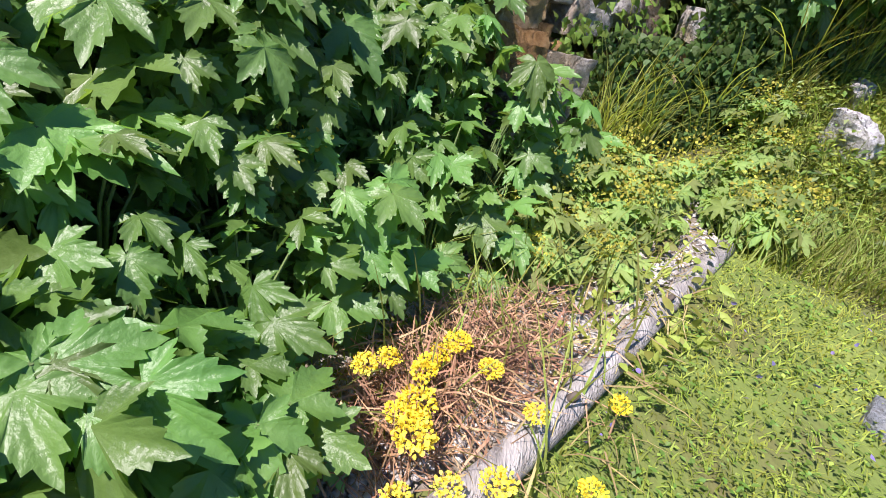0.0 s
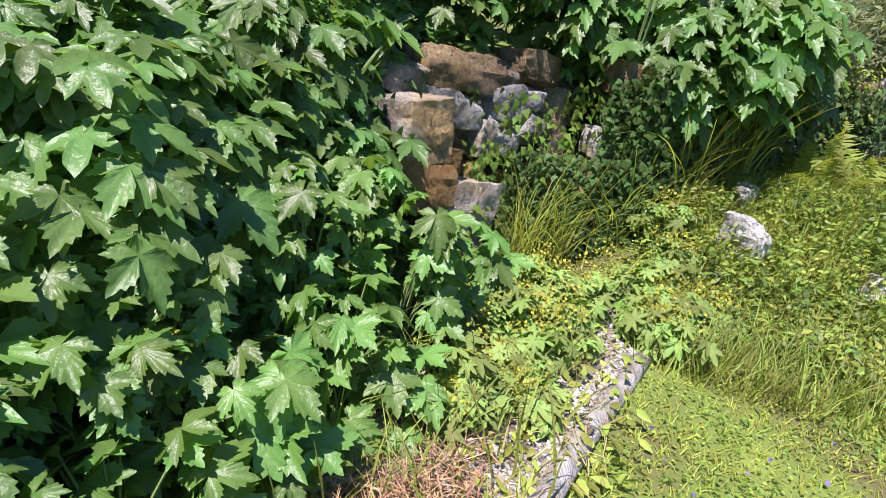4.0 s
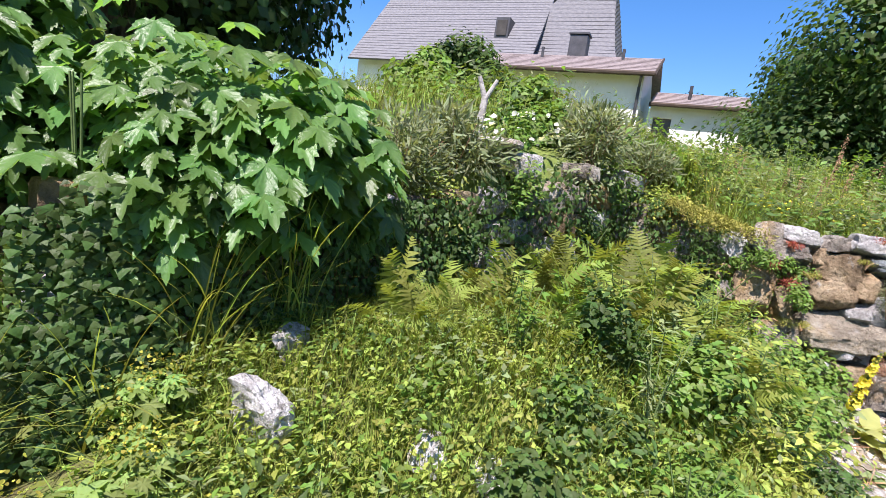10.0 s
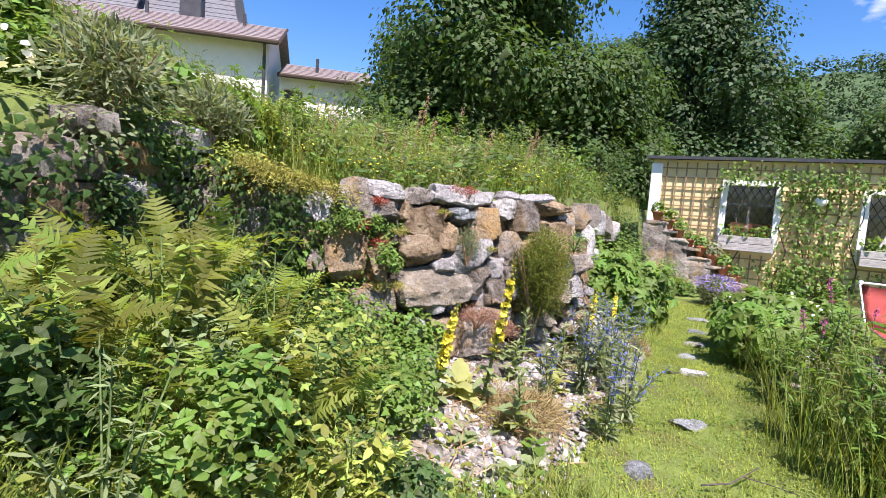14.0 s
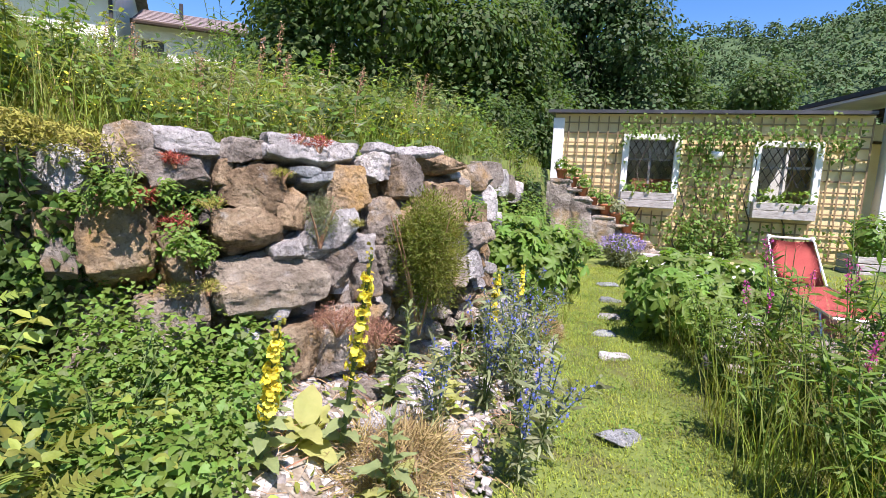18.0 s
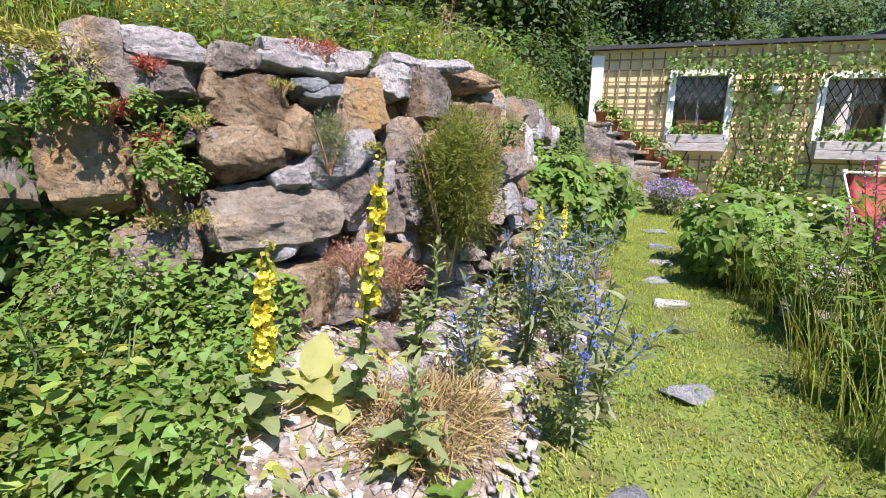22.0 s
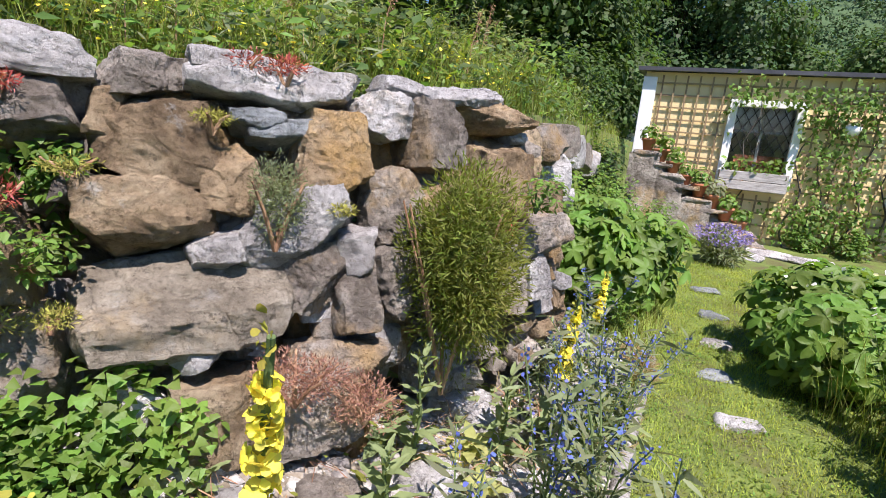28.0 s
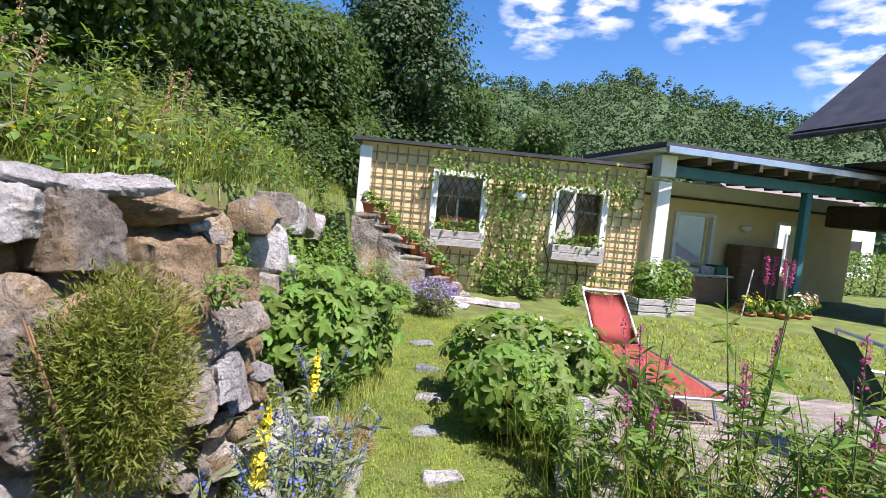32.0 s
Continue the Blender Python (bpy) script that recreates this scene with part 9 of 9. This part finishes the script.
for x0, y0, z0, z1, n in [(-1.2, -6.16, 0.5, 0.98, 70), (-1.36, -5.95, 0.45, 0.95, 90), (-1.05, -6.28, 0.45, 0.75, 60), (-1.5, -5.75, 0.4, 1.05, 240), (-1.66, -5.5, 0.35, 1.1, 300), (-0.85, -6.3, 0.3, 0.6, 60)]:
    P = np.column_stack([x0 + rng.normal(0, 0.045, n) + 0.09, y0 + rng.normal(0, 0.05, n) + 0.07, rng.uniform(z0, z1, n)])
    stuff("ivy", spread(IVY, P, frames_of(unit(n) * 0.6 + (0.8, 0.6, 0.4), unit(n) * 0.7 + (0, 0, -0.7)), rng.uniform(0.025, 0.05, n)), M["bush"], "ivy strand between the coursed stones", "ivy")
leaf_mass("tall_leafy_plant", "tall plant with large lobed leaves on the upper terrace", [(-0.95, -6.85, 0.3, 0.5), (-0.62, -7.05, 0.3, 0.45), (-0.3, -7.25, 0.3, 0.42)], 170, 0.12, PALD, M["bigleaf_mass"], 0.03, base=0.72)
leaf_mass("bank_leafy_plant", "large-leaved plant covering the steep bank behind the bed", [(-0.45, -6.72, 0.24, 0.42), (-0.1, -6.98, 0.26, 0.4)], 130, 0.11, PALD, M["bigleaf_mass"], 0.03, base=0.42)
for i, (x, y, h, r, n) in enumerate([(0.86, -7.08, 0.36, 0.18, 30), (0.62, -7.25, 0.5, 0.24, 40), (0.34, -7.2, 0.58, 0.26, 40), (0.96, -7.38, 0.46, 0.24, 36), (0.1, -7.5, 0.72, 0.3, 44), (0.72, -7.6, 0.62, 0.3, 40), (0.4, -7.75, 0.8, 0.3, 40), (0.66, -6.98, 0.26, 0.16, 22)]):
    big_plant(x, y, h, r, n, 0.11, 150 + i, z0=0.14)

mullein(-0.7, -1.22, 0.98, (0.22, -0.18), 1)
mullein(-0.92, -1.46, 0.76, (0.2, -0.12), 2)

# ---- log along the flower bed ----
edging = thing("edging_log", "weathered grey log edging the gravel bed", "log")
line = [(-0.42, -5.54, 0.17), (-0.2, -5.72, 0.165), (0.05, -5.93, 0.16), (0.27, -6.1, 0.155), (0.48, -6.27, 0.15), (0.66, -6.42, 0.145), (0.86, -6.62, 0.14), (1.0, -6.8, 0.135)]
bm = tube(line, 0.034, 0.04, 16)
for v in bm.verts:
    v.co += Vector((0.006, 0.006, 0.009)) * noise.noise(v.co * 11)
part("trunk", bm, M["log"], edging, "", True)
for x, y, z in (line[2], line[4]):
    part("knot", tube([(x, y, z + 0.024), (x, y + 0.015, z + 0.05)], 0.012, 0.008, 8), M["bark"], edging, "", True)

# ---- leaves over the bank behind the flower bed ----
leaf_mass("bank_leafy_plant", "large-leaved plant covering the steep bank behind the bed",
          [(-0.55, -6.85, 0.3, 0.5), (-0.15, -7.05, 0.32, 0.5), (0.22, -7.25, 0.32, 0.46), (0.55, -7.5, 0.34, 0.44)], 210, 0.11, PALD, M["bigleaf_mass"], 0.03, base=0.42)
n = 2600
P = np.column_stack([rng.uniform(-1.1, 1.4, n), rng.uniform(-8.6, -6.7, n)])
P = P[P[:, 1] < -6.75 - 0.5 * np.maximum(P[:, 0] + 0.4, 0)]
n = len(P)
cell = np.array([bpy.data.objects["ground"].ray_cast((x, y, 5.0), (0, 0, -1))[1].z for x, y in P])
P = np.column_stack([P, cell + 0.03 + 0.26 * rng.random(n)])
stuff("bank_foliage", spread(PALD, P, frames_of(unit(n) * 0.4 + (0.25, 0.05, 0.9), unit(n) * (1, 1, 0.3) + (0.2, 0.4, -0.4)), rng.uniform(0.06, 0.12, n)), M["bigleaf_mass"], "dense lobed leaves covering the bank behind the bed", "foliage")
# shrubs at the foot of the garden steps
for x, y, r, h in [(-0.9, 6.1, 0.4, 0.95), (-0.5, 5.5, 0.4, 0.9), (-0.22, 5.6, 0.32, 0.7), (-1.2, 6.6, 0.4, 1.1), (0.1, 5.75, 0.25, 0.35)]:
    leafy_heap("bank_shrub", "mixed green shrub growing over the stony bank", x, y, r, h, 700, 0.06, M["bush"], OVATE, z=0.0, group="bank shrubs", category="shrub")

# ---- ferns before the boulder wall ----
under = bpy.data.objects["ground"]
for x, y, size in [(-1.2, -2.9, 0.5), (-1.0, -2.6, 0.46), (-1.45, -2.6, 0.55), (-0.85, -3.0, 0.42), (-1.3, -2.3, 0.5), (-0.75, -2.68, 0.4), (-1.65, -2.95, 0.55), (-1.05, -2.2, 0.42), (-1.1, -3.25, 0.46), (-1.5, -3.35, 0.5), (-1.7, -2.3, 0.55), (-0.9, -2.38, 0.36)]:
    ob = thing("fern", "yellow-green fern with arching fronds before the boulder wall", "fern", (x, y, under.ray_cast((x, y, 5.0), (0, 0, -1))[1].z - 0.01), 0, "ferns")
    for k in range(10):
        a, e = 36 * k + rng.uniform(-25, 25), rng.uniform(30, 80)
        sc = size * rng.uniform(0.75, 1.35)
        share("frond", FRONDS[int(rng.integers(0, 5))], ob, pose(0, 0, 0.06, 0, 0, a) @ pose(0, 0, 0, e, rng.uniform(-35, 35), 0) @ Matrix.Diagonal((sc, sc, sc, 1)))

# ---- chippings along the log ----
n = 2600
k, off = rng.random(n), 0.03 + 0.24 * rng.random(n) ** 1.4
P = np.column_stack([-0.4 + 1.35 * k - 0.68 * off, -5.56 - 1.2 * k - 0.7 * off])
P = np.column_stack([P, [under.ray_cast((x, y, 5.0), (0, 0, -1))[1].z + 0.012 for x, y in P]])
stuff("gravel", spread((pv, pf), P, frames_of(np.array([0, 0, 1.0]) + 0.4 * unit(n), unit(n)), 0.008 + 0.024 * rng.random(n) ** 3), M["gravel"], "pale chippings strewn along the log edging", "gravel")
